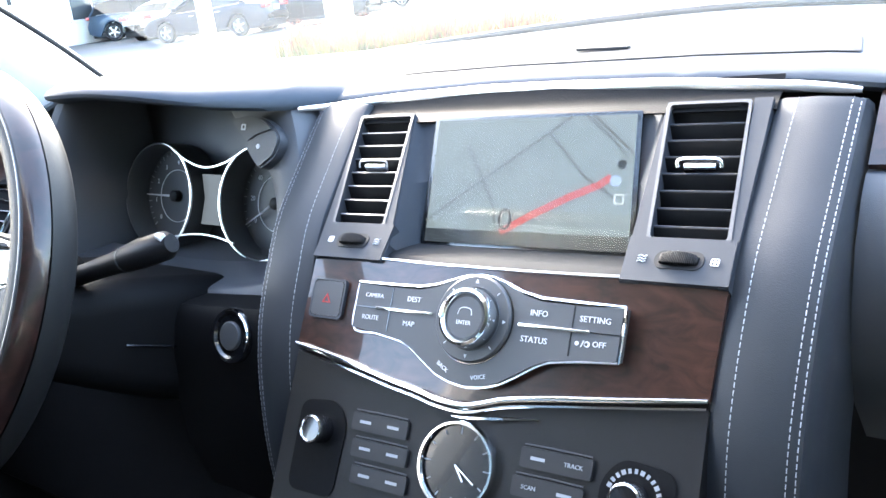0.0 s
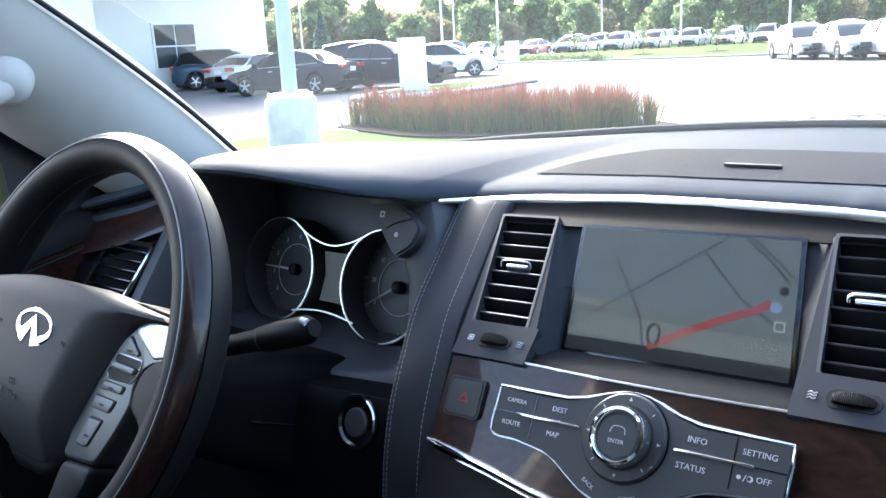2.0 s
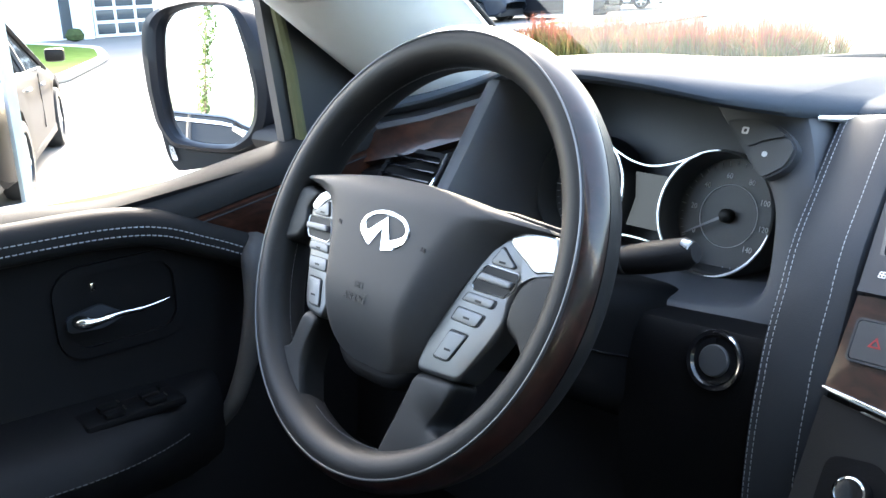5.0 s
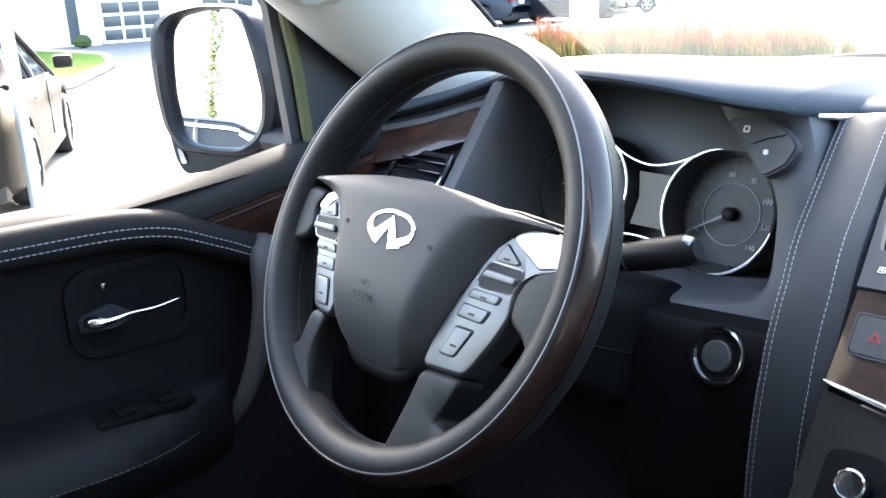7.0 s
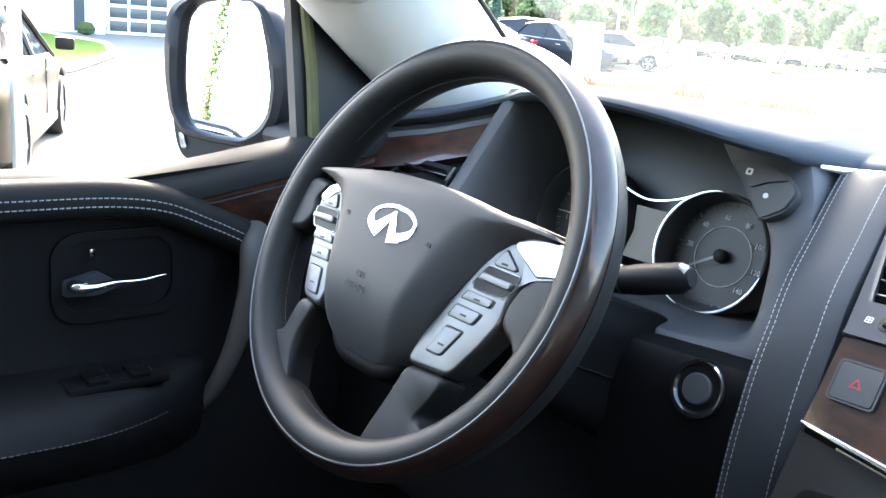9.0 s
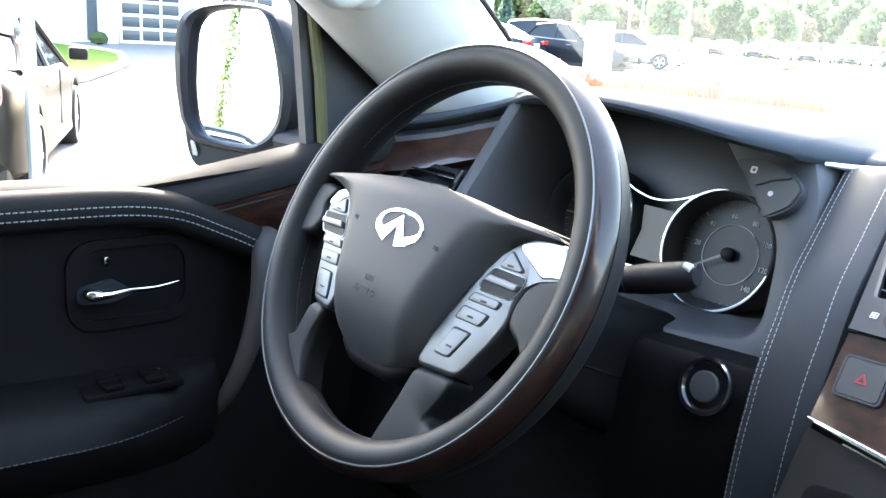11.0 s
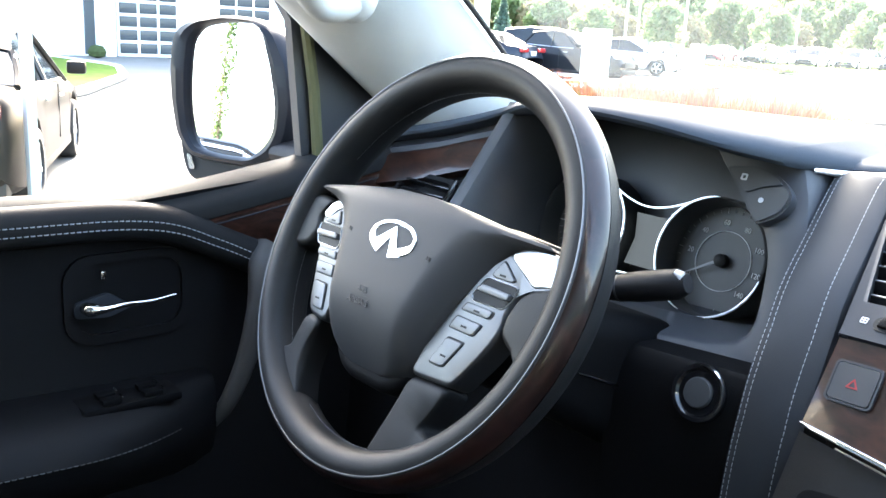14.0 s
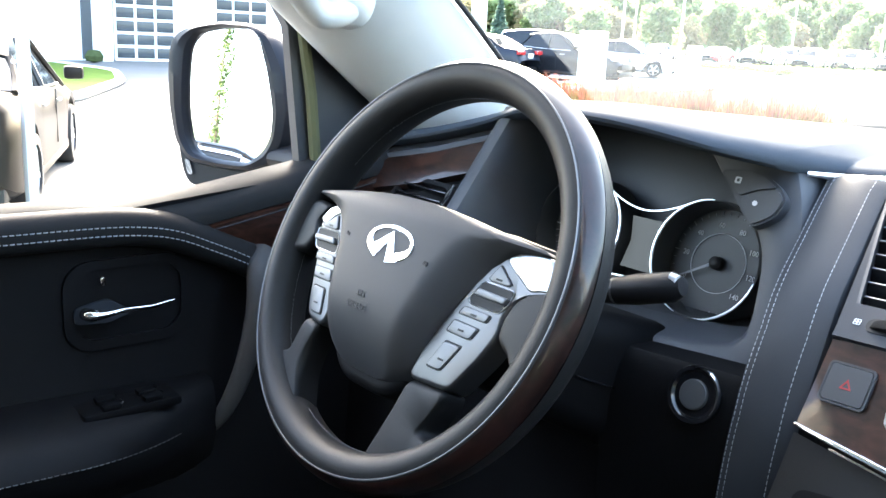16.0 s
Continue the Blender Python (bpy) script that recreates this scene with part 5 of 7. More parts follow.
# handle in its recess
TO_DOOR = Matrix(((0, 0, 1, 0), (1, 0, 0, 0), (0, 1, 0, 0), (0, 0, 0, 1)))
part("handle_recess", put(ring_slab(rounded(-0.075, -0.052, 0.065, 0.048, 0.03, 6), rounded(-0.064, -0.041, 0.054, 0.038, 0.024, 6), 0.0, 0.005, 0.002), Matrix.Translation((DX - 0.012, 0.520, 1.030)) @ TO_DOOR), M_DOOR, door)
hb = tube(curve_pts([(DX + 0.006, 0.458, 1.028), (DX + 0.016, 0.466, 1.026), (DX + 0.020, 0.480, 1.0265), (DX + 0.021, 0.500, 1.0285), (DX + 0.017, 0.530, 1.0265), (DX + 0.012, 0.558, 1.0285)], 24), [0.002, 0.0055, 0.0065, 0.0070, 0.0072, 0.0070, 0.0066, 0.0058, 0.0050, 0.0044, 0.0040, 0.0037, 0.0035, 0.0033, 0.0032, 0.0031, 0.0030, 0.0030, 0.0029, 0.0028, 0.0026, 0.0024, 0.0022, 0.0018, 0.0012], 10)
part("door_handle", hb, M_CHROME, door, "chrome inner door handle")
part("handle_cup", put(slab(rounded_poly([(-0.066, -0.012), (-0.030, -0.015), (-0.004, -0.006), (-0.030, 0.012), (-0.066, 0.004)], 0.006, 4), 0.0, 0.006, 0.002), Matrix.Translation((DX - 0.008, 0.520, 1.024)) @ TO_DOOR), M_BEZEL, door)
part("lock_tab", box(DX + 0.002, 0.483, 1.058, 0.008, 0.006, 0.010, 0.002), M_CHROME, door)
# grab pull and armrest with switches
gp = curve_pts([(DX + 0.006, 0.670, 1.060), (DX + 0.026, 0.655, 1.048), (DX + 0.036, 0.646, 1.00), (DX + 0.036, 0.632, 0.945), (DX + 0.030, 0.612, 0.895), (DX + 0.012, 0.600, 0.865)], 28)
part("grab_pull", tube(gp, [0.018 - 0.011 * (k / 28) ** 0.7 for k in range(29)], 14, flat=1.2), M_PULL, door, "leather grab pull with stitching")
rows = []
for i in range(41):
    y = -0.60 + 1.20 * i / 40
    top_z = 0.932 - 0.012 * max(0.0, (y - 0.35) / 0.3)
    f = 1.0 - 0.75 * max(0.0, (y - 0.42) / 0.18) ** 2
    rows.append([(DX - 0.01, y, top_z + 0.004), (DX + 0.04 * f, y, top_z + 0.004), (DX + 0.07 * f, y, top_z - 0.002), (DX + 0.088 * f, y, top_z - 0.014), (DX + 0.097 * f, y, top_z - 0.032), (DX + 0.090 * f, y, top_z - 0.06), (DX + 0.04 * f, y, top_z - 0.10), (DX, y, top_z - 0.13)])
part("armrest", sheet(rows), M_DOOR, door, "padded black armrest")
seam = [-0.6 + 1.14 * k / 60 for k in range(61)]
stitches("stitching", [(DX + 0.0978 * (1.0 - 0.75 * max(0.0, (y - 0.42) / 0.18) ** 2), y, 0.900 - 0.012 * max(0.0, (y - 0.35) / 0.3)) for y in seam], (1, 0, 0.2), M_DIMTHREAD, door, 0.0062, 0.0044, 0.0005)
sp = part("switch_panel", box(DX + 0.040, 0.492, 0.9290, 0.040, 0.105, 0.010, 0.004), M_KNEE, door, "black window switch panel")
for k in range(4):
    part("window_switch", box(DX + 0.032 + 0.019 * (k % 2), 0.470 + 0.044 * (k // 2), 0.9365, 0.013, 0.020, 0.006, 0.002), M_KNEE, sp)
    part("switch_edge", box(DX + 0.032 + 0.019 * (k % 2), 0.481 + 0.044 * (k // 2), 0.9395, 0.009, 0.002, 0.002, 0.0008), M_CHROME, sp)
settle(door, (DX, 0.3, 0.45))

# window frame: dark corner piece with a strip of olive seal
corner = thing("window_corner", "black window corner trim with an olive seal strip", "window trim")
part("corner_trim", put(slab([(0.742, 1.165), (1.02, 1.20), (0.80, 1.37), (0.66, 1.48), (0.655, 1.44), (0.725, 1.33)], -0.004, 0.012, 0.003), Matrix.Translation((DX - 0.045, 0, 0)) @ Matrix(((0, 0, 1, 0), (1, 0, 0, 0), (0, 1, 0, 0), (0, 0, 0, 1)))), M_GREYPLASTIC, corner)
part("seal_strip", tube([(DX - 0.026, 0.762, 1.160), (DX - 0.026, 0.754, 1.25), (DX - 0.028, 0.742, 1.330)], 0.0075, 8), M_OLIVE, corner, "olive green seal strip")
settle(corner, (DX - 0.04, 0.8, 1.17))

# A-pillar: from the dash end up to the roof
pillar = thing("windscreen_pillar", "grey cloth-covered windscreen pillar with moulded grab handle", "pillar")
inner = [(-0.72, 1.055, 1.215), (-0.70, 0.94, 1.31), (-0.67, 0.80, 1.405), (-0.645, 0.62, 1.52), (-0.60, 0.25, 1.76)]
outer = [(-0.80, 0.895, 1.185), (-0.795, 0.80, 1.255), (-0.79, 0.70, 1.330), (-0.775, 0.55, 1.44), (-0.74, 0.20, 1.72)]
ci, co_ = curve_pts(inner, 30), curve_pts(outer, 30)
rows = []
for a, b in zip(ci, co_):
    ax = (ci[-1] - ci[0]).normalized()
    across = (b - a)
    n = ax.cross(across).normalized()
    if n.x < 0:
        n = -n
    rows.append([a - n * 0.03 + across * -0.02, a, a + across * 0.08 + n * 0.012, a + across * 0.25 + n * 0.026, a + across * 0.45 + n * 0.032, a + across * 0.65 + n * 0.028, a + across * 0.83 + n * 0.016, a + across * 0.95 - n * 0.002, b - n * 0.016, b - n * 0.05])
part("pillar_trim", sheet(rows), M_PILLAR, pillar, "grey woven pillar trim")
part("glass_edge", tube([p + Vector((0.004, 0.006, 0.002)) for p in ci], 0.0032, 8), M_RUBBER, pillar, "black ceramic edge of the windscreen")
grip = curve_pts([(-0.635, 0.515, 1.556), (-0.640, 0.579, 1.445), (-0.652, 0.605, 1.415), (-0.665, 0.629, 1.388), (-0.679, 0.660, 1.362), (-0.689, 0.685, 1.345), (-0.689, 0.706, 1.345), (-0.694, 0.725, 1.353), (-0.711, 0.741, 1.355)], 48)
part("grab_handle", tube(grip, [0.0165 + 0.004 * max(0.0, (k - 38) / 10) ** 1.5 for k in range(49)], 18, flat=0.9), M_PILLAR, pillar, "moulded grey grab handle")
FT = Vector((-0.721, 0.737, 1.374))
FN = Vector((0.748, -0.269, -0.606))
FU = FN.orthogonal().normalized()
FV = FN.cross(FU)
rows = []
for r, h in ((0.034, -0.02), (0.032, 0.012), (0.029, 0.030), (0.024, 0.042), (0.017, 0.049), (0.009, 0.052)):
    rows.append([tuple(FT + FN * h + FU * (r * math.cos(a)) + FV * (r * math.sin(a))) for a in [2 * math.pi * i / 24 for i in range(24)]])
part("handle_foot", capped(rows), M_PILLAR, pillar)
settle(pillar, (-0.76, 0.97, 1.2))

# outside mirror
mirror = thing("side_mirror", "black outside mirror reflecting parked cars", "wing mirror")
MM = Matrix.Translation((-1.125, 0.800, 1.225)) @ Matrix.Rotation(radians(22), 4, "Z") @ Matrix.Rotation(radians(83.5), 4, "X")
g_out = rounded_poly([(-0.0830, 0.0175), (-0.0815, 0.0680), (-0.0640, 0.0895), (-0.018, 0.0975), (0.040, 0.0980), (0.0575, 0.0860), (0.0750, 0.0363), (0.0915, -0.0200), (0.0915, -0.0580), (0.0770, -0.0815), (0.0520, -0.0990), (0.0, -0.1000), (-0.0530, -0.0950), (-0.0700, -0.0725), (-0.0805, -0.0260)], 0.012, 4)
h_out = rounded_poly([(-0.1255, 0.0229), (-0.1265, 0.0690), (-0.1120, 0.0895), (-0.0700, 0.1010), (-0.0162, 0.1090), (0.0444, 0.1060), (0.0850, 0.0880), (0.1200, 0.0400), (0.1300, -0.0200), (0.1250, -0.0650), (0.1050, -0.0980), (0.0600, -0.1140), (0.0, -0.1150), (-0.0650, -0.1120), (-0.0990, -0.0800), (-0.1170, -0.0260)], 0.012, 4)


def even(line, n):
    """n points at even steps along a closed outline."""
    pts = [Vector(p) for p in line] + [Vector(line[0])]
    at_ = [0.0]
    for a, b in zip(pts, pts[1:]):
        at_.append(at_[-1] + (b - a).length)
    return [(float(np.interp(at_[-1] * k / n, at_, [p.x for p in pts])), float(np.interp(at_[-1] * k / n, at_, [p.y for p in pts]))) for k in range(n)]


g_even, h_even = even(g_out, 72), even(h_out, 72)


def between_rims(f, z, grow=1.0):
    return [tuple(MM @ Vector(((gx + (hx - gx) * f) * grow, (gy + (hy - gy) * f) * grow, z))) for (gx, gy), (hx, hy) in zip(g_even, h_even)]


M_SHELL = material("mirror_shell", (0.010, 0.012, 0.016), 0.35, vary=0.1, vary_scale=8, spec=0.13)
rows = [between_rims(0.0, -0.012), between_rims(0.03, 0.006), between_rims(0.12, 0.017), between_rims(0.40, 0.022), between_rims(0.75, 0.018), between_rims(0.95, 0.006), between_rims(1.0, -0.012), between_rims(1.0, -0.05, 0.97), between_rims(1.0, -0.10, 0.80), between_rims(1.0, -0.13, 0.45)]
part("housing", capped(rows), M_SHELL, mirror, "black mirror housing")
part("mirror_glass", put(slab(g_out, 0.000, 0.0065, 0.0015), MM), M_MIRROR, mirror, "mirror glass")
foot = [(-0.0990, -0.0780), (-0.0930, -0.1010), (-0.0840, -0.1270), (-0.0665, -0.1470), (0.0057, -0.1340), (0.0909, -0.1190), (0.1900, -0.1250), (0.1900, -0.0900), (0.0800, -0.0900), (-0.0300, -0.0980)]
part("mirror_foot", put(slab(rounded_poly(foot, 0.012, 4), -0.06, 0.004, 0.008, 3), MM), M_SHELL, mirror, "black foot of the mirror")
part("marker_lamp", put(slab(rounded_poly([(-0.0800, -0.1060), (-0.0715, -0.1300), (-0.0600, -0.1290), (-0.0700, -0.1080)], 0.004, 3), 0.002, 0.008, 0.002), MM), M_CHROME, mirror, "small bright lamp in the mirror foot")
part("mirror_arm", tube([(-0.845, 0.845, 1.150), (-0.93, 0.850, 1.140), (-1.03, 0.835, 1.140)], [0.035, 0.03, 0.03], 12, flat=0.7), M_PLASTIC, mirror)
settle(mirror, (-0.9, 0.84, 1.13))

# body of the vehicle around the cabin, outside the view
shell = thing("car_cabin", "cabin shell with cloth headliner and dark floor", "car cabin", kind="structure")
roof = [(-0.60, 0.46), (0.60, 0.46), (0.62, -2.2), (-0.62, -2.2)]
part("headliner", put(box(0, -1.00, 1.82, 1.26, 2.46, 0.05, 0.02), Matrix.Identity(4)), M_HEADLINER, shell)
part("windscreen_header", box(0, 0.24, 1.795, 1.20, 0.10, 0.08, 0.03), M_HEADLINER, shell)
part("cabin_floor", box(0, -0.55, 0.42, 1.70, 3.30, 0.04), M_CARPET, shell)
part("firewall", box(0, 1.33, 0.80, 1.66, 0.04, 0.80), M_PLASTIC, shell)
part("roof_skin", box(0, -1.00, 1.865, 1.36, 2.56, 0.03, 0.01), M_BODYBLACK, shell)
for sgn in (-1, 1):
    part("side_rail", tube([(sgn * 0.60, 0.24, 1.775), (sgn * 0.65, -0.4, 1.81), (sgn * 0.66, -2.2, 1.78)], 0.045, 8), M_HEADLINER, shell)
    part("side_post", tube([(sgn * 0.66, -0.28, 1.80), (sgn * 0.80, -0.30, 1.12)], 0.06, 8), M_HEADLINER, shell)
    part("door_skin", box(sgn * 0.885, 0.10, 0.80, 0.03, 1.75, 0.62, 0.01), M_BODYBLACK, shell)
    part("rear_side", box(sgn * 0.86, -1.45, 0.82, 0.06, 1.40, 0.66, 0.02), M_PLASTIC, shell)
part("passenger_door", box(0.80, 0.15, 0.80, 0.05, 1.70, 0.62, 0.02), M_LEATHER, shell)
part("passenger_pillar", tube([(0.76, 1.03, 1.2), (0.68, 0.65, 1.50), (0.60, 0.24, 1.77)], 0.05, 8), M_PILLAR, shell)
part("rear_wall", box(0, -2.2, 0.85, 1.66, 0.06, 0.90, 0.02), M_PLASTIC, shell)
for sgn in (-1, 1):
    for y0 in (-0.52, -1.45):
        part("seat_back", put(box(sgn * 0.42, y0, 1.0, 0.50, 0.16, 0.70, 0.06, 3), Matrix.Identity(4)), M_LEATHER, shell)
        part("seat_base", box(sgn * 0.42, y0 + 0.30, 0.66, 0.52, 0.52, 0.18, 0.06, 3), M_LEATHER, shell)
for sgn in (-1, 1):
    part("seat_cushion", box(sgn * 0.43, -0.02, 0.70, 0.50, 0.50, 0.20, 0.07, 3), M_LEATHER, shell)
part("console", box(0.0, 0.25, 0.66, 0.24, 0.95, 0.30, 0.04, 3), M_PLASTIC, shell)
part("hood", sheet([[(x, y, 1.190 - 0.045 * max(0, (y - 1.75)) ** 1.5 - 0.02 * max(0, 1.75 - y) - 0.085 * (abs(x) / 0.86) ** 4) for x in np.linspace(-0.86, 0.86, 19)] for y in np.linspace(1.46, 2.75, 12)]), M_BODYBLACK, shell)
ws_rows = []
for i in range(17):
    x = -0.74 + 1.48 * i / 16
    yf, zf = dash_far(x)
    a = abs(x) / 0.74
    tx = x * 0.60 / 0.74
    ws_rows.append([(x + (tx - x) * t, yf + 0.01 + (0.27 - 0.05 * a * a - yf - 0.01) * t, zf - 0.01 + (1.79 - zf + 0.01) * t + 0.02 * math.sin(math.pi * t)) for t in np.linspace(0, 1, 9)])
wsob = part("windscreen", sheet(ws_rows), M_SCREEN, shell)
wsob.visible_shadow = False
# outer body: wings, nose, tail and wheels
def arch_base(y, hub, r, low):
    d = abs(y - hub)
    return max(low, 0.40 + math.sqrt(r * r - d * d)) if d < r else low


for sgn in (-1, 1):
    for name, y0, y1, hub, top in (("front_wing", 0.99, 2.72, 1.95, 1.06), ("rear_wing", -2.30, -0.62, -1.20, 1.10)):
        rows = []
        for i in range(29):
            y = y0 + (y1 - y0) * i / 28
            base = arch_base(y, hub, 0.46, 0.34)
            end = 0.06 * max(0.0, (y - 2.3) / 0.42) ** 2
            rows.append([(sgn * (0.84 - end), y, top + 0.02), (sgn * (0.91 - end), y, top - 0.01), (sgn * (0.955 - end), y, 0.96), (sgn * (0.965 - end), y, max(0.90, base)), (sgn * (0.95 - end), y, base), (sgn * (0.80 - end), y, base)])
        part(name, sheet(rows), M_BODYBLACK, shell)
        T = Matrix.Translation((sgn * 0.83, hub, 0.40)) @ Matrix.Rotation(radians(90 * sgn), 4, "Y")
        wh = part("wheel", lathe([(0.27, -0.11), (0.38, -0.11), (0.40, -0.07), (0.40, 0.07), (0.38, 0.115), (0.28, 0.115), (0.27, 0.09)], T, 32), M_RUBBER, shell)
        part("rim", merge(lathe([(0.28, 0.11), (0.265, 0.09), (0.25, 0.03), (0, 0.02)], T, 32), *[put(box(0.135, 0, 0.08, 0.26, 0.06, 0.03, 0.01), T @ Matrix.Rotation(radians(60 * q), 4, "Z")) for q in range(6)]), M_STRIP, wh)
    part("rocker", box(sgn * 0.90, 0.18, 0.42, 0.10, 1.72, 0.16, 0.03), M_BODYBLACK, shell)
part("nose", sheet([[(x, 2.70 + 0.14 * (1 - (x / 0.86) ** 2) + dy, z) for x in np.linspace(-0.90, 0.90, 21)] for z, dy in ((1.10, -0.04), (1.02, 0.03), (0.75, 0.06), (0.50, 0.07), (0.34, 0.0))]), M_BODYBLACK, shell)
part("grille", box(0, 2.90, 0.80, 0.90, 0.04, 0.30, 0.03), M_CHROME, shell)
part("tail", box(0, -2.26, 0.80, 1.80, 0.10, 0.95, 0.05), M_BODYBLACK, shell)
# unseen rear panes, made this dark to cut light from behind
tint = glass("unseen_dimming_glass", (0.75, 0.85, 0.85), 0.08, 0.06)
for sgn in (-1, 1):
    part("rear_window", sheet([[(sgn * 0.80, y, 1.14), (sgn * 0.68, y, 1.80)] for y in (-0.34, -1.2, -2.17)]), tint, shell)
part("tailgate_window", sheet([[(x, -2.17, 1.29), (x, -2.17, 1.80)] for x in (-0.78, 0.78)]), tint, shell)
# unseen pane, darkened to limit light from the passenger side
part("passenger_window", sheet([[(0.80, y0, 1.12), (x1, y1, 1.78)] for y0, x1, y1 in ((0.98, 0.62, 0.26), (0.3, 0.64, 0.0), (-0.3, 0.66, -0.3))]), glass("side_dimming_glass", (0.85, 0.95, 0.92), 0.075, 0.06), shell)
settle(shell, (0, 0, 0.4))
# rear-view mirror at the top of the windscreen
rvm = thing("rear_view_mirror", "black rear-view mirror hanging from the windscreen", "mirror")
part("mirror_body", box(0.03, 0.46, 1.665, 0.25, 0.03, 0.075, 0.02, 3), M_PLASTIC, rvm)
part("mirror_stem", tube([(0.03, 0.475, 1.67), (0.03, 0.50, 1.685), (0.03, 0.505, 1.70)], 0.014, 10), M_PLASTIC, rvm)
settle(rvm, (0.03, 0.48, 1.67))

# ---- outside: car park ----
M_ASPHALT = material("pale_asphalt", (0.14, 0.138, 0.133), 0.9, grain=0.6, grain_scale=60, vary=0.14, vary_scale=0.7, spec=0.15)
M_KERB = material("kerb_concrete", (0.55, 0.53, 0.49), 0.85, grain=0.4, grain_scale=80, vary=0.12, vary_scale=3)
M_LAWN = material("lawn", (0.068, 0.112, 0.020), 0.9, grain=0.8, grain_scale=40, vary=0.35, vary_scale=4, spec=0.04)
M_MULCH = material("dark_mulch", (0.035, 0.026, 0.022), 0.95, grain=1.0, grain_scale=50, vary=0.4, vary_scale=12, spec=0.04)
M_WHITEWALL = material("white_wall_panel", (0.78, 0.79, 0.79), 0.6, grain=0.1, grain_scale=30, vary=0.05, vary_scale=0.6)
M_WINDOW = material("window_glass_dark", (0.06, 0.068, 0.075), 0.15, vary=0.25, vary_scale=0.8, spec=0.25)
M_GALV = material("galvanised_steel", (0.74, 0.75, 0.75), 0.5, metal=0.3, vary=0.12, vary_scale=6, grain=0.1)
M_CONCRETE = material("cast_concrete", (0.52, 0.49, 0.42), 0.9, grain=0.8, grain_scale=30, vary=0.45, vary_scale=5)
M_LINE = material("painted_line", (0.75, 0.74, 0.68), 0.8, vary=0.15, vary_scale=5)

ground = part("ground", sheet([[(x, y, 0.0) for x in (-900, -60, 60, 900)] for y in (-900, -60, 60, 900)]), M_ASPHALT, smooth=False)
tagged(ground, "pale sunlit asphalt of a car park", "ground", kind="structure")


def raised(name, outline, z, mat, label, kerb=0.0):
    """A planted island: a low top, with a concrete kerb round it."""
    bm = slab(outline, -0.02, z, 0.03)
    ob = part(name, bm, mat)
    tagged(ob, label, name.replace("_", " "), kind="structure")
    if kerb:
        k = part("kerb", tube([(x, y, z - 0.03) for x, y in outline], kerb, 6, closed=True, flat=0.6), M_KERB, ob)
    return ob


raised("lawn", rounded_poly([(-5.6, 0.9), (-5.65, 2.8), (-8.6, 6.2), (-11.0, 8.4), (-10.9, 10.6), (-8.0, 9.85), (-5.2, 10.7), (-3.2, 10.2), (-2.0, 4.2), (-2.9, 1.0)], 0.8, 5), 0.10, M_LAWN, "bright green mown lawn with a concrete kerb", 0.09)
raised("planting_bed", rounded_poly([(-11.0, 10.7), (-8.0, 9.6), (-5.0, 10.6), (-4.7, 11.7), (-6.2, 12.6), (-9.5, 12.3)], 0.7, 6), 0.13, M_MULCH, "bed of dark mulch with a pale kerb on one side")
bed_kerb = part("bed_kerb", tube(curve_pts([(-4.80, 10.75, 0.07), (-4.66, 11.1, 0.08), (-4.75, 11.65, 0.08), (-6.2, 12.6, 0.10), (-9.4, 12.35, 0.10)], 24), 0.10, 6, flat=0.6), M_KERB)
tagged(bed_kerb, "pale concrete kerb round the planting bed", "kerb", kind="structure")
raised("lawn", rounded_poly([(-17.0, 17.0), (-15.2, 19.5), (-16.6, 26.0), (-18.2, 26.2), (-18.6, 21.5)], 0.8, 5), 0.12, M_LAWN, "small green island with a white kerb", 0.12)
raised("lawn", rounded_poly([(-36, 47.5), (-13, 45.5), (-11, 52), (-20, 72), (-42, 100), (-47, 98), (-45, 64)], 3, 5), 0.10, M_LAWN, "wide mown lawn before the far car park", 0.10)
raised("lawn", rounded_poly([(-24, 2.5), (-26.5, 7.6), (-22.0, 8.0), (-18.6, 6.9), (-14.4, 4.6), (-14.2, 2.0)], 0.8, 5), 0.10, M_LAWN, "lawn strip in front of the white building", 0.12)
for k in range(4):
    ln = part("parking_line", put(box(0, 0, 0.003, 5.0, 0.10, 0.006), Matrix.Translation((-9.2, 4.3 - 2.75 * k, 0)) @ Matrix.Rotation(radians(158), 4, "Z")), M_LINE)
    tagged(ln, "worn white parking line on asphalt", "road marking", "parking lines", "structure")

def let_through(mat, colour, share=0.45):
    """Lets light shine through thin leaves."""
    nt = mat.node_tree
    tl, mx = nt.nodes.new("ShaderNodeBsdfTranslucent"), nt.nodes.new("ShaderNodeMixShader")
    mx.inputs[0].default_value = share
    nt.links.new(colour, tl.inputs[0])
    nt.links.new(nt.nodes["Principled BSDF"].outputs[0], mx.inputs[1])
    nt.links.new(tl.outputs[0], mx.inputs[2])
    nt.links.new(mx.outputs[0], nt.nodes["Material Output"].inputs[0])


# ornamental grass: green blades with red tips, in tufts
M_BLADE = bpy.data.materials.new("red_tipped_grass")
M_BLADE.use_nodes = True
nt = M_BLADE.node_tree
co = nt.nodes.new("ShaderNodeTexCoord")
sep = nt.nodes.new("ShaderNodeSeparateXYZ")
isl = nt.nodes.new("ShaderNodeNewGeometry")
add = nt.nodes.new("ShaderNodeMath")
add.operation = "MULTIPLY_ADD"
add.inputs[1].default_value = 0.30
cr = nt.nodes.new("ShaderNodeValToRGB")
e = cr.color_ramp.elements
e[0].position, e[0].color = 0.25, (0.080, 0.108, 0.026, 1)
e[1].position, e[1].color = 0.95, (0.23, 0.085, 0.058, 1)
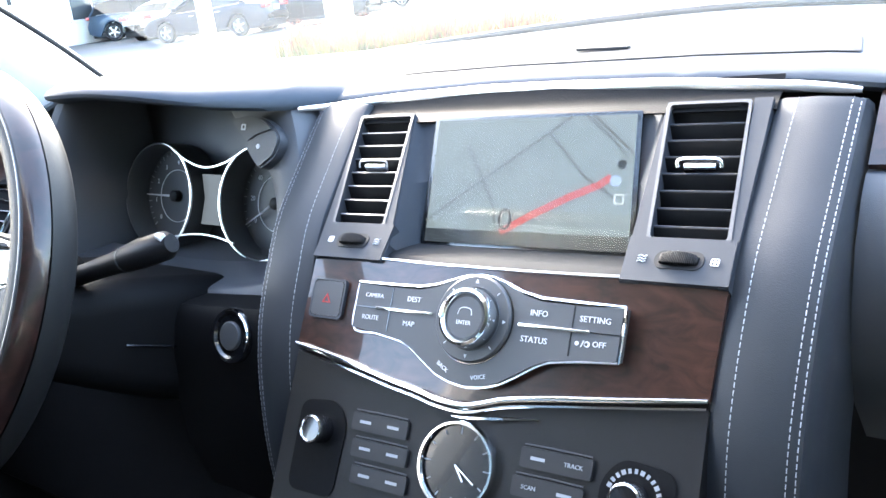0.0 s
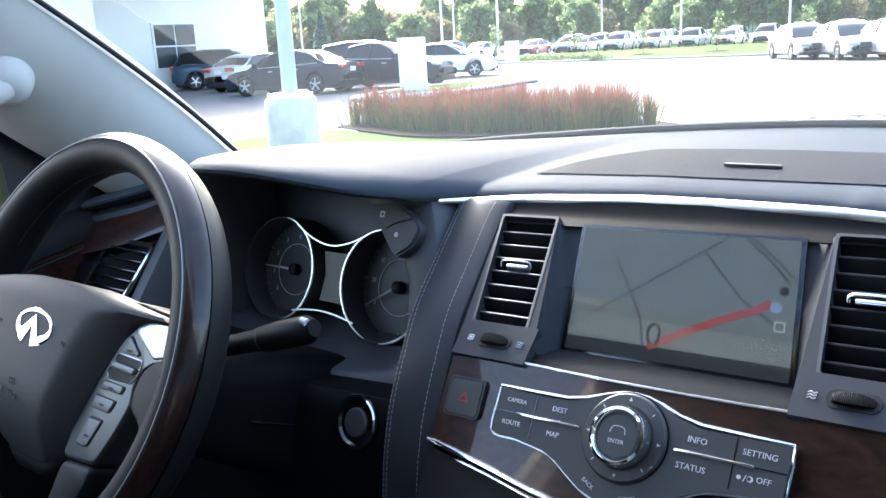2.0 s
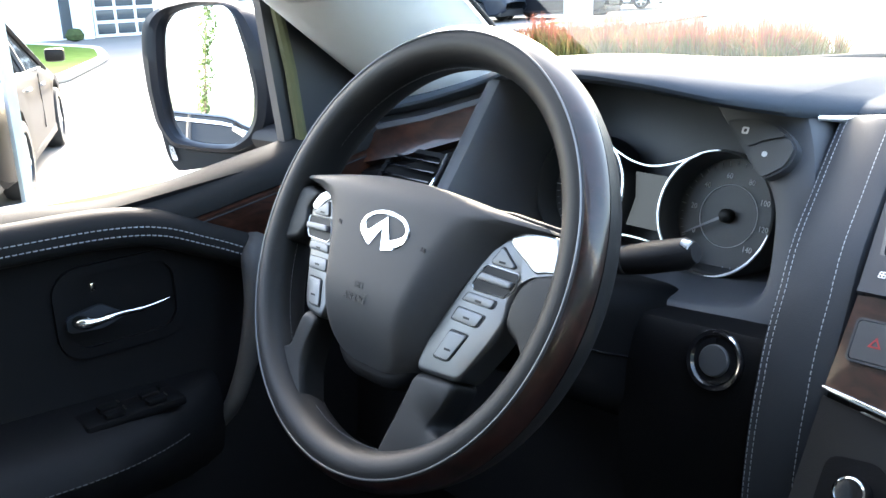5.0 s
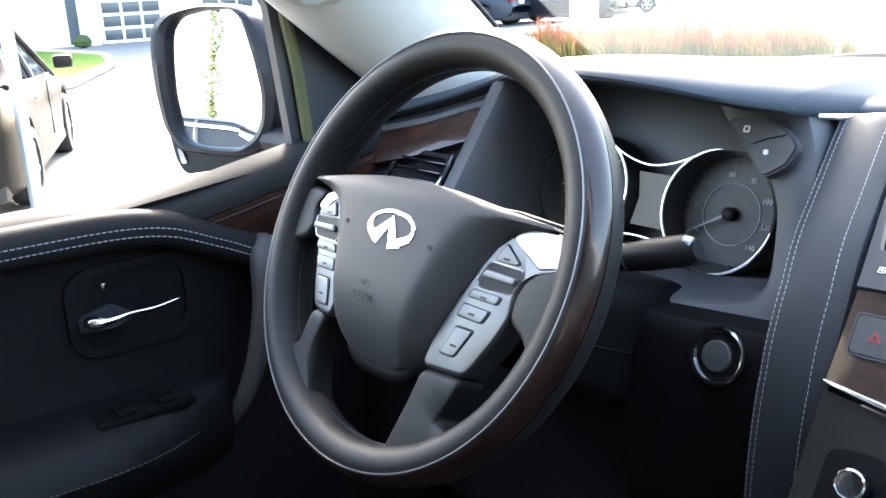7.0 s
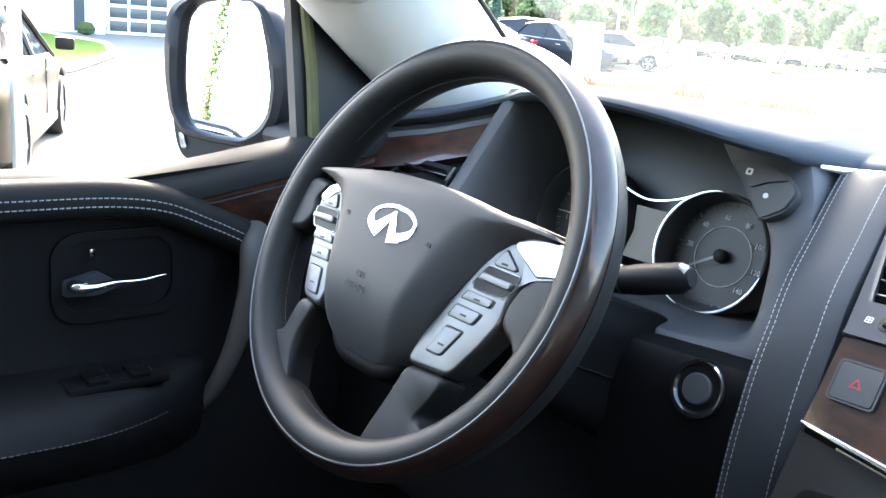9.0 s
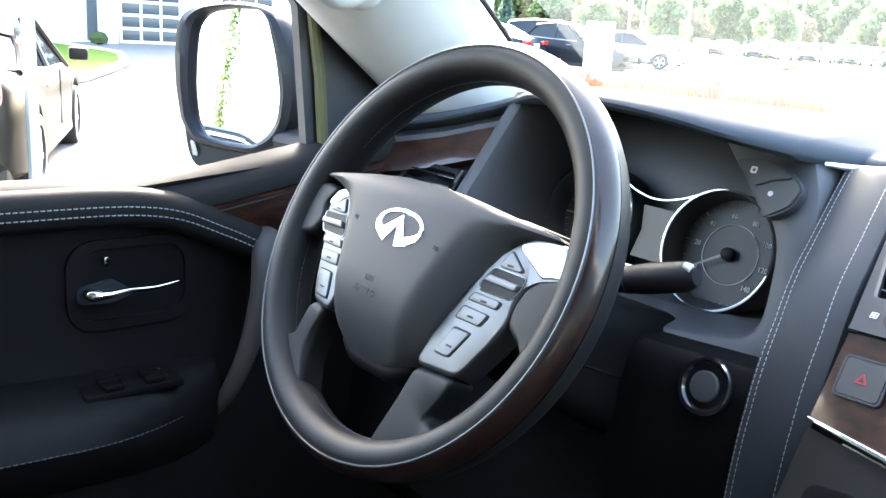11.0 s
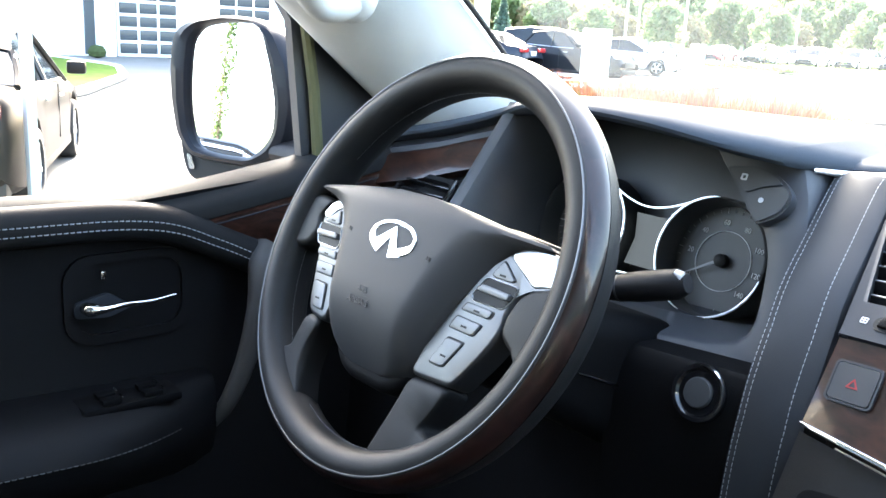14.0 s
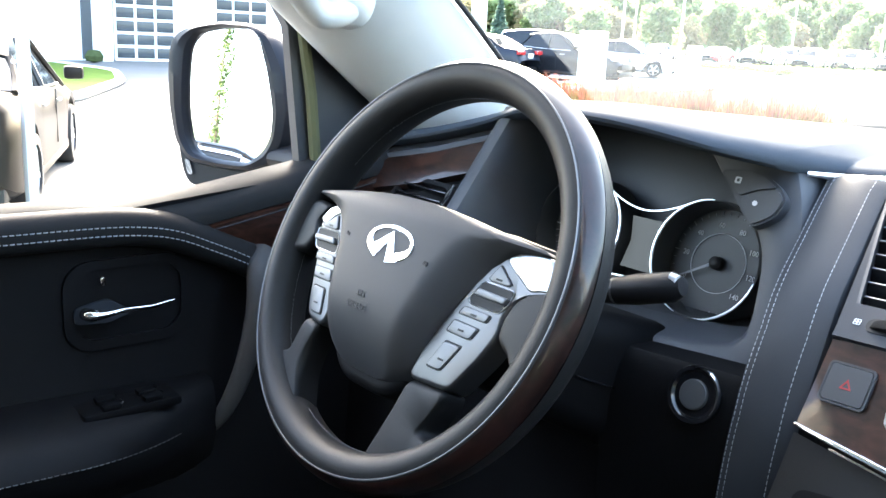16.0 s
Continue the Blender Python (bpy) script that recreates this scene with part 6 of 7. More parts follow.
e.new(0.58).color = (0.155, 0.115, 0.04, 1)
e.new(0.75).color = (0.21, 0.068, 0.046, 1)
nt.links.new(co.outputs["Object"], sep.inputs[0])
nt.links.new(isl.outputs["Random Per Island"], add.inputs[0])
nt.links.new(sep.outputs[2], add.inputs[2])
nt.links.new(add.outputs[0], cr.inputs[0])
nt.links.new(cr.outputs[0], nt.nodes["Principled BSDF"].inputs["Base Color"])
nt.nodes["Principled BSDF"].inputs["Roughness"].default_value = 0.7
let_through(M_BLADE, cr.outputs[0], 0.25)
rnd = random.Random(4)
verts, faces = [], []


def in_poly(x, y, poly):
    c = False
    for i in range(len(poly)):
        (x1, y1), (x2, y2) = poly[i - 1], poly[i]
        if (y1 > y) != (y2 > y) and x < (x2 - x1) * (y - y1) / (y2 - y1) + x1:
            c = not c
    return c


bed = [(-10.6, 10.9), (-8.0, 10.05), (-5.5, 10.75), (-5.3, 11.6), (-6.4, 12.2), (-9.4, 12.0)]
tufts = []
while len(tufts) < 74:
    x, y = rnd.uniform(-10.7, -5.2), rnd.uniform(10.0, 12.3)
    if in_poly(x, y, bed) and all((x - a) ** 2 + (y - b) ** 2 > 0.05 for a, b, _ in tufts):
        tufts.append((x, y, rnd.uniform(0.74, 1.06)))
for tx, ty, hh in tufts:
    for k in range(110):
        a, r = rnd.uniform(0, 6.283), abs(rnd.gauss(0, 0.09))
        bx, by = tx + r * math.cos(a), ty + r * math.sin(a)
        h = hh * rnd.uniform(0.55, 1.0) * 0.74
        lean = rnd.gauss(0, 0.09) + 0.12 * r / 0.09
        dx, dy = math.cos(a + rnd.gauss(0, 0.8)) * lean, math.sin(a + rnd.gauss(0, 0.8)) * lean
        w = rnd.uniform(0.005, 0.009)
        wa = rnd.uniform(0, 3.14)
        wx, wy = w * math.cos(wa), w * math.sin(wa)
        b0 = len(verts)
        for f, s in ((0, 1.0), (0.5, 1.2)):
            for q in (-1, 1):
                verts.append((bx + dx * f * f + q * wx * s, by + dy * f * f + q * wy * s, 0.12 + h * f))
        verts.append((bx + dx, by + dy, 0.12 + h * (1 - 0.5 * abs(lean))))
        faces += [(b0, b0 + 1, b0 + 3, b0 + 2), (b0 + 2, b0 + 3, b0 + 4)]
me = bpy.data.meshes.new("ornamental_grass")
me.from_pydata(verts, [], faces)
me.materials.append(M_BLADE)
tagged(new("ornamental_grass", me), "green ornamental grass with rust-red tips in a mulch bed", "grass", kind="stuff")

# lamp post on its round concrete base
lamp = thing("street_lamp", "tall white steel lamp post on a round concrete base", "lamp post")
LPX, LPY = -7.25, 6.75
part("concrete_base", lathe([(0.30, 0.0), (0.29, 0.85), (0.27, 0.90), (0.0, 0.90)], Matrix.Translation((LPX, LPY, 0.0)), 28), M_CONCRETE, lamp, "weathered round concrete base")
part("base_plate", box(LPX, LPY, 0.925, 0.36, 0.36, 0.05, 0.01), M_GALV, lamp)
part("pole", lathe([(0.085, 0.93), (0.085, 8.0), (0, 8.0)], Matrix.Translation((LPX, LPY, 0)), 20), material("pole_paint", (0.42, 0.46, 0.50), 0.5, vary=0.1, vary_scale=4), lamp, "white painted steel pole")
part("hand_hole_cover", box(LPX + 0.06, LPY - 0.06, 2.15, 0.08, 0.08, 0.16, 0.01), M_GALV, lamp)
part("lamp_head", box(LPX + 0.35, LPY, 8.0, 0.75, 0.32, 0.16, 0.05), M_GALV, lamp)
settle(lamp, (LPX, LPY, 0))
# low sign post by the kerb
post = thing("sign_post", "bare galvanised steel post in the lawn edge", "post")
part("post", put(box(0, 0, 0.66, 0.10, 0.06, 1.32, 0.006), Matrix.Translation((-5.75, 1.70, 0.03))), material("weathered_steel", (0.34, 0.35, 0.34), 0.6, vary=0.2, vary_scale=5, grain=0.2), post)
part("bolt", put(disc(0.014, 0.0, 0.012, None, 10), Matrix.Translation((-5.712, 1.63, 1.05)) @ Matrix.Rotation(radians(90), 4, "Y")), M_GALV, post)
settle(post, (-5.75, 1.63, 0))
# white pedestal sign on the far island
sign = thing("pedestal_sign", "blank white pedestal sign on a green island", "sign")
part("sign_body", put(box(0, 0, 0.80, 0.78, 0.26, 1.46, 0.03), Matrix.Translation((-16.6, 19.4, 0.10)) @ Matrix.Rotation(radians(38), 4, "Z")), M_WHITEWALL, sign)
part("sign_foot", put(box(0, 0, 0.05, 0.70, 0.22, 0.14, 0.01), Matrix.Translation((-16.6, 19.4, 0.10)) @ Matrix.Rotation(radians(38), 4, "Z")), M_CONCRETE, sign)
settle(sign, (-16.6, 19.4, 0.1))

# ---- white dealership building ----
bld = thing("showroom_building", "white panelled showroom with glazed garage doors", "building")
part("garage_wall", box(-33.0, 6.0, 3.2, 7.9, 8.0, 6.4, 0.02), M_WHITEWALL, bld)
part("garage_wall", box(-33.4, 13.6, 3.2, 7.9, 7.2, 6.4, 0.02), M_WHITEWALL, bld)
part("wall", box(-39.0, 23.3, 3.2, 8.0, 12.2, 6.4, 0.02), M_WHITEWALL, bld)
part("roof_edge", box(-35.0, 13.0, 6.46, 16.4, 33.0, 0.14, 0.02), M_GALV, bld)
part("dark_joint", box(-29.03, 9.62, 3.2, 0.10, 0.32, 6.3, 0.01), M_WINDOW, bld, "dark glass strip")
part("corner_column", box(-28.9, 10.15, 3.2, 0.5, 0.32, 6.4, 0.02), M_WHITEWALL, bld)
for y0 in (10.60, 14.10):
    gd = part("garage_door", box(-29.38, y0 + 1.03, 1.55, 0.10, 2.06, 3.1), M_WHITEWALL, bld, "garage door with rows of dark panes")
    for r in range(7):
        for c in range(3):
            part("pane", box(-29.31, y0 + 0.36 + 0.67 * c, 0.26 + 0.43 * r, 0.04, 0.57, 0.33, 0.005), M_WINDOW, gd)
for y0, z0, y1, z1 in ((23.0, 1.0, 25.15, 2.95), (18.6, 1.9, 20.5, 2.65)):
    w = part("window", box(-34.97, (y0 + y1) / 2, (z0 + z1) / 2, 0.10, y1 - y0 + 0.14, z1 - z0 + 0.14, 0.01), M_WHITEWALL, bld, "square four-pane window")
    for a in range(2):
        for b in range(2):
            part("pane", box(-34.90, y0 + (y1 - y0) * (0.25 + 0.5 * a), z0 + (z1 - z0) * (0.25 + 0.5 * b), 0.04, (y1 - y0) * 0.46, (z1 - z0) * 0.46, 0.005), M_WINDOW, w)
lettering("sign_letters", "Express", 0.57, Matrix.Translation((-34.93, 18.21, 3.13)) @ Matrix(((0, 0, 1, 0), (1, 0, 0, 0), (0, 1, 0, 0), (0, 0, 0, 1))), M_WINDOW, bld, 1.0, 0.03)
part("shrub", lathe([(0.0, 0.0), (0.24, 0.06), (0.28, 0.2), (0.18, 0.36), (0, 0.40)], Matrix.Translation((-27.6, 9.35, 0.0)), 12), material("shrub_leaves", (0.045, 0.06, 0.025), 0.9, grain=1.0, grain_scale=30, vary=0.5, vary_scale=9, spec=0.1), bld)
settle(bld, (-33, 12, 0))

# ---- parked cars ----
M_TYRE = material("tyre", (0.015, 0.015, 0.016), 0.85, grain=0.3, grain_scale=60, vary=0.2)
M_RIMMETAL = material("alloy_rim", (0.55, 0.56, 0.58), 0.3, metal=0.9, vary=0.08, vary_scale=8)
M_AUTOGLASS = material("car_window_glass", (0.012, 0.014, 0.016), 0.05, vary=0.2, vary_scale=2, spec=0.35)
M_TAIL = material("tail_lamp_red", (0.35, 0.02, 0.02), 0.15, vary=0.1, vary_scale=10, coat=1.0)
M_HEAD = material("head_lamp_clear", (0.65, 0.68, 0.70), 0.10, metal=0.4, vary=0.1, vary_scale=12, coat=1.0)
M_TRIMBLACK = material("car_black_trim", (0.012, 0.012, 0.013), 0.5, vary=0.2, vary_scale=10)
PAINT = {n: material("car_paint_" + n, c, 0.3, metal=m, coat=1.0, vary=0.05, vary_scale=2) for n, c, m in (
    ("black", (0.012, 0.013, 0.016), 0.0), ("bronze", (0.020, 0.017, 0.015), 0.0), ("navy", (0.014, 0.018, 0.028), 0.0), ("slate", (0.05, 0.075, 0.11), 0.3), ("silver", (0.50, 0.51, 0.52), 0.5),
    ("white", (0.80, 0.80, 0.79), 0.0), ("red", (0.32, 0.02, 0.025), 0.0))}
for n in ("bronze", "navy", "black", "slate"):
    PAINT[n].node_tree.nodes["Principled BSDF"].inputs["Coat Weight"].default_value = 0.08
    PAINT[n].node_tree.nodes["Principled BSDF"].inputs["Specular IOR Level"].default_value = 0.18
PAINT["bronze"].node_tree.nodes["Principled BSDF"].inputs["Coat Weight"].default_value = 0.0
PAINT["bronze"].node_tree.nodes["Principled BSDF"].inputs["Specular IOR Level"].default_value = 0.06
STYLE = {
    "sedan": dict(L=4.8, W=0.92, belt=[(-2.4, 0.62), (-2.3, 0.98), (-1.6, 1.05), (-0.4, 0.98), (0.9, 0.94), (1.7, 0.86), (2.25, 0.72), (2.4, 0.55)], top=[(-1.75, 1.03), (-1.05, 1.38), (-0.4, 1.455), (0.2, 1.44), (0.65, 1.30), (1.25, 0.93)], axle=1.40, r=0.33),
    "suv": dict(L=4.9, W=0.96, belt=[(-2.4, 0.72), (-2.35, 1.12), (-1.6, 1.15), (-0.4, 1.08), (0.9, 1.06), (1.7, 1.00), (2.3, 0.86), (2.42, 0.60)], top=[(-2.3, 1.12), (-2.0, 1.60), (-1.0, 1.72), (0.1, 1.70), (0.65, 1.52), (1.25, 1.05)], axle=1.42, r=0.37),
    "soft": dict(L=4.6, W=0.93, belt=[(-2.3, 0.70), (-2.2, 1.05), (-1.4, 1.10), (-0.4, 1.05), (0.8, 1.03), (1.6, 0.98), (2.15, 0.86), (2.3, 0.60)], top=[(-1.5, 1.08), (-1.2, 1.52), (-0.4, 1.60), (0.1, 1.56), (0.4, 1.40), (0.85, 1.02)], axle=1.38, r=0.38),
}


def parked_car(style, paint, m, label, group="", lite=False):
    st = STYLE[style]
    root = thing("parked_car", label, "car", group=group)
    W_, r, ax = st["W"], st["r"], st["axle"]
    by, bz = [p[0] for p in st["belt"]], [p[1] for p in st["belt"]]
    ty, tz = [p[0] for p in st["top"]], [p[1] for p in st["top"]]
    half = st["L"] / 2
    rows = []
    ys = sorted(set(list(np.linspace(-half, half, 33))))
    for y in ys:
        e = abs(y) / half
        w = W_ * (1 - 0.20 * max(0, (e - 0.72) / 0.28) ** 2.2)
        zt = float(np.interp(y, by, bz))
        zb = 0.20 + 0.18 * max(0, (e - 0.8) / 0.2) ** 2
        for a in (-ax, ax):
            dd = abs(y - a)
            if dd < r + 0.06:
                zb = max(zb, math.sqrt((r + 0.06) ** 2 - dd * dd) + r - 0.02)
        zb = min(zb, zt - 0.12)
        mid = zb + (zt - zb) * 0.55
        right = [(w * 0.90, zb), (w * 0.985, zb + 0.05), (w, mid), (w * 0.975, zt - 0.10), (w * 0.90, zt - 0.02), (w * 0.60, zt + 0.012), (0.0, zt + 0.025)]
        row = [(x, y, z) for x, z in right] + [(-x, y, z) for x, z in right[-2::-1]]
        rows.append(row)
    body = part("body", sheet(rows), PAINT[paint], root)
    part("underbody", box(0, 0, 0.30, W_ * 1.75, st["L"] * 0.94, 0.22, 0.05), M_TRIMBLACK, root)
    # greenhouse: glass with a painted roof and pillars
    rows, roof = [], []
    for y, z in zip(np.linspace(ty[0], ty[-1], 25), np.interp(np.linspace(ty[0], ty[-1], 25), ty, tz)):
        base = float(np.interp(y, by, bz)) - 0.03
        z = max(z, base + 0.01)
        k = (z - base) / 0.5
        wt, wb = W_ * (0.90 - 0.20 * min(1, k)), W_ * 0.90
        rows.append([(wb, y, base), (wt + (wb - wt) * 0.35, y, base + (z - base) * 0.6), (wt, y, z - 0.04 * min(1, k)), (wt * 0.85, y, z), (0, y, z + 0.02), (-wt * 0.85, y, z), (-wt, y, z - 0.04 * min(1, k)), (-wt - (wb - wt) * 0.35, y, base + (z - base) * 0.6), (-wb, y, base)])
    part("glasshouse", sheet(rows), M_AUTOGLASS, root)
    i0, i1 = (4, 17) if style != "suv" else (2, 18)
    roof_rows = [[(x * 1.012, y, z + 0.014) for x, y, z in rows[i][2:7]] for i in range(i0, i1)]
    part("roof", sheet(roof_rows), PAINT[paint] if style != "soft" else M_TRIMBLACK, root)
    for s in (1, -1):
        c = 0 if s > 0 else 8
        for i_lo, i_hi in ((24, i1 - 1), (0, i0), (12, 12)):
            pts = [rows[min(24, max(0, round(i_lo + (i_hi - i_lo) * t)))][round(abs(c - 2 * t)) if s > 0 else 8 - round(2 * t)] for t in (0, 0.5, 1)]
            part("pillar", tube([Vector(p) * 1.0 + Vector((s * 0.008, 0, 0.004)) for p in pts], 0.032, 6), PAINT[paint] if i_lo != 12 else M_TRIMBLACK, root)
        if lite:
            part("tail_lamp", box(s * W_ * 0.66, -half + 0.05, float(np.interp(-half + 0.12, by, bz)) - 0.10, 0.40, 0.16, 0.15), M_TAIL, root)
            part("head_lamp", box(s * W_ * 0.68, half - 0.14, float(np.interp(half - 0.15, by, bz)) - 0.06, 0.38, 0.28, 0.13), M_HEAD, root)
            for a in (-ax, ax):
                T = Matrix.Translation((s * (W_ - 0.10), a, r)) @ Matrix.Rotation(radians(90 * s), 4, "Y")
                wh = part("wheel", disc(r, -0.1, 0.1, T, 18), M_TYRE, root)
                part("rim", disc(0.66 * r, 0.05, 0.105, T, 14), M_RIMMETAL, wh)
            continue
        part("window_line", tube([Vector(rows[i][c]) + Vector((s * 0.012, 0, 0.012)) for i in range(2, 22)], 0.012, 5), M_RIMMETAL, root)
        part("sill_trim", box(s * W_ * 0.96, 0, 0.27, 0.05, 2 * ax - 2 * r - 0.1, 0.10, 0.02), M_TRIMBLACK, root)
        part("door_seam", box(s * (W_ - 0.004), 0.05, 0.66, 0.012, 0.012, 0.52), M_TRIMBLACK, root)
        part("door_handle", box(s * (W_ + 0.0), 0.30, float(np.interp(0.3, by, bz)) - 0.16, 0.03, 0.18, 0.025, 0.008), M_RIMMETAL, root)
        part("door_handle", box(s * (W_ + 0.0), -0.70, float(np.interp(-0.7, by, bz)) - 0.16, 0.03, 0.18, 0.025, 0.008), M_RIMMETAL, root)
        part("wing_mirror", box(s * (W_ + 0.09), 0.86, float(np.interp(0.86, by, bz)) + 0.10, 0.20, 0.10, 0.14, 0.04), PAINT[paint], root)
        part("tail_lamp", box(s * W_ * 0.66, -half + 0.05, float(np.interp(-half + 0.12, by, bz)) - 0.10, 0.40, 0.16, 0.15, 0.04), M_TAIL, root)
        part("head_lamp", box(s * W_ * 0.68, half - 0.14, float(np.interp(half - 0.15, by, bz)) - 0.06, 0.38, 0.28, 0.13, 0.04), M_HEAD, root)
        for a in (-ax, ax):
            T = Matrix.Translation((s * (W_ - 0.10), a, r)) @ Matrix.Rotation(radians(90 * s), 4, "Y")
            wh = part("wheel", lathe([(0.66 * r, -0.10), (0.95 * r, -0.10), (r, -0.06), (r, 0.07), (0.95 * r, 0.105), (0.70 * r, 0.105), (0.67 * r, 0.08)], T, 28), M_TYRE, root)
            part("rim", merge(lathe([(0.70 * r, 0.10), (0.68 * r, 0.085), (0.62 * r, 0.04)], T, 28), *[put(box(0.34 * r, 0, 0.075, 0.66 * r, 0.16 * r, 0.03, 0.01), T @ Matrix.Rotation(radians(72 * q), 4, "Z")) for q in range(5)], disc(0.14 * r, 0.05, 0.10, T, 12)), M_RIMMETAL, wh)
            part("wheel_well", disc(0.67 * r, -0.05, 0.02, T, 20), M_TRIMBLACK, wh)
    part("grille", box(0, half - 0.03, 0.56, W_ * 0.85, 0.10, 0.22, 0.03), M_TRIMBLACK, root)
    if lite:
        root.matrix_basis = m
        return root
    part("bumper_intake", box(0, half - 0.04, 0.33, W_ * 1.2, 0.10, 0.12, 0.03), M_TRIMBLACK, root)
    part("plate_plain", box(0, -half + 0.02, 0.78, 0.32, 0.05, 0.15, 0.01), M_WHITEWALL, root)
    root.matrix_basis = m
    return root


def at(x, y, heading):
    return Matrix.Translation((x, y, 0.0)) @ Matrix.Rotation(radians(heading), 4, "Z")


parked_car("sedan", "bronze", at(-7.68, 1.65, 67) @ Matrix.Scale(0.82, 4), "dark bronze sedan parked across the kerb", "parked cars")
parked_car("suv", "slate", at(-33.15, 25.5, -40), "slate blue SUV with its tail to the aisle", "parked cars")
parked_car("sedan", "silver", at(-29.2, 24.0, 10), "silver sedan showing red tail lamps", "parked cars")
parked_car("sedan", "navy", at(-23.5, 20.9, 107), "dark navy sedan seen side on", "parked cars")
parked_car("soft", "black", at(-21.5, 23.7, -76), "black convertible with its dark soft top up", "parked cars")
wsuv = parked_car("suv", "white", at(-26.0, 27.6, -50), "white SUV behind a black one", "parked cars")
wsed = parked_car("sedan", "white", at(-24.7, 30.6, -55), "white sedan at the end of the row", "parked cars")
parked_car("sedan", "silver", at(-4.6, -8.6, -115), "silver sedan parked across the next row", "parked cars")
parked_car("suv", "black", at(-6.1, -13.2, -115), "black SUV parked across the next row", "parked cars")
ssed = parked_car("sedan", "silver", at(-12.4, 40.0, 215), "silver sedan nose out in a row", "cars in a row")
for k in range(1, 6):
    copy_thing(ssed if k % 3 else wsed, at(-12.4 + 2.3 * k, 40.0 - 1.7 * k, 215))["group"] = "cars in a row"
red = parked_car("sedan", "red", at(-47.5, 72.0, 190), "red sedan in the far car park", "far parked cars", True)
navy_far = parked_car("suv", "silver", at(-44.5, 74.0, 190), "silver SUV in the far car park", "far parked cars", True)
far_white = parked_car("sedan", "white", at(-58.0, 66.4, 190), "white sedan in the far car park", "far parked cars", True)
far_wsuv = parked_car("suv", "white", at(-61.0, 65.0, 190), "white SUV in the far car park", "far parked cars", True)
far_silver = parked_car("sedan", "silver", at(-64.0, 63.4, 190), "silver sedan in the far car park", "far parked cars", True)
rnd = random.Random(9)
for row in range(3):
    for k in range(17):
        x = -55 + 2.9 * k + row * 3.0
        y = 68 + 1.55 * k + row * 11.0
        if row == 0 and 2 <= k <= 3:
            continue
        src = rnd.choice([far_silver, far_white, far_white, far_wsuv, navy_far, far_silver])
        c = copy_thing(src, at(x, y, 190 + rnd.uniform(-3, 3)))
        c["group"] = "far parked cars"

# ---- trees ----
M_BARK = material("bark", (0.12, 0.09, 0.07), 0.9, grain=0.8, grain_scale=30, vary=0.3, vary_scale=6)


def leaf_material(name, a, b):
    mat = bpy.data.materials.new(name)
    mat.use_nodes = True
    nt = mat.node_tree
    g = nt.nodes.new("ShaderNodeNewGeometry")
    mx = nt.nodes.new("ShaderNodeMix")
    mx.data_type = "RGBA"
    mx.inputs[6].default_value, mx.inputs[7].default_value = (*a, 1), (*b, 1)
    nt.links.new(g.outputs["Random Per Island"], mx.inputs[0])
    nt.links.new(mx.outputs[2], nt.nodes["Principled BSDF"].inputs["Base Color"])
    nt.nodes["Principled BSDF"].inputs["Roughness"].default_value = 0.65
    let_through(mat, mx.outputs[2], 0.6)
    return mat


M_LEAF = leaf_material("leaves_green", (0.15, 0.22, 0.09), (0.25, 0.31, 0.15))
M_LEAF2 = leaf_material("leaves_rust", (0.20, 0.19, 0.10), (0.29, 0.25, 0.14))
M_NEEDLE = leaf_material("needles_blue_green", (0.06, 0.11, 0.08), (0.11, 0.17, 0.13))


def leaf_cloud(points, size, rnd):
    verts, faces = [], []
    for p in points:
        n = Vector((rnd.gauss(0, 1), rnd.gauss(0, 1), rnd.gauss(0, 1))).normalized()
        u = n.orthogonal().normalized()
        v = n.cross(u)
        s = size * rnd.uniform(0.6, 1.3)
        b = len(verts)
        verts += [tuple(p + u * s), tuple(p + v * s * 0.6), tuple(p - u * s), tuple(p - v * s * 0.6)]
        faces.append((b, b + 1, b + 2, b + 3))
    me = bpy.data.meshes.new("crown")
    me.from_pydata(verts, [], faces)
    return me


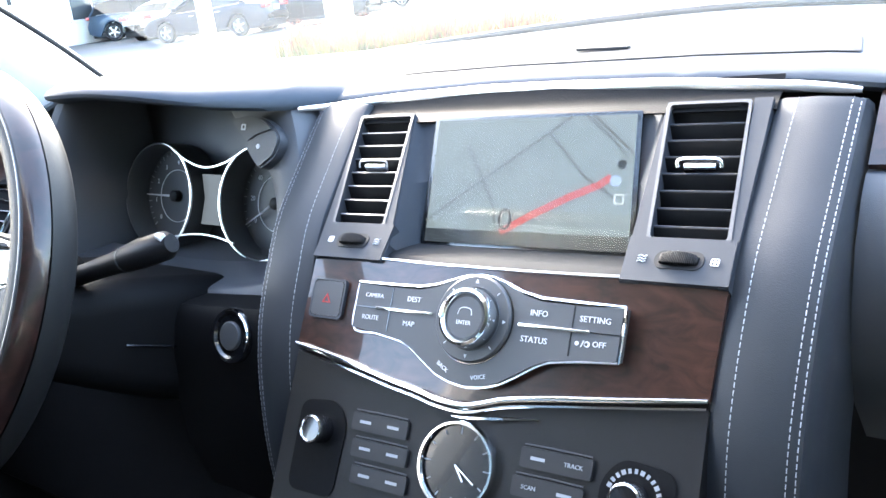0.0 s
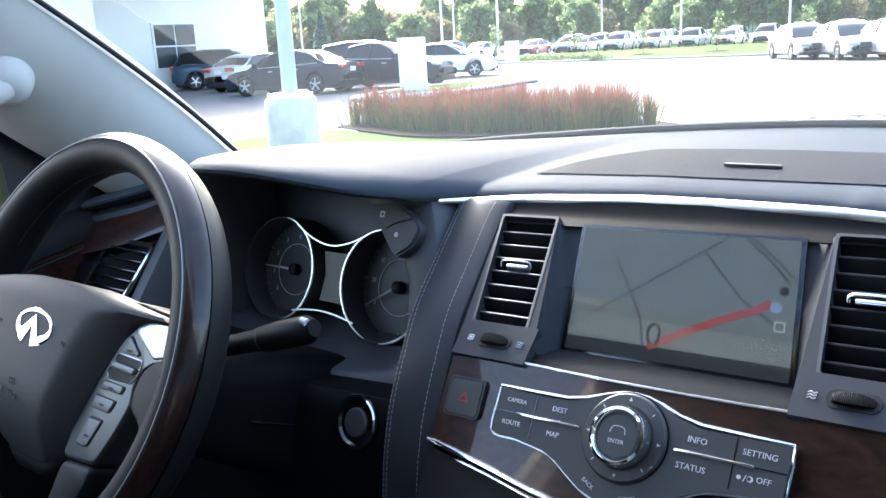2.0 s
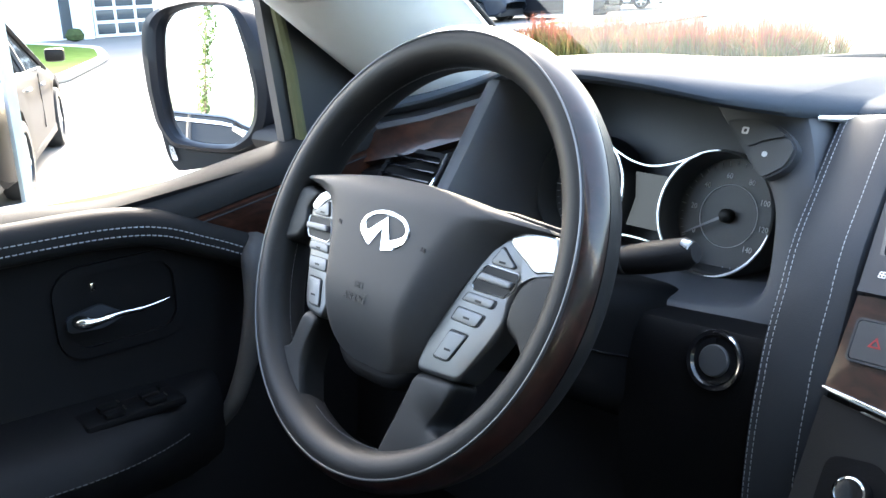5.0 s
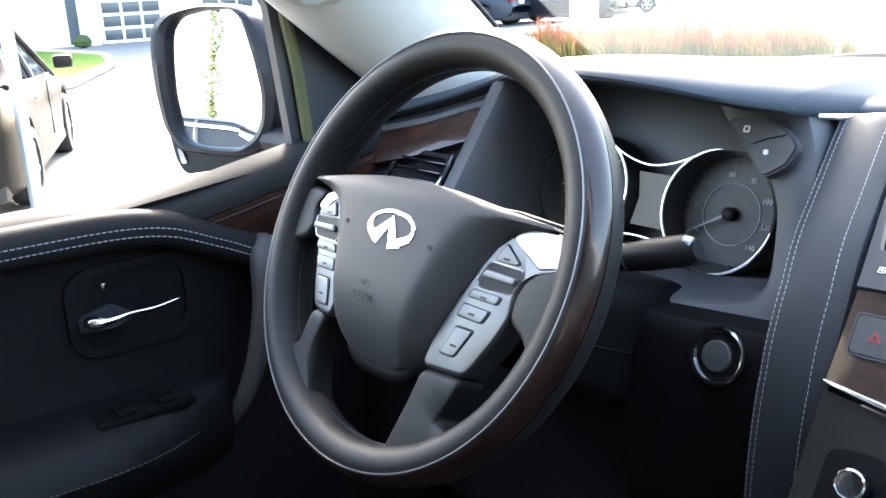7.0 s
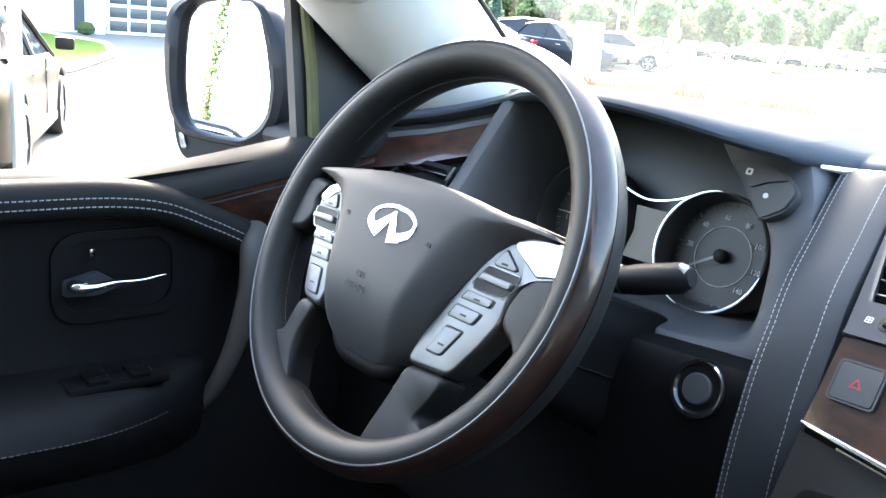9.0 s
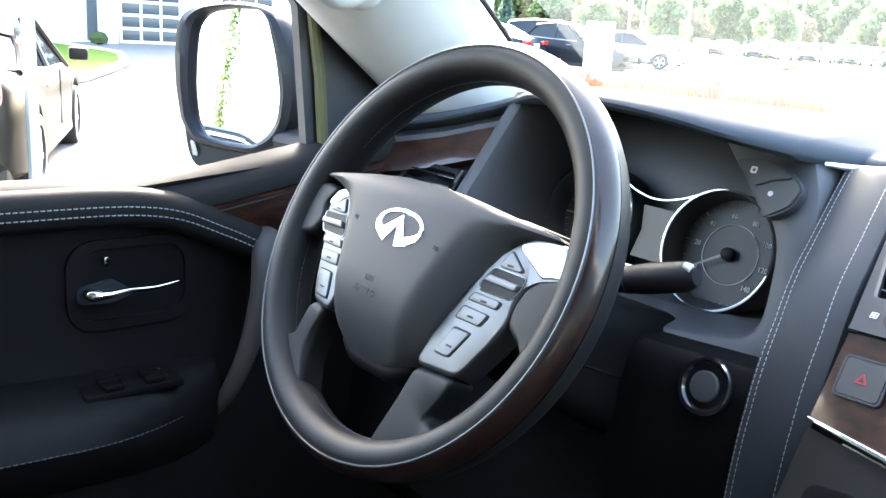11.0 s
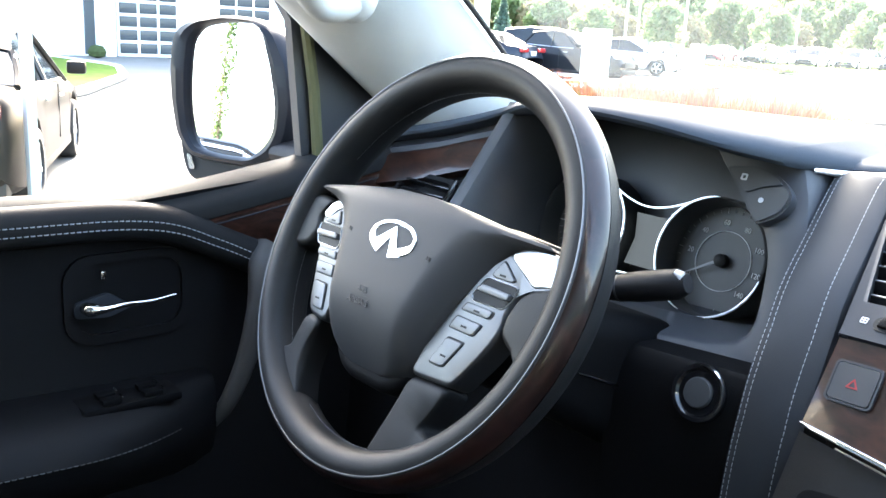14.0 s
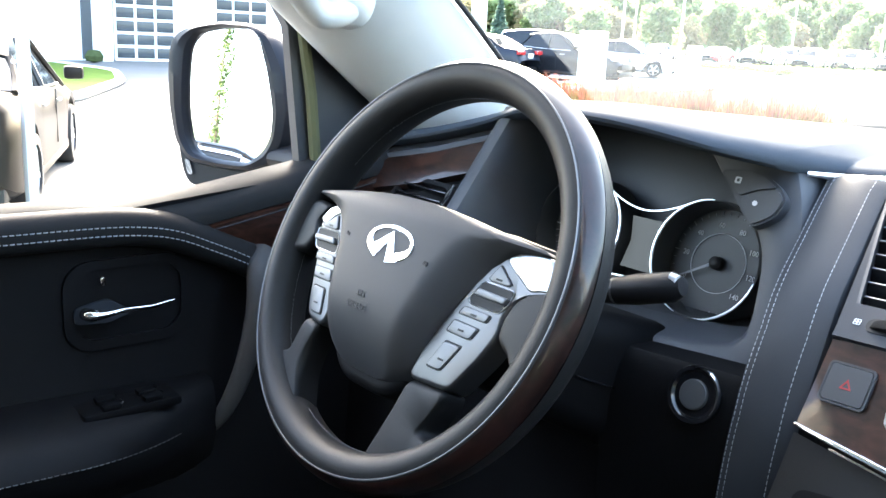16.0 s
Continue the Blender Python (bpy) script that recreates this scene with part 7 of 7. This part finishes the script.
def tree(kind, m, label, height, width, seed, leaves=1500, size=0.22, mat=None):
    rnd = random.Random(seed)
    root = thing("tree", label, "tree", group="trees")
    th = 0.25 if kind == "slim" else 0.6
    wood = [tube([(0, 0, 0), (0.05, 0, height * 0.3), (-0.03, 0.04, height * 0.6), (0, 0, height * 0.92)], [0.03 * height * th, 0.022 * height * th, 0.014 * height * th, 0.004 * height * th], 8)]
    pts = []
    if kind == "fir":
        for k in range(leaves):
            t = rnd.random() ** 0.7
            lay = 1 - t
            r = width * 0.5 * lay * (0.55 + 0.45 * ((t * 11) % 1.0)) * rnd.uniform(0.4, 1.0)
            a = rnd.uniform(0, 6.283)
            pts.append(Vector((r * math.cos(a), r * math.sin(a), height * (0.06 + 0.94 * t))))
    elif kind == "slim":
        for k in range(leaves):
            z = 0.24 + 0.74 * rnd.random()
            bush = 0.35 + 0.65 * abs(math.sin(z * 17 + seed))
            a, r = rnd.uniform(0, 6.283), width * 0.5 * bush * math.sqrt(rnd.random())
            pts.append(Vector((r * math.cos(a), r * math.sin(a), z * height)))
    else:
        clumps = []
        for k in range(26):
            a, rr = rnd.uniform(0, 6.283), rnd.uniform(0.0, 0.5) ** 0.7
            z = rnd.uniform(0.30, 0.95)
            env = math.sin(math.pi * min(1, max(0.05, (z - 0.18) / 0.82))) ** 0.6
            c = Vector((rr * width * 0.75 * env * math.cos(a), rr * width * 0.75 * env * math.sin(a), z * height))
            clumps.append((c, rnd.uniform(0.12, 0.24) * width))
            wood.append(tube([(0, 0, max(0.2, z - 0.22) * height), tuple(c)], [0.006 * height, 0.002 * height], 5))
        for k in range(leaves):
            c, r = rnd.choice(clumps)
            d = Vector((rnd.gauss(0, 1), rnd.gauss(0, 1), rnd.gauss(0, 0.8)))
            pts.append(c + d.normalized() * r * rnd.uniform(0.5, 1.05))
    part("trunk", merge(*wood), M_BARK, root)
    me = leaf_cloud(pts, size, rnd)
    me.materials.append(mat or (M_NEEDLE if kind == "fir" else M_LEAF))
    crown = new("crown", me)
    crown.parent = root
    root.matrix_basis = m
    return root


t1 = tree("round", at(-118, 118, 0), "broad green deciduous tree beyond the car park", 8.0, 8.0, 1, 3600, 0.42)
t2 = tree("round", at(-100, 116, 40), "green tree with rust-tinted leaves", 7.0, 8.0, 2, 3400, 0.42, M_LEAF2)
t3 = tree("round", at(-85, 120, 80), "tall slim green tree", 9.0, 4.0, 3, 2400, 0.36)
fir = tree("fir", at(-93.0, 87.0, 0), "pointed blue-green fir tree", 6.8, 4.0, 4, 1800, 0.30)
rnd = random.Random(21)
for k in range(120):
    a = radians(-5 + 78 * k / 119 + rnd.uniform(-0.5, 0.5))
    d = rnd.uniform(125, 185)
    src = rnd.choice([t1, t1, t2, t1, t3])
    s = rnd.uniform(0.75, 1.25) * (d / 150)
    copy_thing(src, Matrix.Translation((-d * math.sin(a), d * math.cos(a), -0.2)) @ Matrix.Rotation(rnd.uniform(0, 6.28), 4, "Z") @ Matrix.Scale(s, 4))
for k, (x, y) in enumerate([(-36, 50), (-31, 52), (-26.5, 53), (-22, 54), (-17, 55)]):
    if k == 0:
        sap = tree("round", at(x, y, 0), "young staked tree on a lawn", 2.6, 1.0, 31, 160, 0.10)
        part("mulch_ring", lathe([(0.0, 0.10), (0.75, 0.11), (0.6, 0.16), (0, 0.18)], None, 16), M_MULCH, sap)
    else:
        copy_thing(sap, at(x, y, 70 * k))
# lamp masts of the far car park
mast = thing("lamp_mast", "slim pale lamp mast in the far car park", "lamp post", group="lamp masts")
part("mast", lathe([(0.11, 0), (0.07, 9.0), (0, 9.0)], None, 10), M_GALV, mast)
part("mast_head", box(0.3, 0, 9.0, 0.9, 0.3, 0.15, 0.04), M_GALV, mast)
mast.matrix_basis = at(-48.9, 60, 0)
for x, y in ((-43.0, 60), (-62, 78), (-40, 88), (-27, 82), (-78, 70), (-56, 100)):
    copy_thing(mast, at(x, y, 30))
# far treed ridge
rnd = random.Random(5)
verts, faces = [], []
for k in range(241):
    a = radians(-200 + 400 * k / 240)
    h = 12 + 4 * noise.noise(Vector((k * 0.09, 0, 3))) + 3 * noise.noise(Vector((k * 0.35, 2, 0)))
    h *= 1.0 + 0.7 * max(0.0, min(1.0, (abs(-200 + 400 * k / 240) - 115) / 25))
    for z in (-1, h):
        verts.append((-330 * math.sin(a), 330 * math.cos(a), z))
for k in range(240):
    faces.append((2 * k, 2 * k + 2, 2 * k + 3, 2 * k + 1))
me = bpy.data.meshes.new("wooded_ridge")
me.from_pydata(verts, [], faces)
# distance haze is mixed into the woods' pale green
me.materials.append(material("far_woods_hazed", (0.27, 0.33, 0.22), 0.9, vary=0.5, vary_scale=0.15))
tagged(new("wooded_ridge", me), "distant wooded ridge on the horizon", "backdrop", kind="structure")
slim = tree("slim", at(-8.62, -19.2, 0), "slender young tree behind the parked cars", 6.5, 0.5, 41, 1500, 0.05, leaf_material("leaves_shaded", (0.05, 0.09, 0.03), (0.11, 0.16, 0.06)))
# low shrubs along the near edge of the far lawn
shrub = thing("shrub", "low green shrub in a strip of mulch", "shrub", group="shrubs")
rnd = random.Random(77)
me = leaf_cloud([Vector((rnd.gauss(0, 0.38), rnd.gauss(0, 0.30), abs(rnd.gauss(0.16, 0.12)))) for k in range(420)], 0.07, rnd)
me.materials.append(leaf_material("shrub_green", (0.07, 0.12, 0.04), (0.16, 0.20, 0.08)))
bush = new("foliage", me)
bush.parent = shrub
part("mulch_patch", lathe([(0.0, 0.10), (0.62, 0.11), (0.5, 0.15), (0, 0.16)], None, 14), M_MULCH, shrub)
shrub.matrix_basis = at(-33.2, 49.6, 0)
for k in range(1, 7):
    copy_thing(shrub, at(-33.2 + 1.15 * k, 49.6 - 0.45 * k, 50 * k))
box_sign = thing("utility_box", "white utility box on a short foot", "utility box")
part("box_body", box(0, 0, 0.85, 0.80, 0.30, 1.10, 0.03), M_WHITEWALL, box_sign)
for x in (-0.28, 0.28):
    part("leg", box(x, 0, 0.16, 0.10, 0.10, 0.34, 0.01), M_GALV, box_sign)
box_sign.matrix_basis = at(-28.6, 41.4, 35)
